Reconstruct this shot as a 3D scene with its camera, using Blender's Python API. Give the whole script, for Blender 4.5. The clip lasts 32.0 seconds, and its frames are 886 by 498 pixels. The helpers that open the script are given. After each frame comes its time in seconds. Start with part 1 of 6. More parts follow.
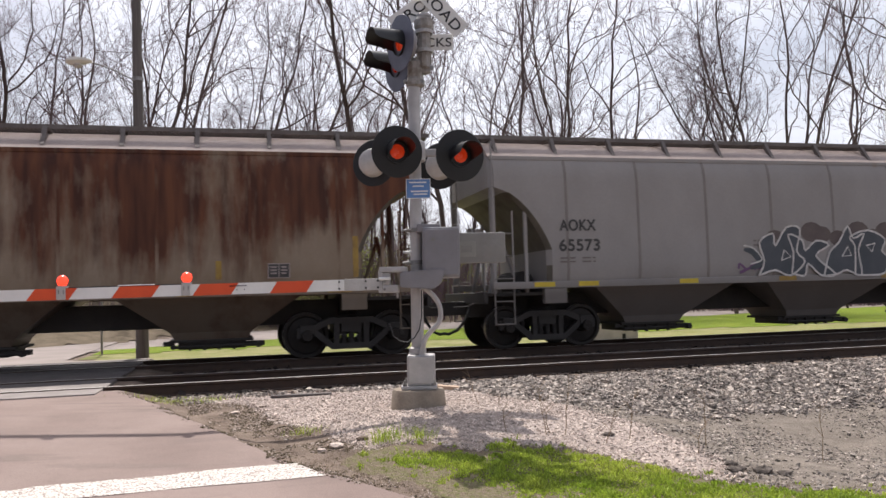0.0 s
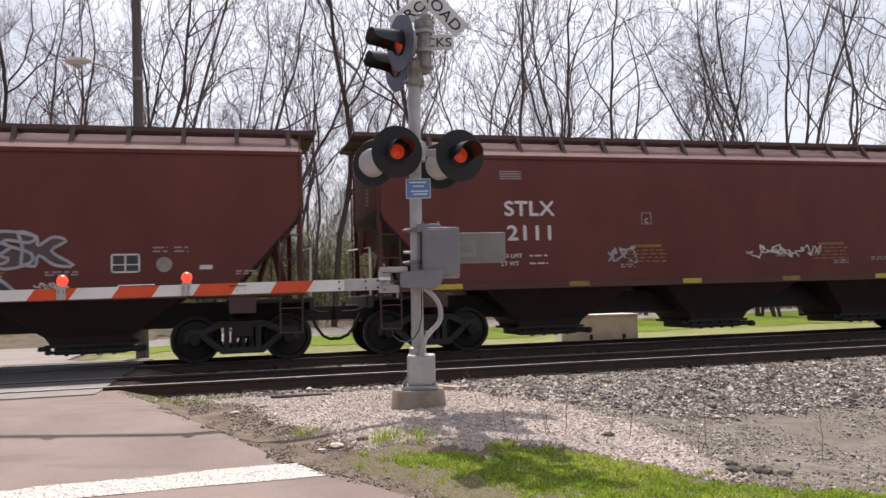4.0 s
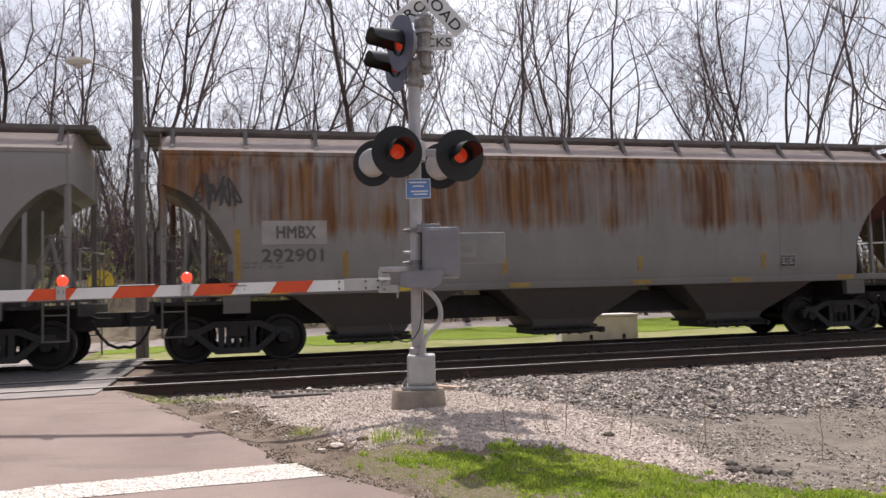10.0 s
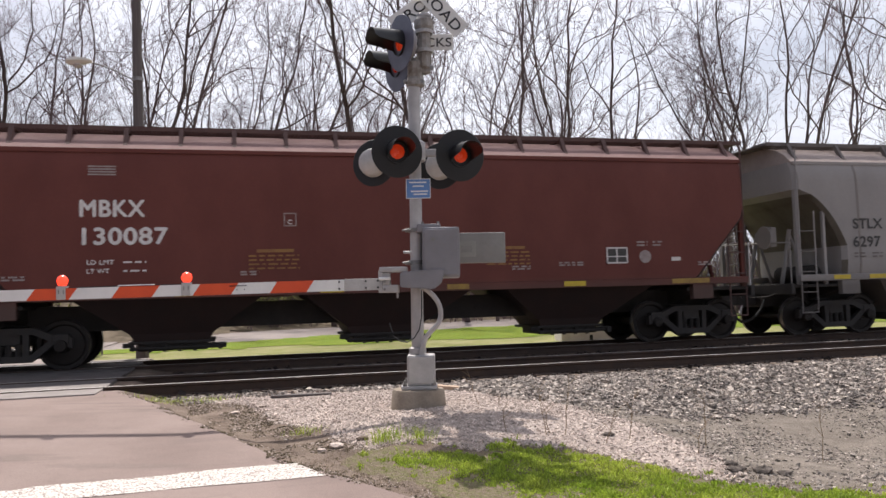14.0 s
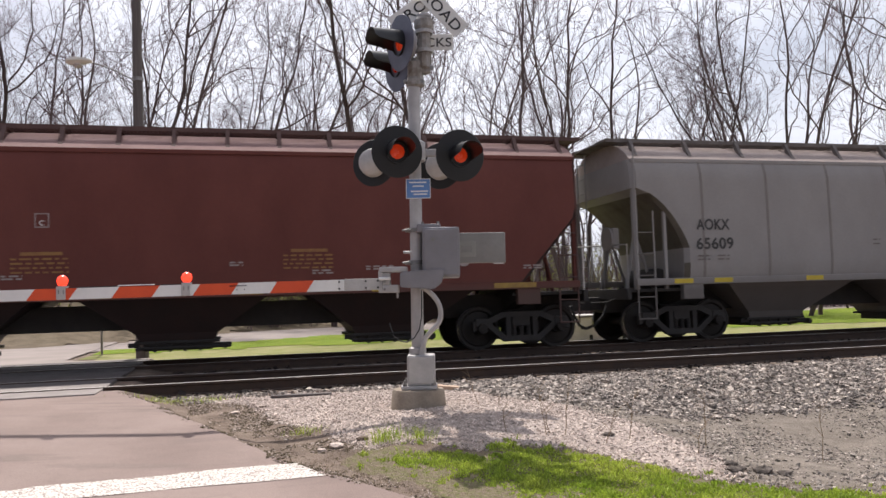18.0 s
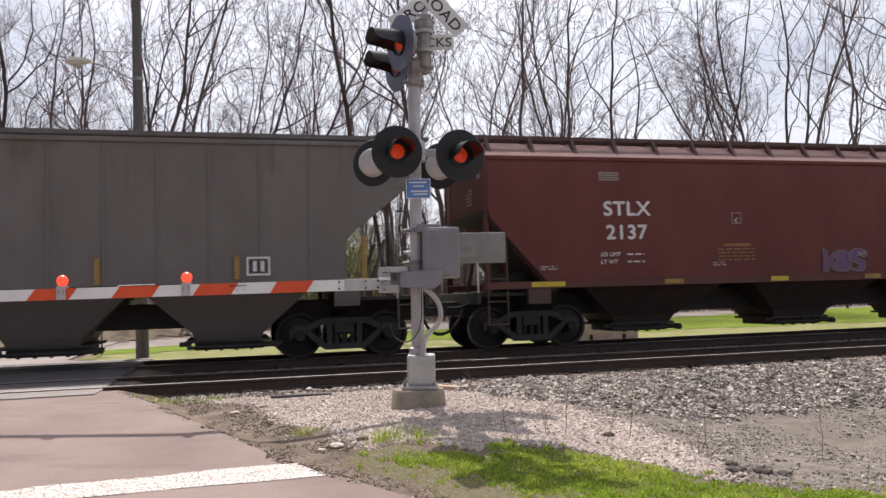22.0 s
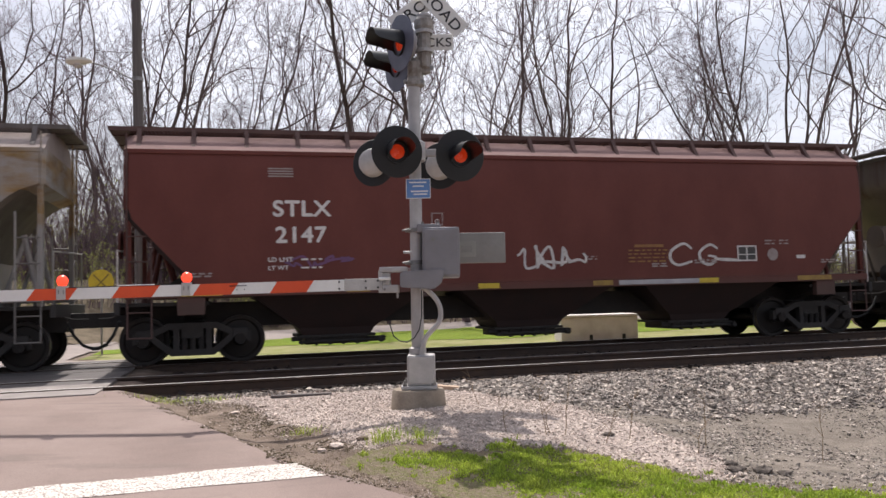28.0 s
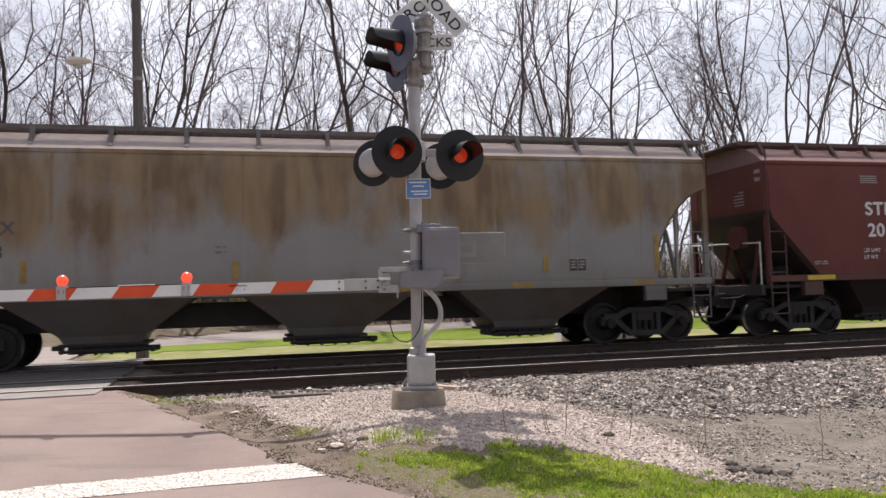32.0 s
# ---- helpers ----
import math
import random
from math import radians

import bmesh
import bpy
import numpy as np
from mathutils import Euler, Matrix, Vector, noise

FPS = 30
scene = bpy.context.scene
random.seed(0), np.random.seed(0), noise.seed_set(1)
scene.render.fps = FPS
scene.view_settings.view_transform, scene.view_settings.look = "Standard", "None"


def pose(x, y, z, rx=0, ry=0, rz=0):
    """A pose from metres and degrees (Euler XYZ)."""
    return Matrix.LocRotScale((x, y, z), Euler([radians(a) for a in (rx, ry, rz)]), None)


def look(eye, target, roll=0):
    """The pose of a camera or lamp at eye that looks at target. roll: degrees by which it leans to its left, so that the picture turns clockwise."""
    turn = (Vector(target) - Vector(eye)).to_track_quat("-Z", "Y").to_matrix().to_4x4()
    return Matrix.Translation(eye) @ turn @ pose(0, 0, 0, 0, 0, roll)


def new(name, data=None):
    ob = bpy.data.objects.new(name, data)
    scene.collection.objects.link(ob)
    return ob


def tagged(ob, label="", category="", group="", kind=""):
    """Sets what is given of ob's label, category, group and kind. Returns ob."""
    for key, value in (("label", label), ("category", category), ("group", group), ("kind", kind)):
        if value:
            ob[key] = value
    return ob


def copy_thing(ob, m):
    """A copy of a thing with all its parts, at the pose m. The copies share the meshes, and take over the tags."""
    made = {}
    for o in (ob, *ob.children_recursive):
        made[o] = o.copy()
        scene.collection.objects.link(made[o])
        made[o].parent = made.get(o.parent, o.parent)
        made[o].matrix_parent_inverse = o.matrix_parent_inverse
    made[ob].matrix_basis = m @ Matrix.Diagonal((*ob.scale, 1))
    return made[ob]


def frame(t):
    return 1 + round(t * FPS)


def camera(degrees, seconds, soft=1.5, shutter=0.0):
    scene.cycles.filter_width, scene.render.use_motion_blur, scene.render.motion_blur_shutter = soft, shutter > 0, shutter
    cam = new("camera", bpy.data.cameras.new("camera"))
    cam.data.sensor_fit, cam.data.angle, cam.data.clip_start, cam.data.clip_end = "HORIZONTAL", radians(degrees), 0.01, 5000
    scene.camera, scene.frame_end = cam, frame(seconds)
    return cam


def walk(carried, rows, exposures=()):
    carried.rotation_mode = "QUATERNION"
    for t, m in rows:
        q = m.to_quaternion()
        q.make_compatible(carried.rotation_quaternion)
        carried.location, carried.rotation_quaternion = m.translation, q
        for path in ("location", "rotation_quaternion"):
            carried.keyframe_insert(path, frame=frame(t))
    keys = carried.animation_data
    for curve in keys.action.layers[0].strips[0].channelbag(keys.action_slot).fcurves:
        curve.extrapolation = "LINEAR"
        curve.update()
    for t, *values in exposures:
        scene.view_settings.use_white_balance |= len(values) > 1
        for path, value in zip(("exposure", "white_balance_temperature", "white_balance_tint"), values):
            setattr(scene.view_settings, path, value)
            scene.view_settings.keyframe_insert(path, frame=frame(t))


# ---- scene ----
# World: x runs along the railway, y away from the camera, z up; rail tops at z = 0.
cam = camera(57.82, 32.0, soft=1.5, shutter=0.1)
EYE = (0.0, 0.0, 1.134)
AIM = (math.sin(radians(14.98)) * math.cos(radians(3.48)), math.cos(radians(14.98)) * math.cos(radians(3.48)), math.sin(radians(3.48)))
STILL = look(EYE, tuple(e + 10 * a for e, a in zip(EYE, AIM)), -1.69)
walk(cam, [(0.0, STILL), (32.0, STILL)], exposures=[(0.0, 0.33, 6400, 14), (32.0, 0.33, 6400, 14)])

# ---- light ----
SUN_FROM = Vector((-0.03, 0.63, 1.0)).normalized()
sun_data = bpy.data.lights.new("sun", "SUN")
sun_data.energy, sun_data.angle, sun_data.color = 4.0, radians(0.55), (1.0, 0.955, 0.88)
sun = new("sun", sun_data)
sun.matrix_world = look(SUN_FROM * 200, (0, 0, 0))
world = bpy.data.worlds.new("sky")
scene.world = world
world.use_nodes = True
wn, wl = world.node_tree.nodes, world.node_tree.links
wn.clear()
w_out, w_bg, w_sky = wn.new("ShaderNodeOutputWorld"), wn.new("ShaderNodeBackground"), wn.new("ShaderNodeTexSky")
w_sky.sky_type, w_sky.sun_disc = "NISHITA", False
w_sky.sun_elevation, w_sky.sun_rotation = math.asin(SUN_FROM.z), math.atan2(SUN_FROM.x, SUN_FROM.y)
w_sky.dust_density, w_sky.ozone_density = 4.5, 1.0
w_co, w_map, w_noise, w_ramp, w_mix = (wn.new("ShaderNode" + n) for n in ("TexCoord", "Mapping", "TexNoise", "ValToRGB", "MixRGB"))
w_map.inputs["Scale"].default_value = (1.0, 1.0, 2.6)
w_noise.inputs["Scale"].default_value, w_noise.inputs["Detail"].default_value, w_noise.inputs["Roughness"].default_value = 2.3, 7.0, 0.58
w_ramp.color_ramp.elements[0].position, w_ramp.color_ramp.elements[1].position = 0.30, 0.60
w_ramp.color_ramp.elements[0].color, w_ramp.color_ramp.elements[1].color = (0.22, 0.22, 0.22, 1), (0.95, 0.93, 0.93, 1)
w_bw, w_white = wn.new("ShaderNodeRGBToBW"), wn.new("ShaderNodeMixRGB")
w_white.blend_type = "ADD"
w_white.inputs["Fac"].default_value, w_white.inputs["Color2"].default_value = 1.0, (5.1, 5.4, 6.1, 1)
w_gain = wn.new("ShaderNodeMixRGB")
w_gain.blend_type = "MULTIPLY"
w_gain.inputs["Fac"].default_value, w_gain.inputs["Color2"].default_value = 1.0, (0.94, 0.94, 0.94, 1)
# more cloud towards the right-hand end of the railway
w_xyz, w_tilt, w_add = wn.new("ShaderNodeSeparateXYZ"), wn.new("ShaderNodeMapRange"), wn.new("ShaderNodeMath")
w_tilt.inputs["From Min"].default_value, w_tilt.inputs["From Max"].default_value = -0.25, 0.70
w_tilt.inputs["To Min"].default_value, w_tilt.inputs["To Max"].default_value = -0.24, 0.17
w_bg.inputs["Strength"].default_value = 0.087
for a, b in ((w_co.outputs["Generated"], w_map.inputs["Vector"]), (w_map.outputs[0], w_noise.inputs["Vector"]), (w_noise.outputs["Fac"], w_add.inputs[0]), (w_co.outputs["Generated"], w_xyz.inputs[0]), (w_xyz.outputs["X"], w_tilt.inputs["Value"]), (w_tilt.outputs[0], w_add.inputs[1]), (w_add.outputs[0], w_ramp.inputs["Fac"]), (w_sky.outputs[0], w_bw.inputs[0]),
             (w_bw.outputs[0], w_gain.inputs["Color1"]), (w_gain.outputs[0], w_white.inputs["Color1"]), (w_white.outputs[0], w_mix.inputs["Color2"]),
             (w_ramp.outputs["Color"], w_mix.inputs["Fac"]), (w_sky.outputs[0], w_mix.inputs["Color1"]), (w_mix.outputs[0], w_bg.inputs["Color"]), (w_bg.outputs[0], w_out.inputs[0])):
    wl.new(a, b)


# ---- materials ----
def rgba(c):
    return (c[0], c[1], c[2], 1.0)


def material(name, base, other=None, rough=0.6, metal=0.0, scale=4.0, stretch=(1, 1, 1), lo=0.35, hi=0.7, bump=0.0, bump_scale=60.0, fine=0.12, per_object=0.0,
             streak=None, island=0.0, space="Object", coat=0.0):
    """Two tones mixed by a coarse noise, a fine grain on top, relief, and if wanted streaks: (colour, (sx, sy, sz), lo, hi)."""
    m = bpy.data.materials.new(name)
    m.use_nodes = True
    n, l = m.node_tree.nodes, m.node_tree.links
    bsdf = n["Principled BSDF"]
    bsdf.inputs["Roughness"].default_value, bsdf.inputs["Metallic"].default_value = rough, metal
    bsdf.inputs["Coat Weight"].default_value = coat
    if rough >= 0.9:
        bsdf.inputs["Specular IOR Level"].default_value = 0.15
    co = n.new("ShaderNodeTexCoord")
    mp = n.new("ShaderNodeMapping")
    mp.inputs["Scale"].default_value = stretch
    l.new(co.outputs[space], mp.inputs["Vector"])
    coarse = n.new("ShaderNodeTexNoise")
    coarse.inputs["Scale"].default_value, coarse.inputs["Detail"].default_value, coarse.inputs["Roughness"].default_value = scale, 6.0, 0.6
    l.new(mp.outputs[0], coarse.inputs["Vector"])
    ramp = n.new("ShaderNodeValToRGB")
    ramp.color_ramp.elements[0].position, ramp.color_ramp.elements[1].position = lo, hi
    ramp.color_ramp.elements[0].color, ramp.color_ramp.elements[1].color = rgba(base), rgba(other or [c * 0.75 for c in base])
    l.new(coarse.outputs["Fac"], ramp.inputs["Fac"])
    colour = ramp.outputs["Color"]
    if streak:
        sm = n.new("ShaderNodeMapping")
        sm.inputs["Scale"].default_value = streak[1]
        l.new(co.outputs[space], sm.inputs["Vector"])
        st = n.new("ShaderNodeTexNoise")
        st.inputs["Scale"].default_value, st.inputs["Detail"].default_value, st.inputs["Roughness"].default_value = 1.0, 7.0, 0.62
        l.new(sm.outputs[0], st.inputs["Vector"])
        sr = n.new("ShaderNodeMapRange")
        sr.inputs["From Min"].default_value, sr.inputs["From Max"].default_value = streak[2], streak[3]
        l.new(st.outputs["Fac"], sr.inputs["Value"])
        mx = n.new("ShaderNodeMixRGB")
        mx.inputs["Color2"].default_value = rgba(streak[0])
        l.new(sr.outputs[0], mx.inputs["Fac"]), l.new(colour, mx.inputs["Color1"])
        colour = mx.outputs[0]
    grain = n.new("ShaderNodeTexNoise")
    grain.inputs["Scale"].default_value, grain.inputs["Detail"].default_value = bump_scale, 4.0
    l.new(co.outputs[space], grain.inputs["Vector"])
    value = n.new("ShaderNodeMapRange")
    value.inputs["To Min"].default_value, value.inputs["To Max"].default_value = 1 - fine, 1 + fine
    l.new(grain.outputs["Fac"], value.inputs["Value"])
    hsv = n.new("ShaderNodeHueSaturation")
    l.new(colour, hsv.inputs["Color"])
    shade = value.outputs[0]
    for spread, node, out in ((per_object, "ShaderNodeObjectInfo", "Random"), (island, "ShaderNodeNewGeometry", "Random Per Island")):
        if spread:
            oi = n.new(node)
            mr = n.new("ShaderNodeMapRange")
            mr.inputs["To Min"].default_value, mr.inputs["To Max"].default_value = 1 - spread, 1 + spread
            l.new(oi.outputs[out], mr.inputs["Value"])
            mul = n.new("ShaderNodeMath")
            mul.operation = "MULTIPLY"
            l.new(shade, mul.inputs[0]), l.new(mr.outputs[0], mul.inputs[1])
            shade = mul.outputs[0]
    l.new(shade, hsv.inputs["Value"])
    l.new(hsv.outputs[0], bsdf.inputs["Base Color"])
    rr = n.new("ShaderNodeMapRange")
    rr.inputs["To Min"].default_value, rr.inputs["To Max"].default_value = max(0.05, rough - 0.12), min(1.0, rough + 0.12)
    l.new(coarse.outputs["Fac"], rr.inputs["Value"]), l.new(rr.outputs[0], bsdf.inputs["Roughness"])
    if bump:
        bp = n.new("ShaderNodeBump")
        bp.inputs["Strength"].default_value, bp.inputs["Distance"].default_value = 1.0, bump
        l.new(grain.outputs["Fac"], bp.inputs["Height"]), l.new(bp.outputs[0], bsdf.inputs["Normal"])
    return m


def rusted(name, paint, paint2, rust, rust2, amount, z_low, z_high, streak=(2.2, 2.2, 0.18), soil=0.62):
    """Old car paint with rust that runs down from the roof: most between z_low and z_high, little below. soil: strength
    of the soil and painted shade low down.
    """
    paint, paint2 = [c * 0.99 for c in paint], [c * 0.97 for c in paint2]
    m = material(name, paint, paint2, rough=0.62, scale=0.9, stretch=(1, 1, 0.6), lo=0.3, hi=0.7, bump=0.0015, bump_scale=18, fine=0.06)
    n, l = m.node_tree.nodes, m.node_tree.links
    bsdf = n["Principled BSDF"]
    bsdf.inputs["Specular IOR Level"].default_value = 0.22
    colour = bsdf.inputs["Base Color"].links[0].from_socket
    co = n.new("ShaderNodeTexCoord")
    xyz = n.new("ShaderNodeSeparateXYZ")
    l.new(co.outputs["Object"], xyz.inputs[0])
    mp = n.new("ShaderNodeMapping")
    mp.inputs["Scale"].default_value = streak
    l.new(co.outputs["Object"], mp.inputs["Vector"])
    runs = n.new("ShaderNodeTexNoise")
    runs.inputs["Scale"].default_value, runs.inputs["Detail"].default_value, runs.inputs["Roughness"].default_value = 1.0, 8.0, 0.66
    l.new(mp.outputs[0], runs.inputs["Vector"])
    patches = n.new("ShaderNodeTexNoise")
    patches.inputs["Scale"].default_value, patches.inputs["Detail"].default_value = 0.55, 6.0
    l.new(co.outputs["Object"], patches.inputs["Vector"])
    total = n.new("ShaderNodeMath")
    total.operation = "ADD"
    l.new(runs.outputs["Fac"], total.inputs[0]), l.new(patches.outputs["Fac"], total.inputs[1])
    band = n.new("ShaderNodeMapRange")
    band.interpolation_type = "SMOOTHSTEP"
    band.inputs["From Min"].default_value, band.inputs["From Max"].default_value = z_low, z_high
    band.inputs["To Min"].default_value, band.inputs["To Max"].default_value = -0.34, 0.0
    l.new(xyz.outputs["Z"], band.inputs["Value"])
    both = n.new("ShaderNodeMath")
    both.operation = "ADD"
    l.new(total.outputs[0], both.inputs[0]), l.new(band.outputs[0], both.inputs[1])
    mask = n.new("ShaderNodeMapRange")
    mask.inputs["From Min"].default_value, mask.inputs["From Max"].default_value = 1.10 - amount, 1.36 - amount
    l.new(both.outputs[0], mask.inputs["Value"])
    tone = n.new("ShaderNodeMixRGB")
    tone.inputs["Color1"].default_value, tone.inputs["Color2"].default_value = rgba(rust), rgba(rust2)
    fine_map, fine_runs, spread = n.new("ShaderNodeMapping"), n.new("ShaderNodeTexNoise"), n.new("ShaderNodeMapRange")
    fine_map.inputs["Scale"].default_value = (streak[0] * 2.6, streak[1] * 2.6, streak[2] * 1.6)
    fine_runs.inputs["Scale"].default_value, fine_runs.inputs["Detail"].default_value = 1.0, 6.0
    spread.inputs["From Min"].default_value, spread.inputs["From Max"].default_value = 0.36, 0.64
    l.new(co.outputs["Object"], fine_map.inputs["Vector"]), l.new(fine_map.outputs[0], fine_runs.inputs["Vector"]), l.new(fine_runs.outputs["Fac"], spread.inputs["Value"])
    l.new(spread.outputs[0], tone.inputs["Fac"])
    mx = n.new("ShaderNodeMixRGB")
    l.new(mask.outputs[0], mx.inputs["Fac"]), l.new(colour, mx.inputs["Color1"]), l.new(tone.outputs[0], mx.inputs["Color2"])
    # road soil on the lowest metre, deepened by painted shade under the car
    soil_shade = n.new("ShaderNodeMapRange")
    soil_shade.inputs["From Min"].default_value, soil_shade.inputs["From Max"].default_value = 1.50, 1.15
    soil_shade.inputs["To Min"].default_value, soil_shade.inputs["To Max"].default_value = 0.0, soil
    l.new(xyz.outputs["Z"], soil_shade.inputs["Value"])
    soil_shaded = n.new("ShaderNodeMixRGB")
    soil_shaded.inputs["Color2"].default_value = (0.085, 0.07, 0.06, 1)
    l.new(soil_shade.outputs[0], soil_shaded.inputs["Fac"]), l.new(mx.outputs[0], soil_shaded.inputs["Color1"])
    l.new(soil_shaded.outputs[0], bsdf.inputs["Base Color"])
    return m


def leafy(name, *args, **kw):
    """Thin green leaf: half of the light that falls on it shines through."""
    m = material(name, *args, **kw)
    n, l = m.node_tree.nodes, m.node_tree.links
    bsdf, out = n["Principled BSDF"], n["Material Output"]
    thin, mix = n.new("ShaderNodeBsdfTranslucent"), n.new("ShaderNodeMixShader")
    l.new(bsdf.inputs["Base Color"].links[0].from_socket, thin.inputs["Color"])
    mix.inputs["Fac"].default_value = 0.45
    l.new(bsdf.outputs[0], mix.inputs[1]), l.new(thin.outputs[0], mix.inputs[2]), l.new(mix.outputs[0], out.inputs["Surface"])
    return m


def glowing(name, colour, strength):
    m = material(name, colour, rough=0.25, fine=0.03)
    bsdf = m.node_tree.nodes["Principled BSDF"]
    bsdf.inputs["Emission Color"].default_value, bsdf.inputs["Emission Strength"].default_value = rgba(colour), strength
    return m


BALLAST = material("ballast_stone", (0.125, 0.100, 0.084), (0.40, 0.345, 0.295), rough=0.8, scale=7, lo=0.40, hi=0.60, bump=0.008, bump_scale=30, fine=0.3, island=0.70)
DITCH = material("fine_grey_gravel", (0.225, 0.192, 0.160), (0.130, 0.110, 0.090), rough=0.95, scale=5.0, bump=0.016, bump_scale=48, fine=0.75)
BED = material("ballast_bed", (0.075, 0.063, 0.054), (0.15, 0.126, 0.11), rough=0.95, scale=12, bump=0.02, bump_scale=26, fine=0.5)
DRY_STRIP = material("dry_grass_and_grit", (0.27, 0.25, 0.12), (0.17, 0.19, 0.045), rough=0.95, scale=1.8, bump=0.02, bump_scale=25, fine=0.35)
TAN_WOOD = material("tan_wood", (0.50, 0.36, 0.26), (0.42, 0.30, 0.21), rough=0.85, scale=3, stretch=(1, 6, 6))
DARK_BALLAST = material("oil_stained_ballast", (0.026, 0.021, 0.019), (0.050, 0.041, 0.036), rough=0.9, scale=8, bump=0.015, bump_scale=26, fine=0.4, island=0.5)
GRAVEL = material("crushed_limestone", (0.40, 0.335, 0.295), (0.27, 0.215, 0.185), rough=0.95, scale=1.5, bump=0.012, bump_scale=45, fine=0.4)
PEBBLE = material("limestone_chip", (0.55, 0.465, 0.405), (0.35, 0.285, 0.245), rough=0.9, scale=6, bump_scale=60, fine=0.25, island=0.45)
SOIL = material("field_soil", (0.215, 0.165, 0.130), (0.115, 0.086, 0.066), rough=0.95, scale=3.5, bump=0.02, bump_scale=45, fine=0.5)
TURF = material("turf", (0.125, 0.195, 0.008), (0.185, 0.22, 0.022), rough=0.9, scale=1.3, bump=0.03, bump_scale=40, fine=0.4)
BLADE = leafy("grass_blade", (0.235, 0.345, 0.030), (0.46, 0.51, 0.09), rough=0.6, scale=1.2, bump_scale=20, island=0.4)
THATCH = material("thatch_and_soil", (0.215, 0.168, 0.122), (0.15, 0.150, 0.06), rough=0.95, scale=20, lo=0.42, hi=0.60, bump=0.03, bump_scale=60, fine=0.7)
DRY = material("dry_stalk", (0.28, 0.20, 0.12), (0.16, 0.11, 0.07), rough=0.8, scale=8, island=0.3)
STRAW = material("pale_straw", (0.42, 0.335, 0.235), (0.27, 0.205, 0.135), rough=0.85, scale=8, island=0.35)
ASPHALT = material("worn_asphalt", (0.275, 0.212, 0.186), (0.215, 0.163, 0.143), rough=0.9, scale=0.9, bump=0.005, bump_scale=90, fine=0.30, streak=((0.165, 0.128, 0.114), (0.5, 2.2, 1), 0.54, 0.74))
FAR_ROAD = material("far_asphalt", (0.31, 0.265, 0.24), (0.25, 0.215, 0.195), rough=0.9, scale=0.7, bump_scale=40)
CROSS_PANEL = material("crossing_concrete", (0.28, 0.245, 0.225), (0.19, 0.165, 0.15), rough=0.85, scale=2.2, bump=0.004, bump_scale=60, fine=0.15)
# panel colour with the train's shade put in; also the loose rubber strip
RUBBER_AND_SHADE = material("grimy_crossing_rubber", (0.115, 0.10, 0.095), (0.075, 0.066, 0.062), rough=0.85, scale=2.2, bump=0.004, bump_scale=60, fine=0.2)
ROAD_PAINT = material("road_paint", (0.62, 0.58, 0.52), (0.25, 0.195, 0.17), rough=0.85, scale=48, lo=0.48, hi=0.58, bump_scale=90, fine=0.15)
RAIL_SIDE = material("rail_rust", (0.042, 0.027, 0.021), (0.07, 0.043, 0.03), rough=0.85, scale=5, bump_scale=40)
RAIL_TOP = material("rail_head_polish", (0.62, 0.59, 0.56), (0.48, 0.44, 0.41), rough=0.42, metal=0.45, scale=3, stretch=(0.3, 4, 4))
TIE = material("creosote_tie", (0.038, 0.029, 0.024), (0.07, 0.055, 0.045), rough=0.9, scale=4, stretch=(4, 0.8, 1), bump=0.006, per_object=0.3)
GALV = material("galvanised_paint", (0.46, 0.44, 0.43), (0.36, 0.34, 0.33), rough=0.45, metal=0.25, scale=5, bump_scale=30, fine=0.06)
CASE = material("aluminium_case", (0.245, 0.235, 0.25), (0.205, 0.195, 0.205), rough=0.5, metal=0.15, scale=3, bump_scale=25, fine=0.05)
HARDWARE = material("dull_steel", (0.30, 0.29, 0.28), (0.18, 0.17, 0.16), rough=0.5, metal=0.7, scale=10)
BLACK = material("black_signal_enamel", (0.007, 0.007, 0.008), (0.013, 0.013, 0.014), rough=0.6, scale=6, fine=0.1)
SILVER = material("silver_back_paint", (0.50, 0.48, 0.46), (0.40, 0.38, 0.36), rough=0.5, metal=0.2, scale=6)
PALE = material("backing_plate_blue_grey", (0.105, 0.11, 0.155), (0.085, 0.09, 0.125), rough=0.5, scale=4)
RED_LENS = glowing("red_lens", (0.50, 0.036, 0.008), 0.32)
HOOD = material("black_hood_enamel", (0.010, 0.010, 0.011), (0.016, 0.016, 0.017), rough=0.34, scale=6, fine=0.1)
DIM_LENS = glowing("dim_red_lens", (0.42, 0.028, 0.01), 0.2)
ARM_LAMP = glowing("arm_lamp_glow", (0.95, 0.060, 0.025), 1.1)
WHITE = material("sign_white", (0.80, 0.79, 0.76), (0.70, 0.69, 0.66), rough=0.5, scale=3, fine=0.04)
RED = material("reflective_red", (0.72, 0.085, 0.016), (0.62, 0.065, 0.014), rough=0.45, scale=3, fine=0.05)
INK = material("sign_black", (0.02, 0.02, 0.02), rough=0.5)
BLUE = material("sign_blue", (0.12, 0.25, 0.54), (0.10, 0.21, 0.46), rough=0.45, scale=3, fine=0.04)
CONCRETE = material("cast_concrete", (0.34, 0.285, 0.225), (0.22, 0.18, 0.14), rough=0.9, scale=4, bump=0.005, bump_scale=50, fine=0.15)
BLOCK = material("pale_concrete", (0.68, 0.64, 0.61), (0.55, 0.51, 0.48), rough=0.9, scale=3, bump=0.005, bump_scale=40)
BARK = material("grey_brown_bark", (0.145, 0.108, 0.100), (0.095, 0.070, 0.067), rough=0.9, scale=3, stretch=(3, 3, 0.5), bump_scale=20, fine=0.3, per_object=0.3)
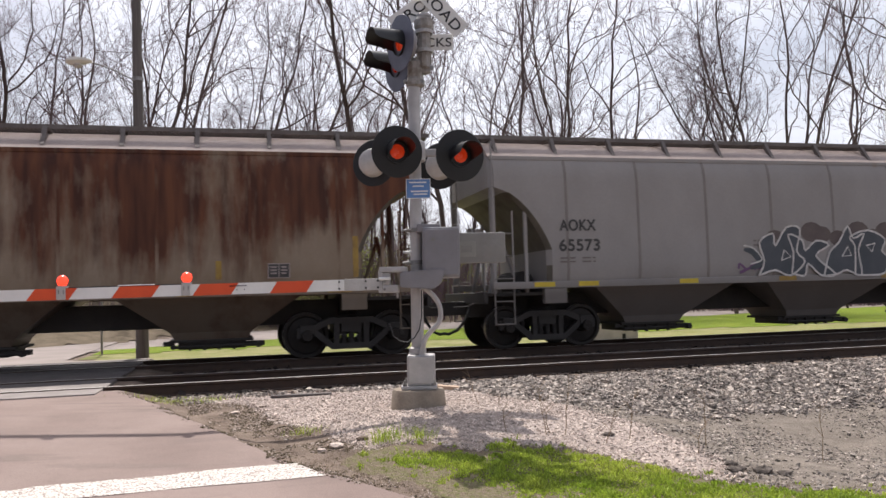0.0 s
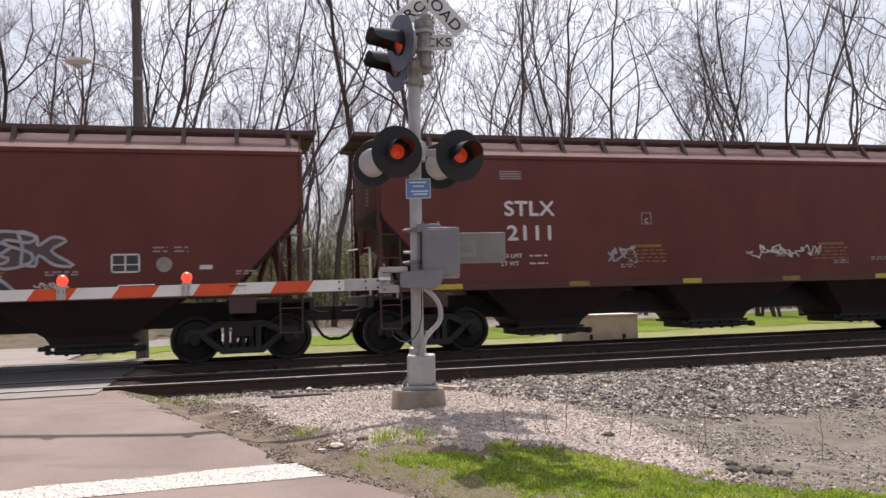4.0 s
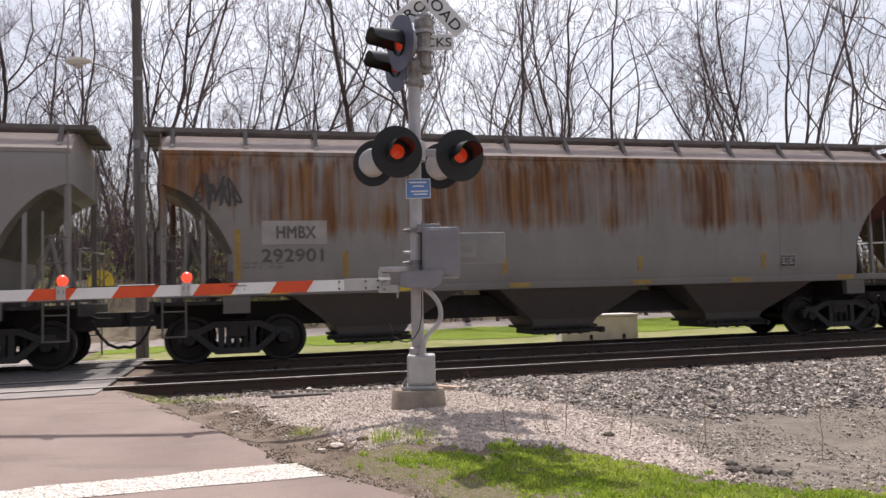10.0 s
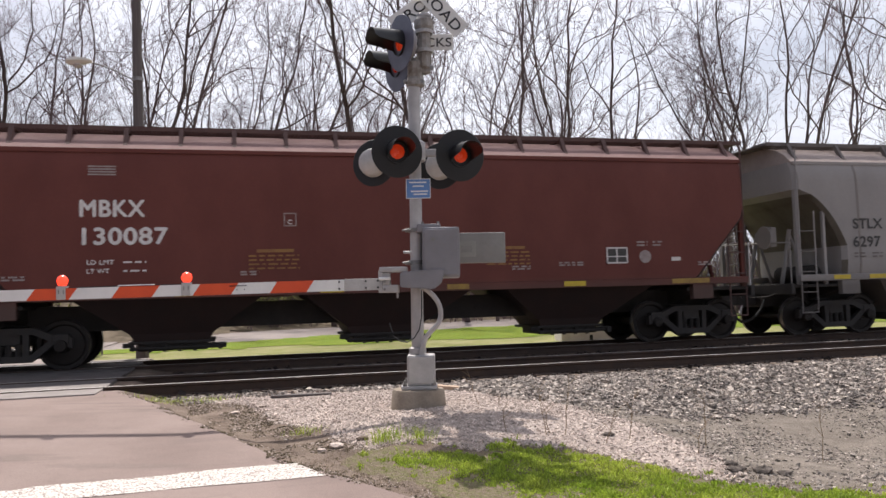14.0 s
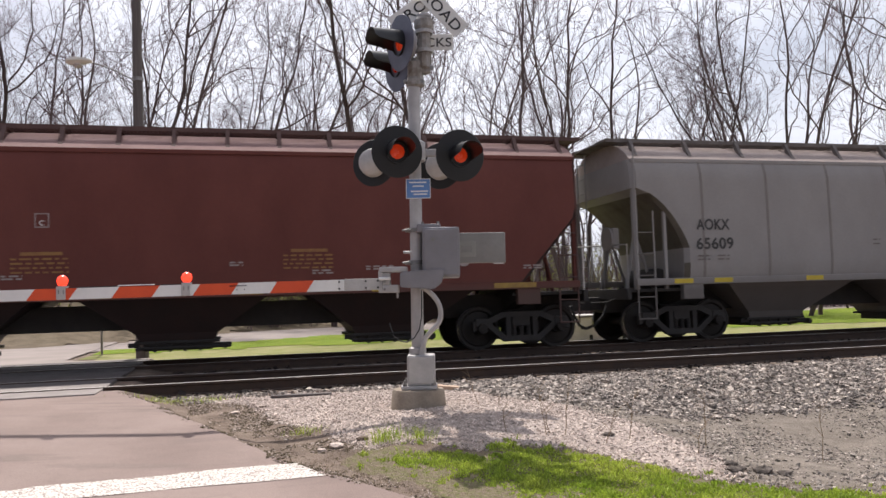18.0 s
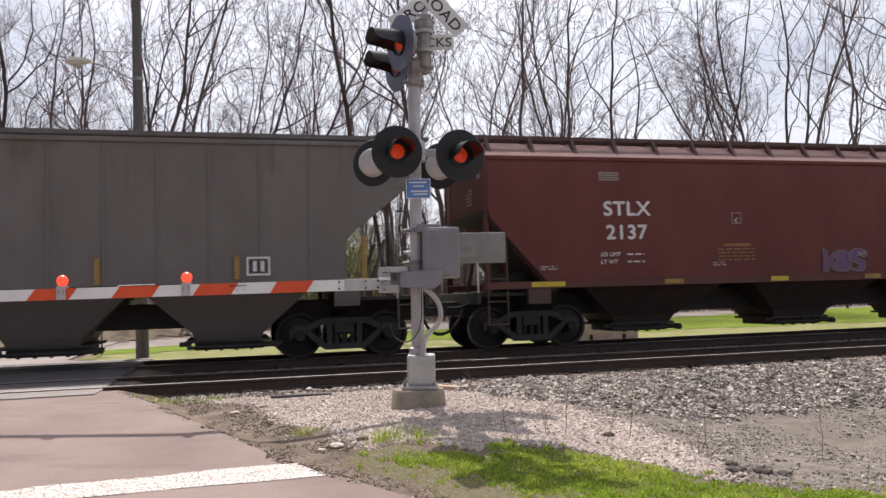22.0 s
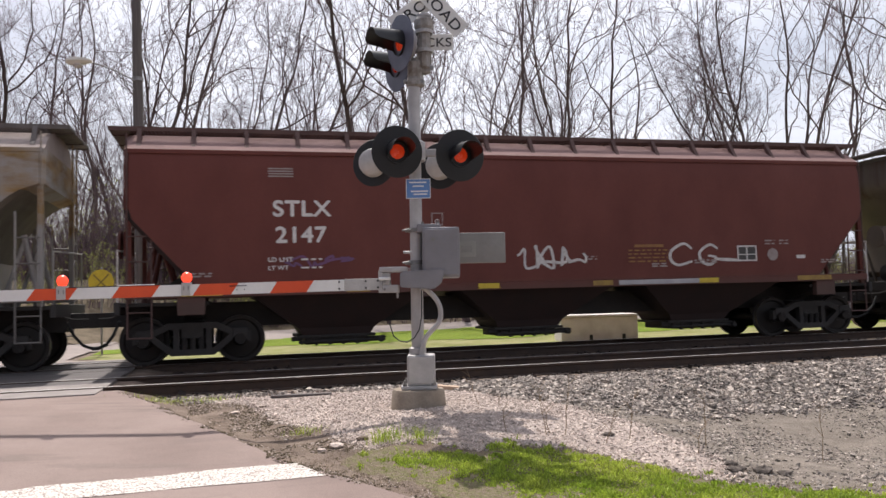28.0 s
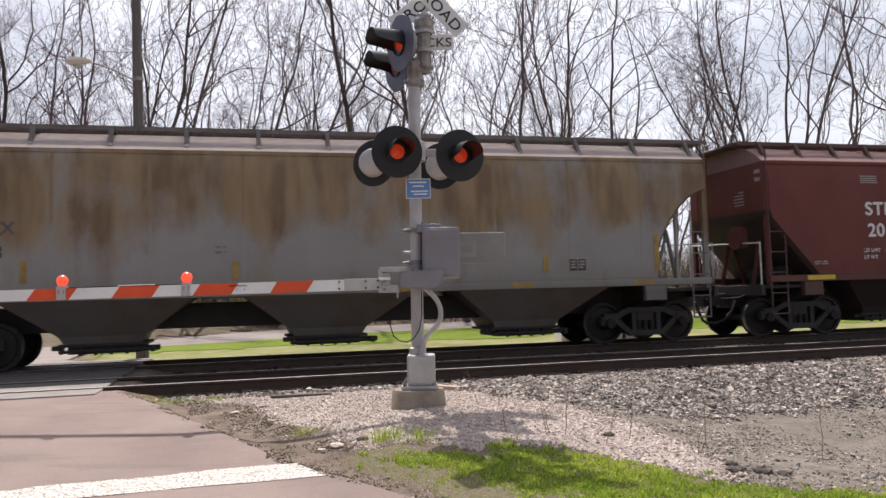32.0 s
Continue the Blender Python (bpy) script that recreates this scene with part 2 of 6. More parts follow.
TWIG = material("twig_bark", (0.185, 0.130, 0.142), (0.125, 0.086, 0.096), rough=0.9, scale=1, per_object=0.25)
BUD = leafy("pale_spring_buds", (0.24, 0.27, 0.07), (0.30, 0.28, 0.10), rough=0.8, scale=1, island=0.35)
LAMP_SHELL = material("cream_lamp_paint", (0.62, 0.58, 0.50), (0.52, 0.48, 0.41), rough=0.6, scale=3, fine=0.05)
POLE_WOOD = material("weathered_pole_wood", (0.165, 0.148, 0.14), (0.105, 0.092, 0.088), rough=0.9, scale=3, stretch=(6, 6, 0.3), bump=0.006)
SIGN_SHADE = material("faded_sign_print", (0.26, 0.19, 0.04), rough=0.6)
YELLOW = material("safety_yellow", (0.62, 0.46, 0.03), (0.50, 0.36, 0.03), rough=0.5, scale=5)
LITTER = material("leaf_litter", (0.165, 0.128, 0.088), (0.105, 0.083, 0.052), rough=0.95, scale=1.5, bump=0.03, bump_scale=12, fine=0.35)
# railway cars
UNDER = material("grimy_black_steel", (0.024, 0.0205, 0.019), (0.042, 0.036, 0.032), rough=0.75, scale=3, bump_scale=25, fine=0.2)
WHEEL = material("wheel_steel", (0.016, 0.013, 0.012), (0.028, 0.022, 0.018), rough=0.6, metal=0.4, scale=4)
TREAD = material("wheel_tread_polish", (0.40, 0.38, 0.36), rough=0.35, metal=0.9)
HOSE = material("rubber_hose", (0.02, 0.02, 0.02), rough=0.7)
WHITE_MARK = material("stencil_white", (0.74, 0.71, 0.68), (0.60, 0.56, 0.53), rough=0.6, scale=8)
BLACK_MARK = material("stencil_black", (0.035, 0.033, 0.033), (0.07, 0.065, 0.06), rough=0.6, scale=8)


# ---- building helpers ----
def part(name, bm, mat, parent=None, label="", smooth=False):
    """Links a bmesh (or a mesh) as one object under parent."""
    if isinstance(bm, bmesh.types.BMesh):
        me = bpy.data.meshes.new(name)
        bm.to_mesh(me)
        bm.free()
    else:
        me = bm
    if not me.materials:
        for one in mat if isinstance(mat, (list, tuple)) else [mat]:
            me.materials.append(one)
    if smooth:
        me.shade_smooth()
        me.set_sharp_from_angle(angle=radians(38))
    ob = new(name, me)
    ob.parent = parent
    return tagged(ob, label)


def thing(name, m, label, category, group="", kind=""):
    ob = new(name)
    ob.matrix_basis = m
    return tagged(ob, label, category, group, kind)


def box(bm, x0, x1, y0, y1, z0, z1, bevel=0.0, mat=0):
    made = bmesh.ops.create_cube(bm, size=1.0, matrix=Matrix.Translation(((x0 + x1) / 2, (y0 + y1) / 2, (z0 + z1) / 2)) @ Matrix.Diagonal((x1 - x0, y1 - y0, z1 - z0, 1)))
    faces = list({f for v in made["verts"] for f in v.link_faces})
    for f in faces:
        f.material_index = mat
    if bevel:
        bmesh.ops.bevel(bm, geom=list({e for f in faces for e in f.edges}), offset=bevel, segments=2, profile=0.6, affect="EDGES", clamp_overlap=True)
    return bm


def rod(bm, a, b, r0, r1=None, seg=8, caps=True):
    a, b = Vector(a), Vector(b)
    q = (b - a).to_track_quat("Z", "Y").to_matrix().to_4x4()
    bmesh.ops.create_cone(bm, cap_ends=caps, segments=seg, radius1=r0, radius2=r0 if r1 is None else r1, depth=(b - a).length, matrix=Matrix.Translation((a + b) / 2) @ q)
    return bm


def pipe(bm, pts, r, seg=7):
    """A bent round bar through pts, in one piece."""
    pts = [Vector(p) for p in pts]
    ways = [(b - a).normalized() for a, b in zip(pts, pts[1:])]
    u, last = ways[0].orthogonal().normalized(), None
    for i, p in enumerate(pts):
        a, b = ways[max(i - 1, 0)], ways[min(i, len(ways) - 1)]
        d = (a + b).normalized()
        u = (u - d * u.dot(d)).normalized()
        w, bend = d.cross(u), (b - a)
        side = bend.normalized() if bend.length > 1e-4 else None
        wide = 1 / max(0.45, d.dot(a))
        ring = []
        for k in range(seg):
            t = 2 * math.pi * k / seg
            v = r * (math.cos(t) * u + math.sin(t) * w)
            if side is not None:
                v = v + side * (v.dot(side) * (wide - 1))
            ring.append(bm.verts.new(p + v))
        if last:
            for k in range(seg):
                bm.faces.new((last[k], last[(k + 1) % seg], ring[(k + 1) % seg], ring[k]))
        else:
            bm.faces.new(ring[::-1])
        last = ring
    bm.faces.new(last)
    return bm


def hull(bm, poly, y0, y1, axis="y", mat=0):
    """A polygon in the (x, z) plane (or (y, z) for axis x, (x, y) for z) drawn out to a solid."""
    def at(p, s):
        return (p[0], s, p[1]) if axis == "y" else (s, p[0], p[1]) if axis == "x" else (p[0], p[1], s)
    lo, hi = [bm.verts.new(at(p, y0)) for p in poly], [bm.verts.new(at(p, y1)) for p in poly]
    n = len(poly)
    faces = [bm.faces.new(lo), bm.faces.new(hi[::-1])] + [bm.faces.new((lo[i], hi[i], hi[(i + 1) % n], lo[(i + 1) % n])) for i in range(n)]
    for f in faces:
        f.material_index = mat
    bmesh.ops.recalc_face_normals(bm, faces=faces)
    return bm


def loft(bm, rings, close=True):
    """Rings of equally many points joined into a skin."""
    vs = [[bm.verts.new(p) for p in ring] for ring in rings]
    n = len(rings[0])
    for a, b in zip(vs, vs[1:]):
        for i in range(n):
            bm.faces.new((a[i], a[(i + 1) % n], b[(i + 1) % n], b[i]))
    if close:
        bm.faces.new(vs[0][::-1]), bm.faces.new(vs[-1])
    bmesh.ops.recalc_face_normals(bm, faces=bm.faces)
    return bm


def lathe(bm, profile, seg=20, m=Matrix()):
    """Profile of (radius, height) turned round z."""
    rings = [[m @ Vector((r * math.cos(2 * math.pi * i / seg), r * math.sin(2 * math.pi * i / seg), h)) for i in range(seg)] for r, h in profile]
    return loft(bm, rings)


def curve_through(pts, steps_each=5):
    """Catmull-Rom points."""
    out = []
    for i in range(len(pts) - 1):
        p0, p1, p2, p3 = pts[max(i - 1, 0)], pts[i], pts[i + 1], pts[min(i + 2, len(pts) - 1)]
        for k in range(steps_each):
            t = k / steps_each
            out.append(tuple(0.5 * (2 * p1[j] + (p2[j] - p0[j]) * t + (2 * p0[j] - 5 * p1[j] + 4 * p2[j] - p3[j]) * t * t + (3 * p1[j] - p0[j] - 3 * p2[j] + p3[j]) * t ** 3) for j in (0, 1)))
    return out + [pts[-1]]


def lettering(text):
    """Flat letters of the built-in font, with capitals one metre tall."""
    cu = bpy.data.curves.new("lettering", "FONT")
    cu.body, cu.size, cu.align_x = text, 1.38, "LEFT"
    cu.space_character = 1.06
    tmp = bpy.data.objects.new("lettering", cu)
    scene.collection.objects.link(tmp)
    bpy.context.view_layer.update()
    me = bpy.data.meshes.new_from_object(tmp.evaluated_get(bpy.context.evaluated_depsgraph_get()))
    bpy.data.objects.remove(tmp)
    return me


# all words of the place, made while the scene is still small
LETTERS = {text: lettering(text) for text in (
    "CROSSING", "RAILROAD", "TRACKS", "STLX", "MBKX", "AOKX", "HMBX", "LX", "ST", "C", "LD LMT", "LT WT", "224700", "61300", "2130", "2111", "2009", "130087", "2036", "2137",
    "2147", "20", "65573", "8512", "6263", "6297", "65609", "6158", "292901", "292895", "54", "62", "50", "66", "10")}


def words(text, height, m, name, mat, parent, label="", width=None, bold=0.04):
    """Flat lettering as a mesh; capitals are height tall; m turns its x-right, y-up plane into place."""
    me = LETTERS[text].copy() if text in LETTERS else lettering(text)
    me.transform(Matrix.Scale(height, 4))
    if width:
        xs = [v.co.x for v in me.vertices]
        me.transform(Matrix.Diagonal((width / (max(xs) - min(xs)), 1, 1, 1)) @ Matrix.Translation((-min(xs), 0, 0)))
    # bold: the outline again, shifted by a little, each a hair over the last
    d, bm = height * bold, B()
    for k, (dx, dy) in enumerate(((0, 0), (d, 0), (-d, 0), (0, d), (0, -d)) if bold else ((0, 0),)):
        copy = me.copy()
        copy.transform(Matrix.Translation((dx, dy, 0.0005 * k)))
        bm.from_mesh(copy)
        bpy.data.meshes.remove(copy)
    bm.to_mesh(me)
    bm.free()
    me.transform(m)
    me.materials.clear()
    return part(name, me, mat, parent, label)


B = bmesh.new


# ---- ground, road and railway ----
TRACKS = (17.28, 13.24)          # centre lines: the far track with the train, the near one
ROAD_L, ROAD_R = -9.6, -1.75     # road edges where it meets the rails


def smooth_step(a, b, v):
    t = max(0.0, min(1.0, (v - a) / (b - a)))
    return t * t * (3 - 2 * t)


def road_edge(y):
    """x of the road's near-side edge: it flares out towards the camera."""
    if y > 18.0:
        return -1.75 - 2.6 * smooth_step(20.5, 24.0, y)
    return float(np.interp(y, (3.8, 5.0, 5.68, 6.26, 7.06, 8.17, 9.2, 11.0, 12.2), (3.0, 1.80, 1.32, 0.97, 0.42, -0.05, -0.52, -1.12, -1.48)))


def lane_z(x, y):
    """Height of the road: rising to the rails, and falling off towards its edge before them."""
    z = -0.24 - 0.12 * smooth_step(9.0, 2.0, y) + 0.21 * smooth_step(5.1, 10.1, y) * smooth_step(22.5, 19.0, y)
    return z + 0.055 * min(2.6, max(0.0, -0.5 - x)) * smooth_step(11.6, 9.9, y)


def far_edge(x):
    """Far edge of the side road, at the foot of the wooded bank."""
    return max(31.0, 39.5 + 1.3 * x) if x < 1 else 40.8 + 0.3 * (x - 1)


def ground_z(x, y):
    """Height of the bare ground."""
    z = -0.27 - 0.22 * smooth_step(9.0, 2.0, y)
    z += 0.10 * smooth_step(9.0, 11.5, y) * smooth_step(21.5, 19.0, y)
    # ditch beside the ballast, far from the road
    z -= 0.40 * math.exp(-((y - 7.6) / 2.3) ** 2) * smooth_step(3.6, 7.0, x)
    # mound of crushed stone under the signal
    z += 0.165 * math.exp(-(((x - 2.3) / 1.7) ** 2 + ((y - 8.6) / 1.5) ** 2))
    z += 0.012 * noise.noise((x * 1.3, y * 1.3, 0.0)) + 0.03 * noise.noise((x * 0.3, y * 0.3, 3.0))
    # wooded bank beyond the side road
    z += (1.5 + 1.3 * smooth_step(13.0, 3.0, x)) * smooth_step(far_edge(x) + 1.0, far_edge(x) + 15.0, y)
    road = smooth_step(road_edge(y) + 0.45, road_edge(y) - 0.1, x) * smooth_step(ROAD_L - 0.7, ROAD_L - 0.1, x)
    lane = lane_z(x, y)
    return z * (1 - road) + (lane - 0.03) * road if y < 21.5 else z - 0.03 * road


def sheet(bm, xs, ys, height):
    grid = [[bm.verts.new((x, y, height(x, y))) for x in xs] for y in ys]
    for a, b in zip(grid, grid[1:]):
        for i in range(len(xs) - 1):
            bm.faces.new((a[i], a[i + 1], b[i + 1], b[i]))
    return bm


def steps(*spans):
    out = []
    for a, b, d in spans:
        n = max(1, round((b - a) / d))
        out += [a + (b - a) * i / n for i in range(n)]
    return out + [spans[-1][1]]


bm = sheet(B(), steps((-2500, -200, 600), (-200, -40, 20), (-40, -8, 2), (-8, 14, 0.25), (14, 44, 2), (44, 200, 20), (200, 2500, 600)),
           steps((-1500, -100, 400), (-100, -4, 12), (-4, 2, 1), (2, 12, 0.2), (12, 24, 0.8), (24, 60, 3), (60, 200, 20), (200, 3000, 700)), ground_z)
ground = part("ground", bm, SOIL, None, smooth=True)
tagged(ground, "bare brown soil around the level crossing", "ground", kind="structure")


def patch(name, label, category, mat, inside, lift, spans_x, spans_y, height=ground_z):
    """A sheet that lies on the ground where inside(x, y) holds."""
    bm = B()
    xs, ys = steps(*spans_x), steps(*spans_y)
    grid = {}
    for i, x in enumerate(xs):
        for j, y in enumerate(ys):
            if inside(x, y):
                grid[i, j] = bm.verts.new((x, y, height(x, y) + lift))
    for (i, j), v in grid.items():
        if all(k in grid for k in ((i + 1, j), (i + 1, j + 1), (i, j + 1))):
            bm.faces.new((v, grid[i + 1, j], grid[i + 1, j + 1], grid[i, j + 1]))
    return tagged(part(name, bm, mat, None, smooth=True), label, category, kind="structure")


def road_z(x, y):
    return lane_z(x, y) + 0.006 * noise.noise((x * 0.8, y * 0.8, 1.0))


def road_strip(name, label, y0, y1, dy, mat):
    ys = steps((y0, y1, dy))
    bm = B()
    rows = []
    for y in ys:
        r = road_edge(y) + 0.05 * noise.noise((y * 2.1, 4.0, 0)) + 0.03 * noise.noise((y * 6.0, 9.0, 0))
        rows.append([bm.verts.new((x, y, road_z(x, y) - (0.02 if x == r else 0))) for x in [ROAD_L, ROAD_L + 1, -6.8] + [-5.6 + (r - 0.06 + 5.6) * k / 16 for k in range(17)] + [r]])
    for a, b in zip(rows, rows[1:]):
        for i in range(len(a) - 1):
            bm.faces.new((a[i], a[i + 1], b[i + 1], b[i]))
    return tagged(part(name, bm, mat, None, smooth=True), label, "road", kind="structure")


road_strip("road", "worn pinkish grey asphalt road approach", -12.0, 12.15, 0.2, ASPHALT)
far_lane = road_strip("road", "worn grey asphalt road beyond the railway", 18.9, 44.0, 0.8, FAR_ROAD)

# stop line, worn at its edges
bm = B()
rows = []
for i in range(41):
    x = -4.6 + 5.12 * i / 40
    wob = 0.03 * noise.noise((x * 5, 0, 7))
    y0, y1 = 6.44 + wob - 0.13 * smooth_step(-0.3, -1.1, x), 6.88 + 0.03 * noise.noise((x * 6, 3, 7)) - 0.22 * smooth_step(0.0, -1.4, x) - 0.12 * smooth_step(-1.3, -1.6, x)
    skew = 0.20 if i == 40 else 0
    rows.append([bm.verts.new((x + skew, y0, road_z(x, y0) + 0.005)), bm.verts.new((x, y1, road_z(x, y1) + 0.005))])
for a, b in zip(rows, rows[1:]):
    bm.faces.new((a[0], b[0], b[1], a[1]))
tagged(part("road_marking", bm, ROAD_PAINT, None), "worn white painted stop line on asphalt", "road marking", kind="structure")


def bed_z(x, y):
    """Top of the ballast: flat between the shoulders, falling to the ditch; level with the rails on the road."""
    top = -0.19 - 0.07 * smooth_step(12.15, 11.95, y) * smooth_step(1.0, 3.0, x)
    z = top - 0.55 * smooth_step(11.75, 9.3, y) * smooth_step(-0.4, 5.0, x) - 0.10 * smooth_step(11.9, 11.0, y) - 0.35 * smooth_step(19.0, 20.4, y)
    return z + 0.03 * noise.noise((x * 2.2, y * 2.2, 5.0)) + 0.02 * noise.noise((x * 7, y * 7, 5.0))


patch("track_bed", "grey brown ballast bed under both tracks", "ballast", BED, lambda x, y: not (ROAD_L + 0.1 < x < ROAD_R - 0.1), 0.0,
      ((-60, -10, 2), (-10, 16, 0.2), (16, 60, 1)), ((9.0, 12.2, 0.16),), bed_z)
patch("track_bed", "dark ballast between the rails", "ballast", DARK_BALLAST, lambda x, y: not (ROAD_L + 0.1 < x < ROAD_R - 0.1), 0.0,
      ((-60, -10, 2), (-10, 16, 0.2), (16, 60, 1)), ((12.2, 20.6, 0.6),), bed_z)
for side, (x0, x1) in enumerate(((-320, -60), (60, 320))):
    patch("track_bed", "grey brown ballast bed under both tracks", "ballast", BED, lambda x, y: True, 0.0, ((x0, x1, 20),), ((9.0, 20.6, 1.4),), bed_z)

# ---- rails, ties, crossing panels ----
def rail(y, x0, x1):
    prof = [(-0.070, -0.180), (0.070, -0.180), (0.068, -0.168), (0.012, -0.150), (0.009, -0.050), (0.036, -0.036), (0.037, -0.008), (0.030, 0.0), (-0.030, 0.0), (-0.037, -0.008), (-0.036, -0.036), (-0.009, -0.050), (-0.012, -0.150), (-0.068, -0.168)]
    bm = hull(B(), [(y + a, b) for a, b in prof], x0, x1, "x")
    bm.faces.ensure_lookup_table()
    for f in bm.faces:
        if f.normal.z > 0.9 and f.calc_center_median().z > -0.01:
            f.material_index = 1
    return bm


for yc in TRACKS:
    track = thing("railway_track", pose(0, yc, 0), "steel rails on dark wooden ties in ballast", "railway track", "railway tracks", "structure")
    for s in (-0.7525, 0.7525):
        part("rail", rail(s, -320, 320), [RAIL_SIDE, RAIL_TOP], track, "rusty rail with a polished head")
    tie_mesh = bpy.data.meshes.new("tie")
    bm = box(B(), -0.115, 0.115, -1.3, 1.3, -0.36, -0.178, 0.012)
    bm.to_mesh(tie_mesh)
    bm.free()
    n = 0
    for i in range(-70, 80):
        x = i * 0.53 + 0.04 * noise.noise((i * 1.7, yc, 0))
        if ROAD_L - 0.1 < x < ROAD_R + 0.1 or x < -16 or x > 38:
            continue
        tie = part("tie", tie_mesh, TIE, track)
        tie.location, tie.rotation_euler = (x, 0.05 * noise.noise((i * 3.1, yc, 2)), 0.0), (0, 0, 0.02 * noise.noise((i, yc, 8)))
    for s in (-0.7525, 0.7525):
        bm = B()
        for i in range(-5, 60):
            x = i * 0.53
            if ROAD_L < x < ROAD_R + 0.1:
                continue
            box(bm, x - 0.09, x + 0.09, s - 0.18, s + 0.18, -0.178, -0.165)
            for d in (-0.1, 0.1):
                box(bm, x - 0.02, x + 0.02, s + d - 0.02, s + d + 0.02, -0.165, -0.14)
        tagged(part("tie_plate", bm, RAIL_SIDE, track, "rusty tie plates with spikes"), kind="stuff")

# panels of the crossing between and beside the rails
for yc in TRACKS:
    for a, b in ((-1.55, -0.83), (-0.66, 0.0), (0.004, 0.66), (0.83, 1.55)):
        for i in range(3):
            x0 = ROAD_L + i * (ROAD_R - ROAD_L) / 3
            bm = box(B(), x0 + 0.006, x0 + (ROAD_R - ROAD_L) / 3 - 0.006, yc + a, yc + b, -0.15, -0.012, 0.008)
            # panels beyond the shadow's edge get the darker colour
            pale = yc == TRACKS[1] and b < 0.5
            tagged(part("crossing_panel", bm, CROSS_PANEL if pale else RUBBER_AND_SHADE, None), "pale concrete crossing panel beside the rail" if pale else "crossing panel coloured dark for the train's shade", "crossing panel", "crossing panels", "structure")
bm = box(B(), ROAD_L, ROAD_R, TRACKS[1] + 1.56, TRACKS[0] - 1.56, -0.2, -0.016)
tagged(part("road", bm, RUBBER_AND_SHADE, None), "worn asphalt strip between the two tracks, darkened for the train's shade", "road", kind="structure")

# ---- railway cars ----
# A car's space: x along the track, y across it (the side towards the road is -y), z = 0 at the rail tops.
PAINT = {
    "grey": rusted("pale_grey_car_paint", (0.335, 0.312, 0.298), (0.285, 0.264, 0.250), (0.22, 0.13, 0.08), (0.30, 0.20, 0.13), -0.03, 3.0, 4.2),
    "warm": rusted("warm_grey_car_paint", (0.285, 0.260, 0.242), (0.245, 0.222, 0.206), (0.20, 0.13, 0.09), (0.28, 0.20, 0.14), -0.06, 3.0, 4.2),
    "maroon": rusted("maroon_car_paint", (0.158, 0.050, 0.039), (0.122, 0.038, 0.030), (0.08, 0.045, 0.038), (0.12, 0.06, 0.045), -0.10, 3.0, 4.2, soil=0.7),
    "slate": rusted("dirty_grey_car_paint", (0.190, 0.168, 0.154), (0.150, 0.132, 0.121), (0.11, 0.085, 0.065), (0.16, 0.12, 0.09), 0.08, 2.4, 4.2, (3.0, 3.0, 0.15)),
    "olive": rusted("olive_grey_car_paint", (0.192, 0.158, 0.134), (0.160, 0.131, 0.112), (0.12, 0.085, 0.055), (0.18, 0.13, 0.085), 0.03, 2.6, 4.2, (3.0, 3.0, 0.15)),
    "streaky": rusted("streaky_grey_car_paint", (0.205, 0.170, 0.142), (0.170, 0.140, 0.118), (0.085, 0.058, 0.046), (0.14, 0.088, 0.062), 0.24, 2.0, 4.0, (2.6, 2.6, 0.10)),
    "rust_brown": rusted("heavily_rusted_car_paint", (0.30, 0.24, 0.18), (0.235, 0.175, 0.12), (0.060, 0.024, 0.016), (0.135, 0.052, 0.026), 0.39, 1.45, 2.75, (1.9, 1.9, 0.30)),
    "rust_orange": rusted("orange_rust_car_paint", (0.268, 0.245, 0.222), (0.225, 0.205, 0.184), (0.095, 0.038, 0.017), (0.235, 0.118, 0.048), 0.27, 2.15, 2.75, (4.0, 4.0, 0.20)),
    "rust_patch": rusted("rust_patched_white_car_paint", (0.349, 0.329, 0.309), (0.302, 0.282, 0.262), (0.19, 0.11, 0.04), (0.31, 0.20, 0.085), 0.16, 2.3, 2.8, (0.7, 0.7, 2.2)),
    "rust_tan": rusted("tan_rusted_car_paint", (0.296, 0.282, 0.262), (0.255, 0.242, 0.222), (0.165, 0.112, 0.068), (0.275, 0.200, 0.115), 0.38, 1.95, 3.0, (1.1, 1.1, 0.38)),
}
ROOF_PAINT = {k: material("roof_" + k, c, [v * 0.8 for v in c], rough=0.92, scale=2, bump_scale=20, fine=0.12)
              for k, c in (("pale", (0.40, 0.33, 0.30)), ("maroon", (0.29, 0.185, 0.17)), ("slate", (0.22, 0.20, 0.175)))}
GRATE = material("walkway_grating", (0.17, 0.15, 0.14), (0.12, 0.10, 0.09), rough=0.7, metal=0.3, scale=4)
GRATE_RED = material("walkway_grating_maroon", (0.115, 0.065, 0.055), (0.09, 0.05, 0.045), rough=0.7, metal=0.2, scale=4)

KINDS = {
    # half length of the shell, truck centres, hopper centres, top of the side, bottom of the side, end cut
    "round": dict(half=8.42, truck=7.02, bays=(-4.3, 0.0, 4.3), top=4.06, low=1.42),
    "flat": dict(half=8.20, truck=7.02, bays=(-4.2, 0.0, 4.2), top=4.06, low=1.42),
    "ribbed": dict(half=8.75, truck=7.25, bays=(-4.90, -1.60, 1.70, 5.00), top=4.26, low=1.50),
}


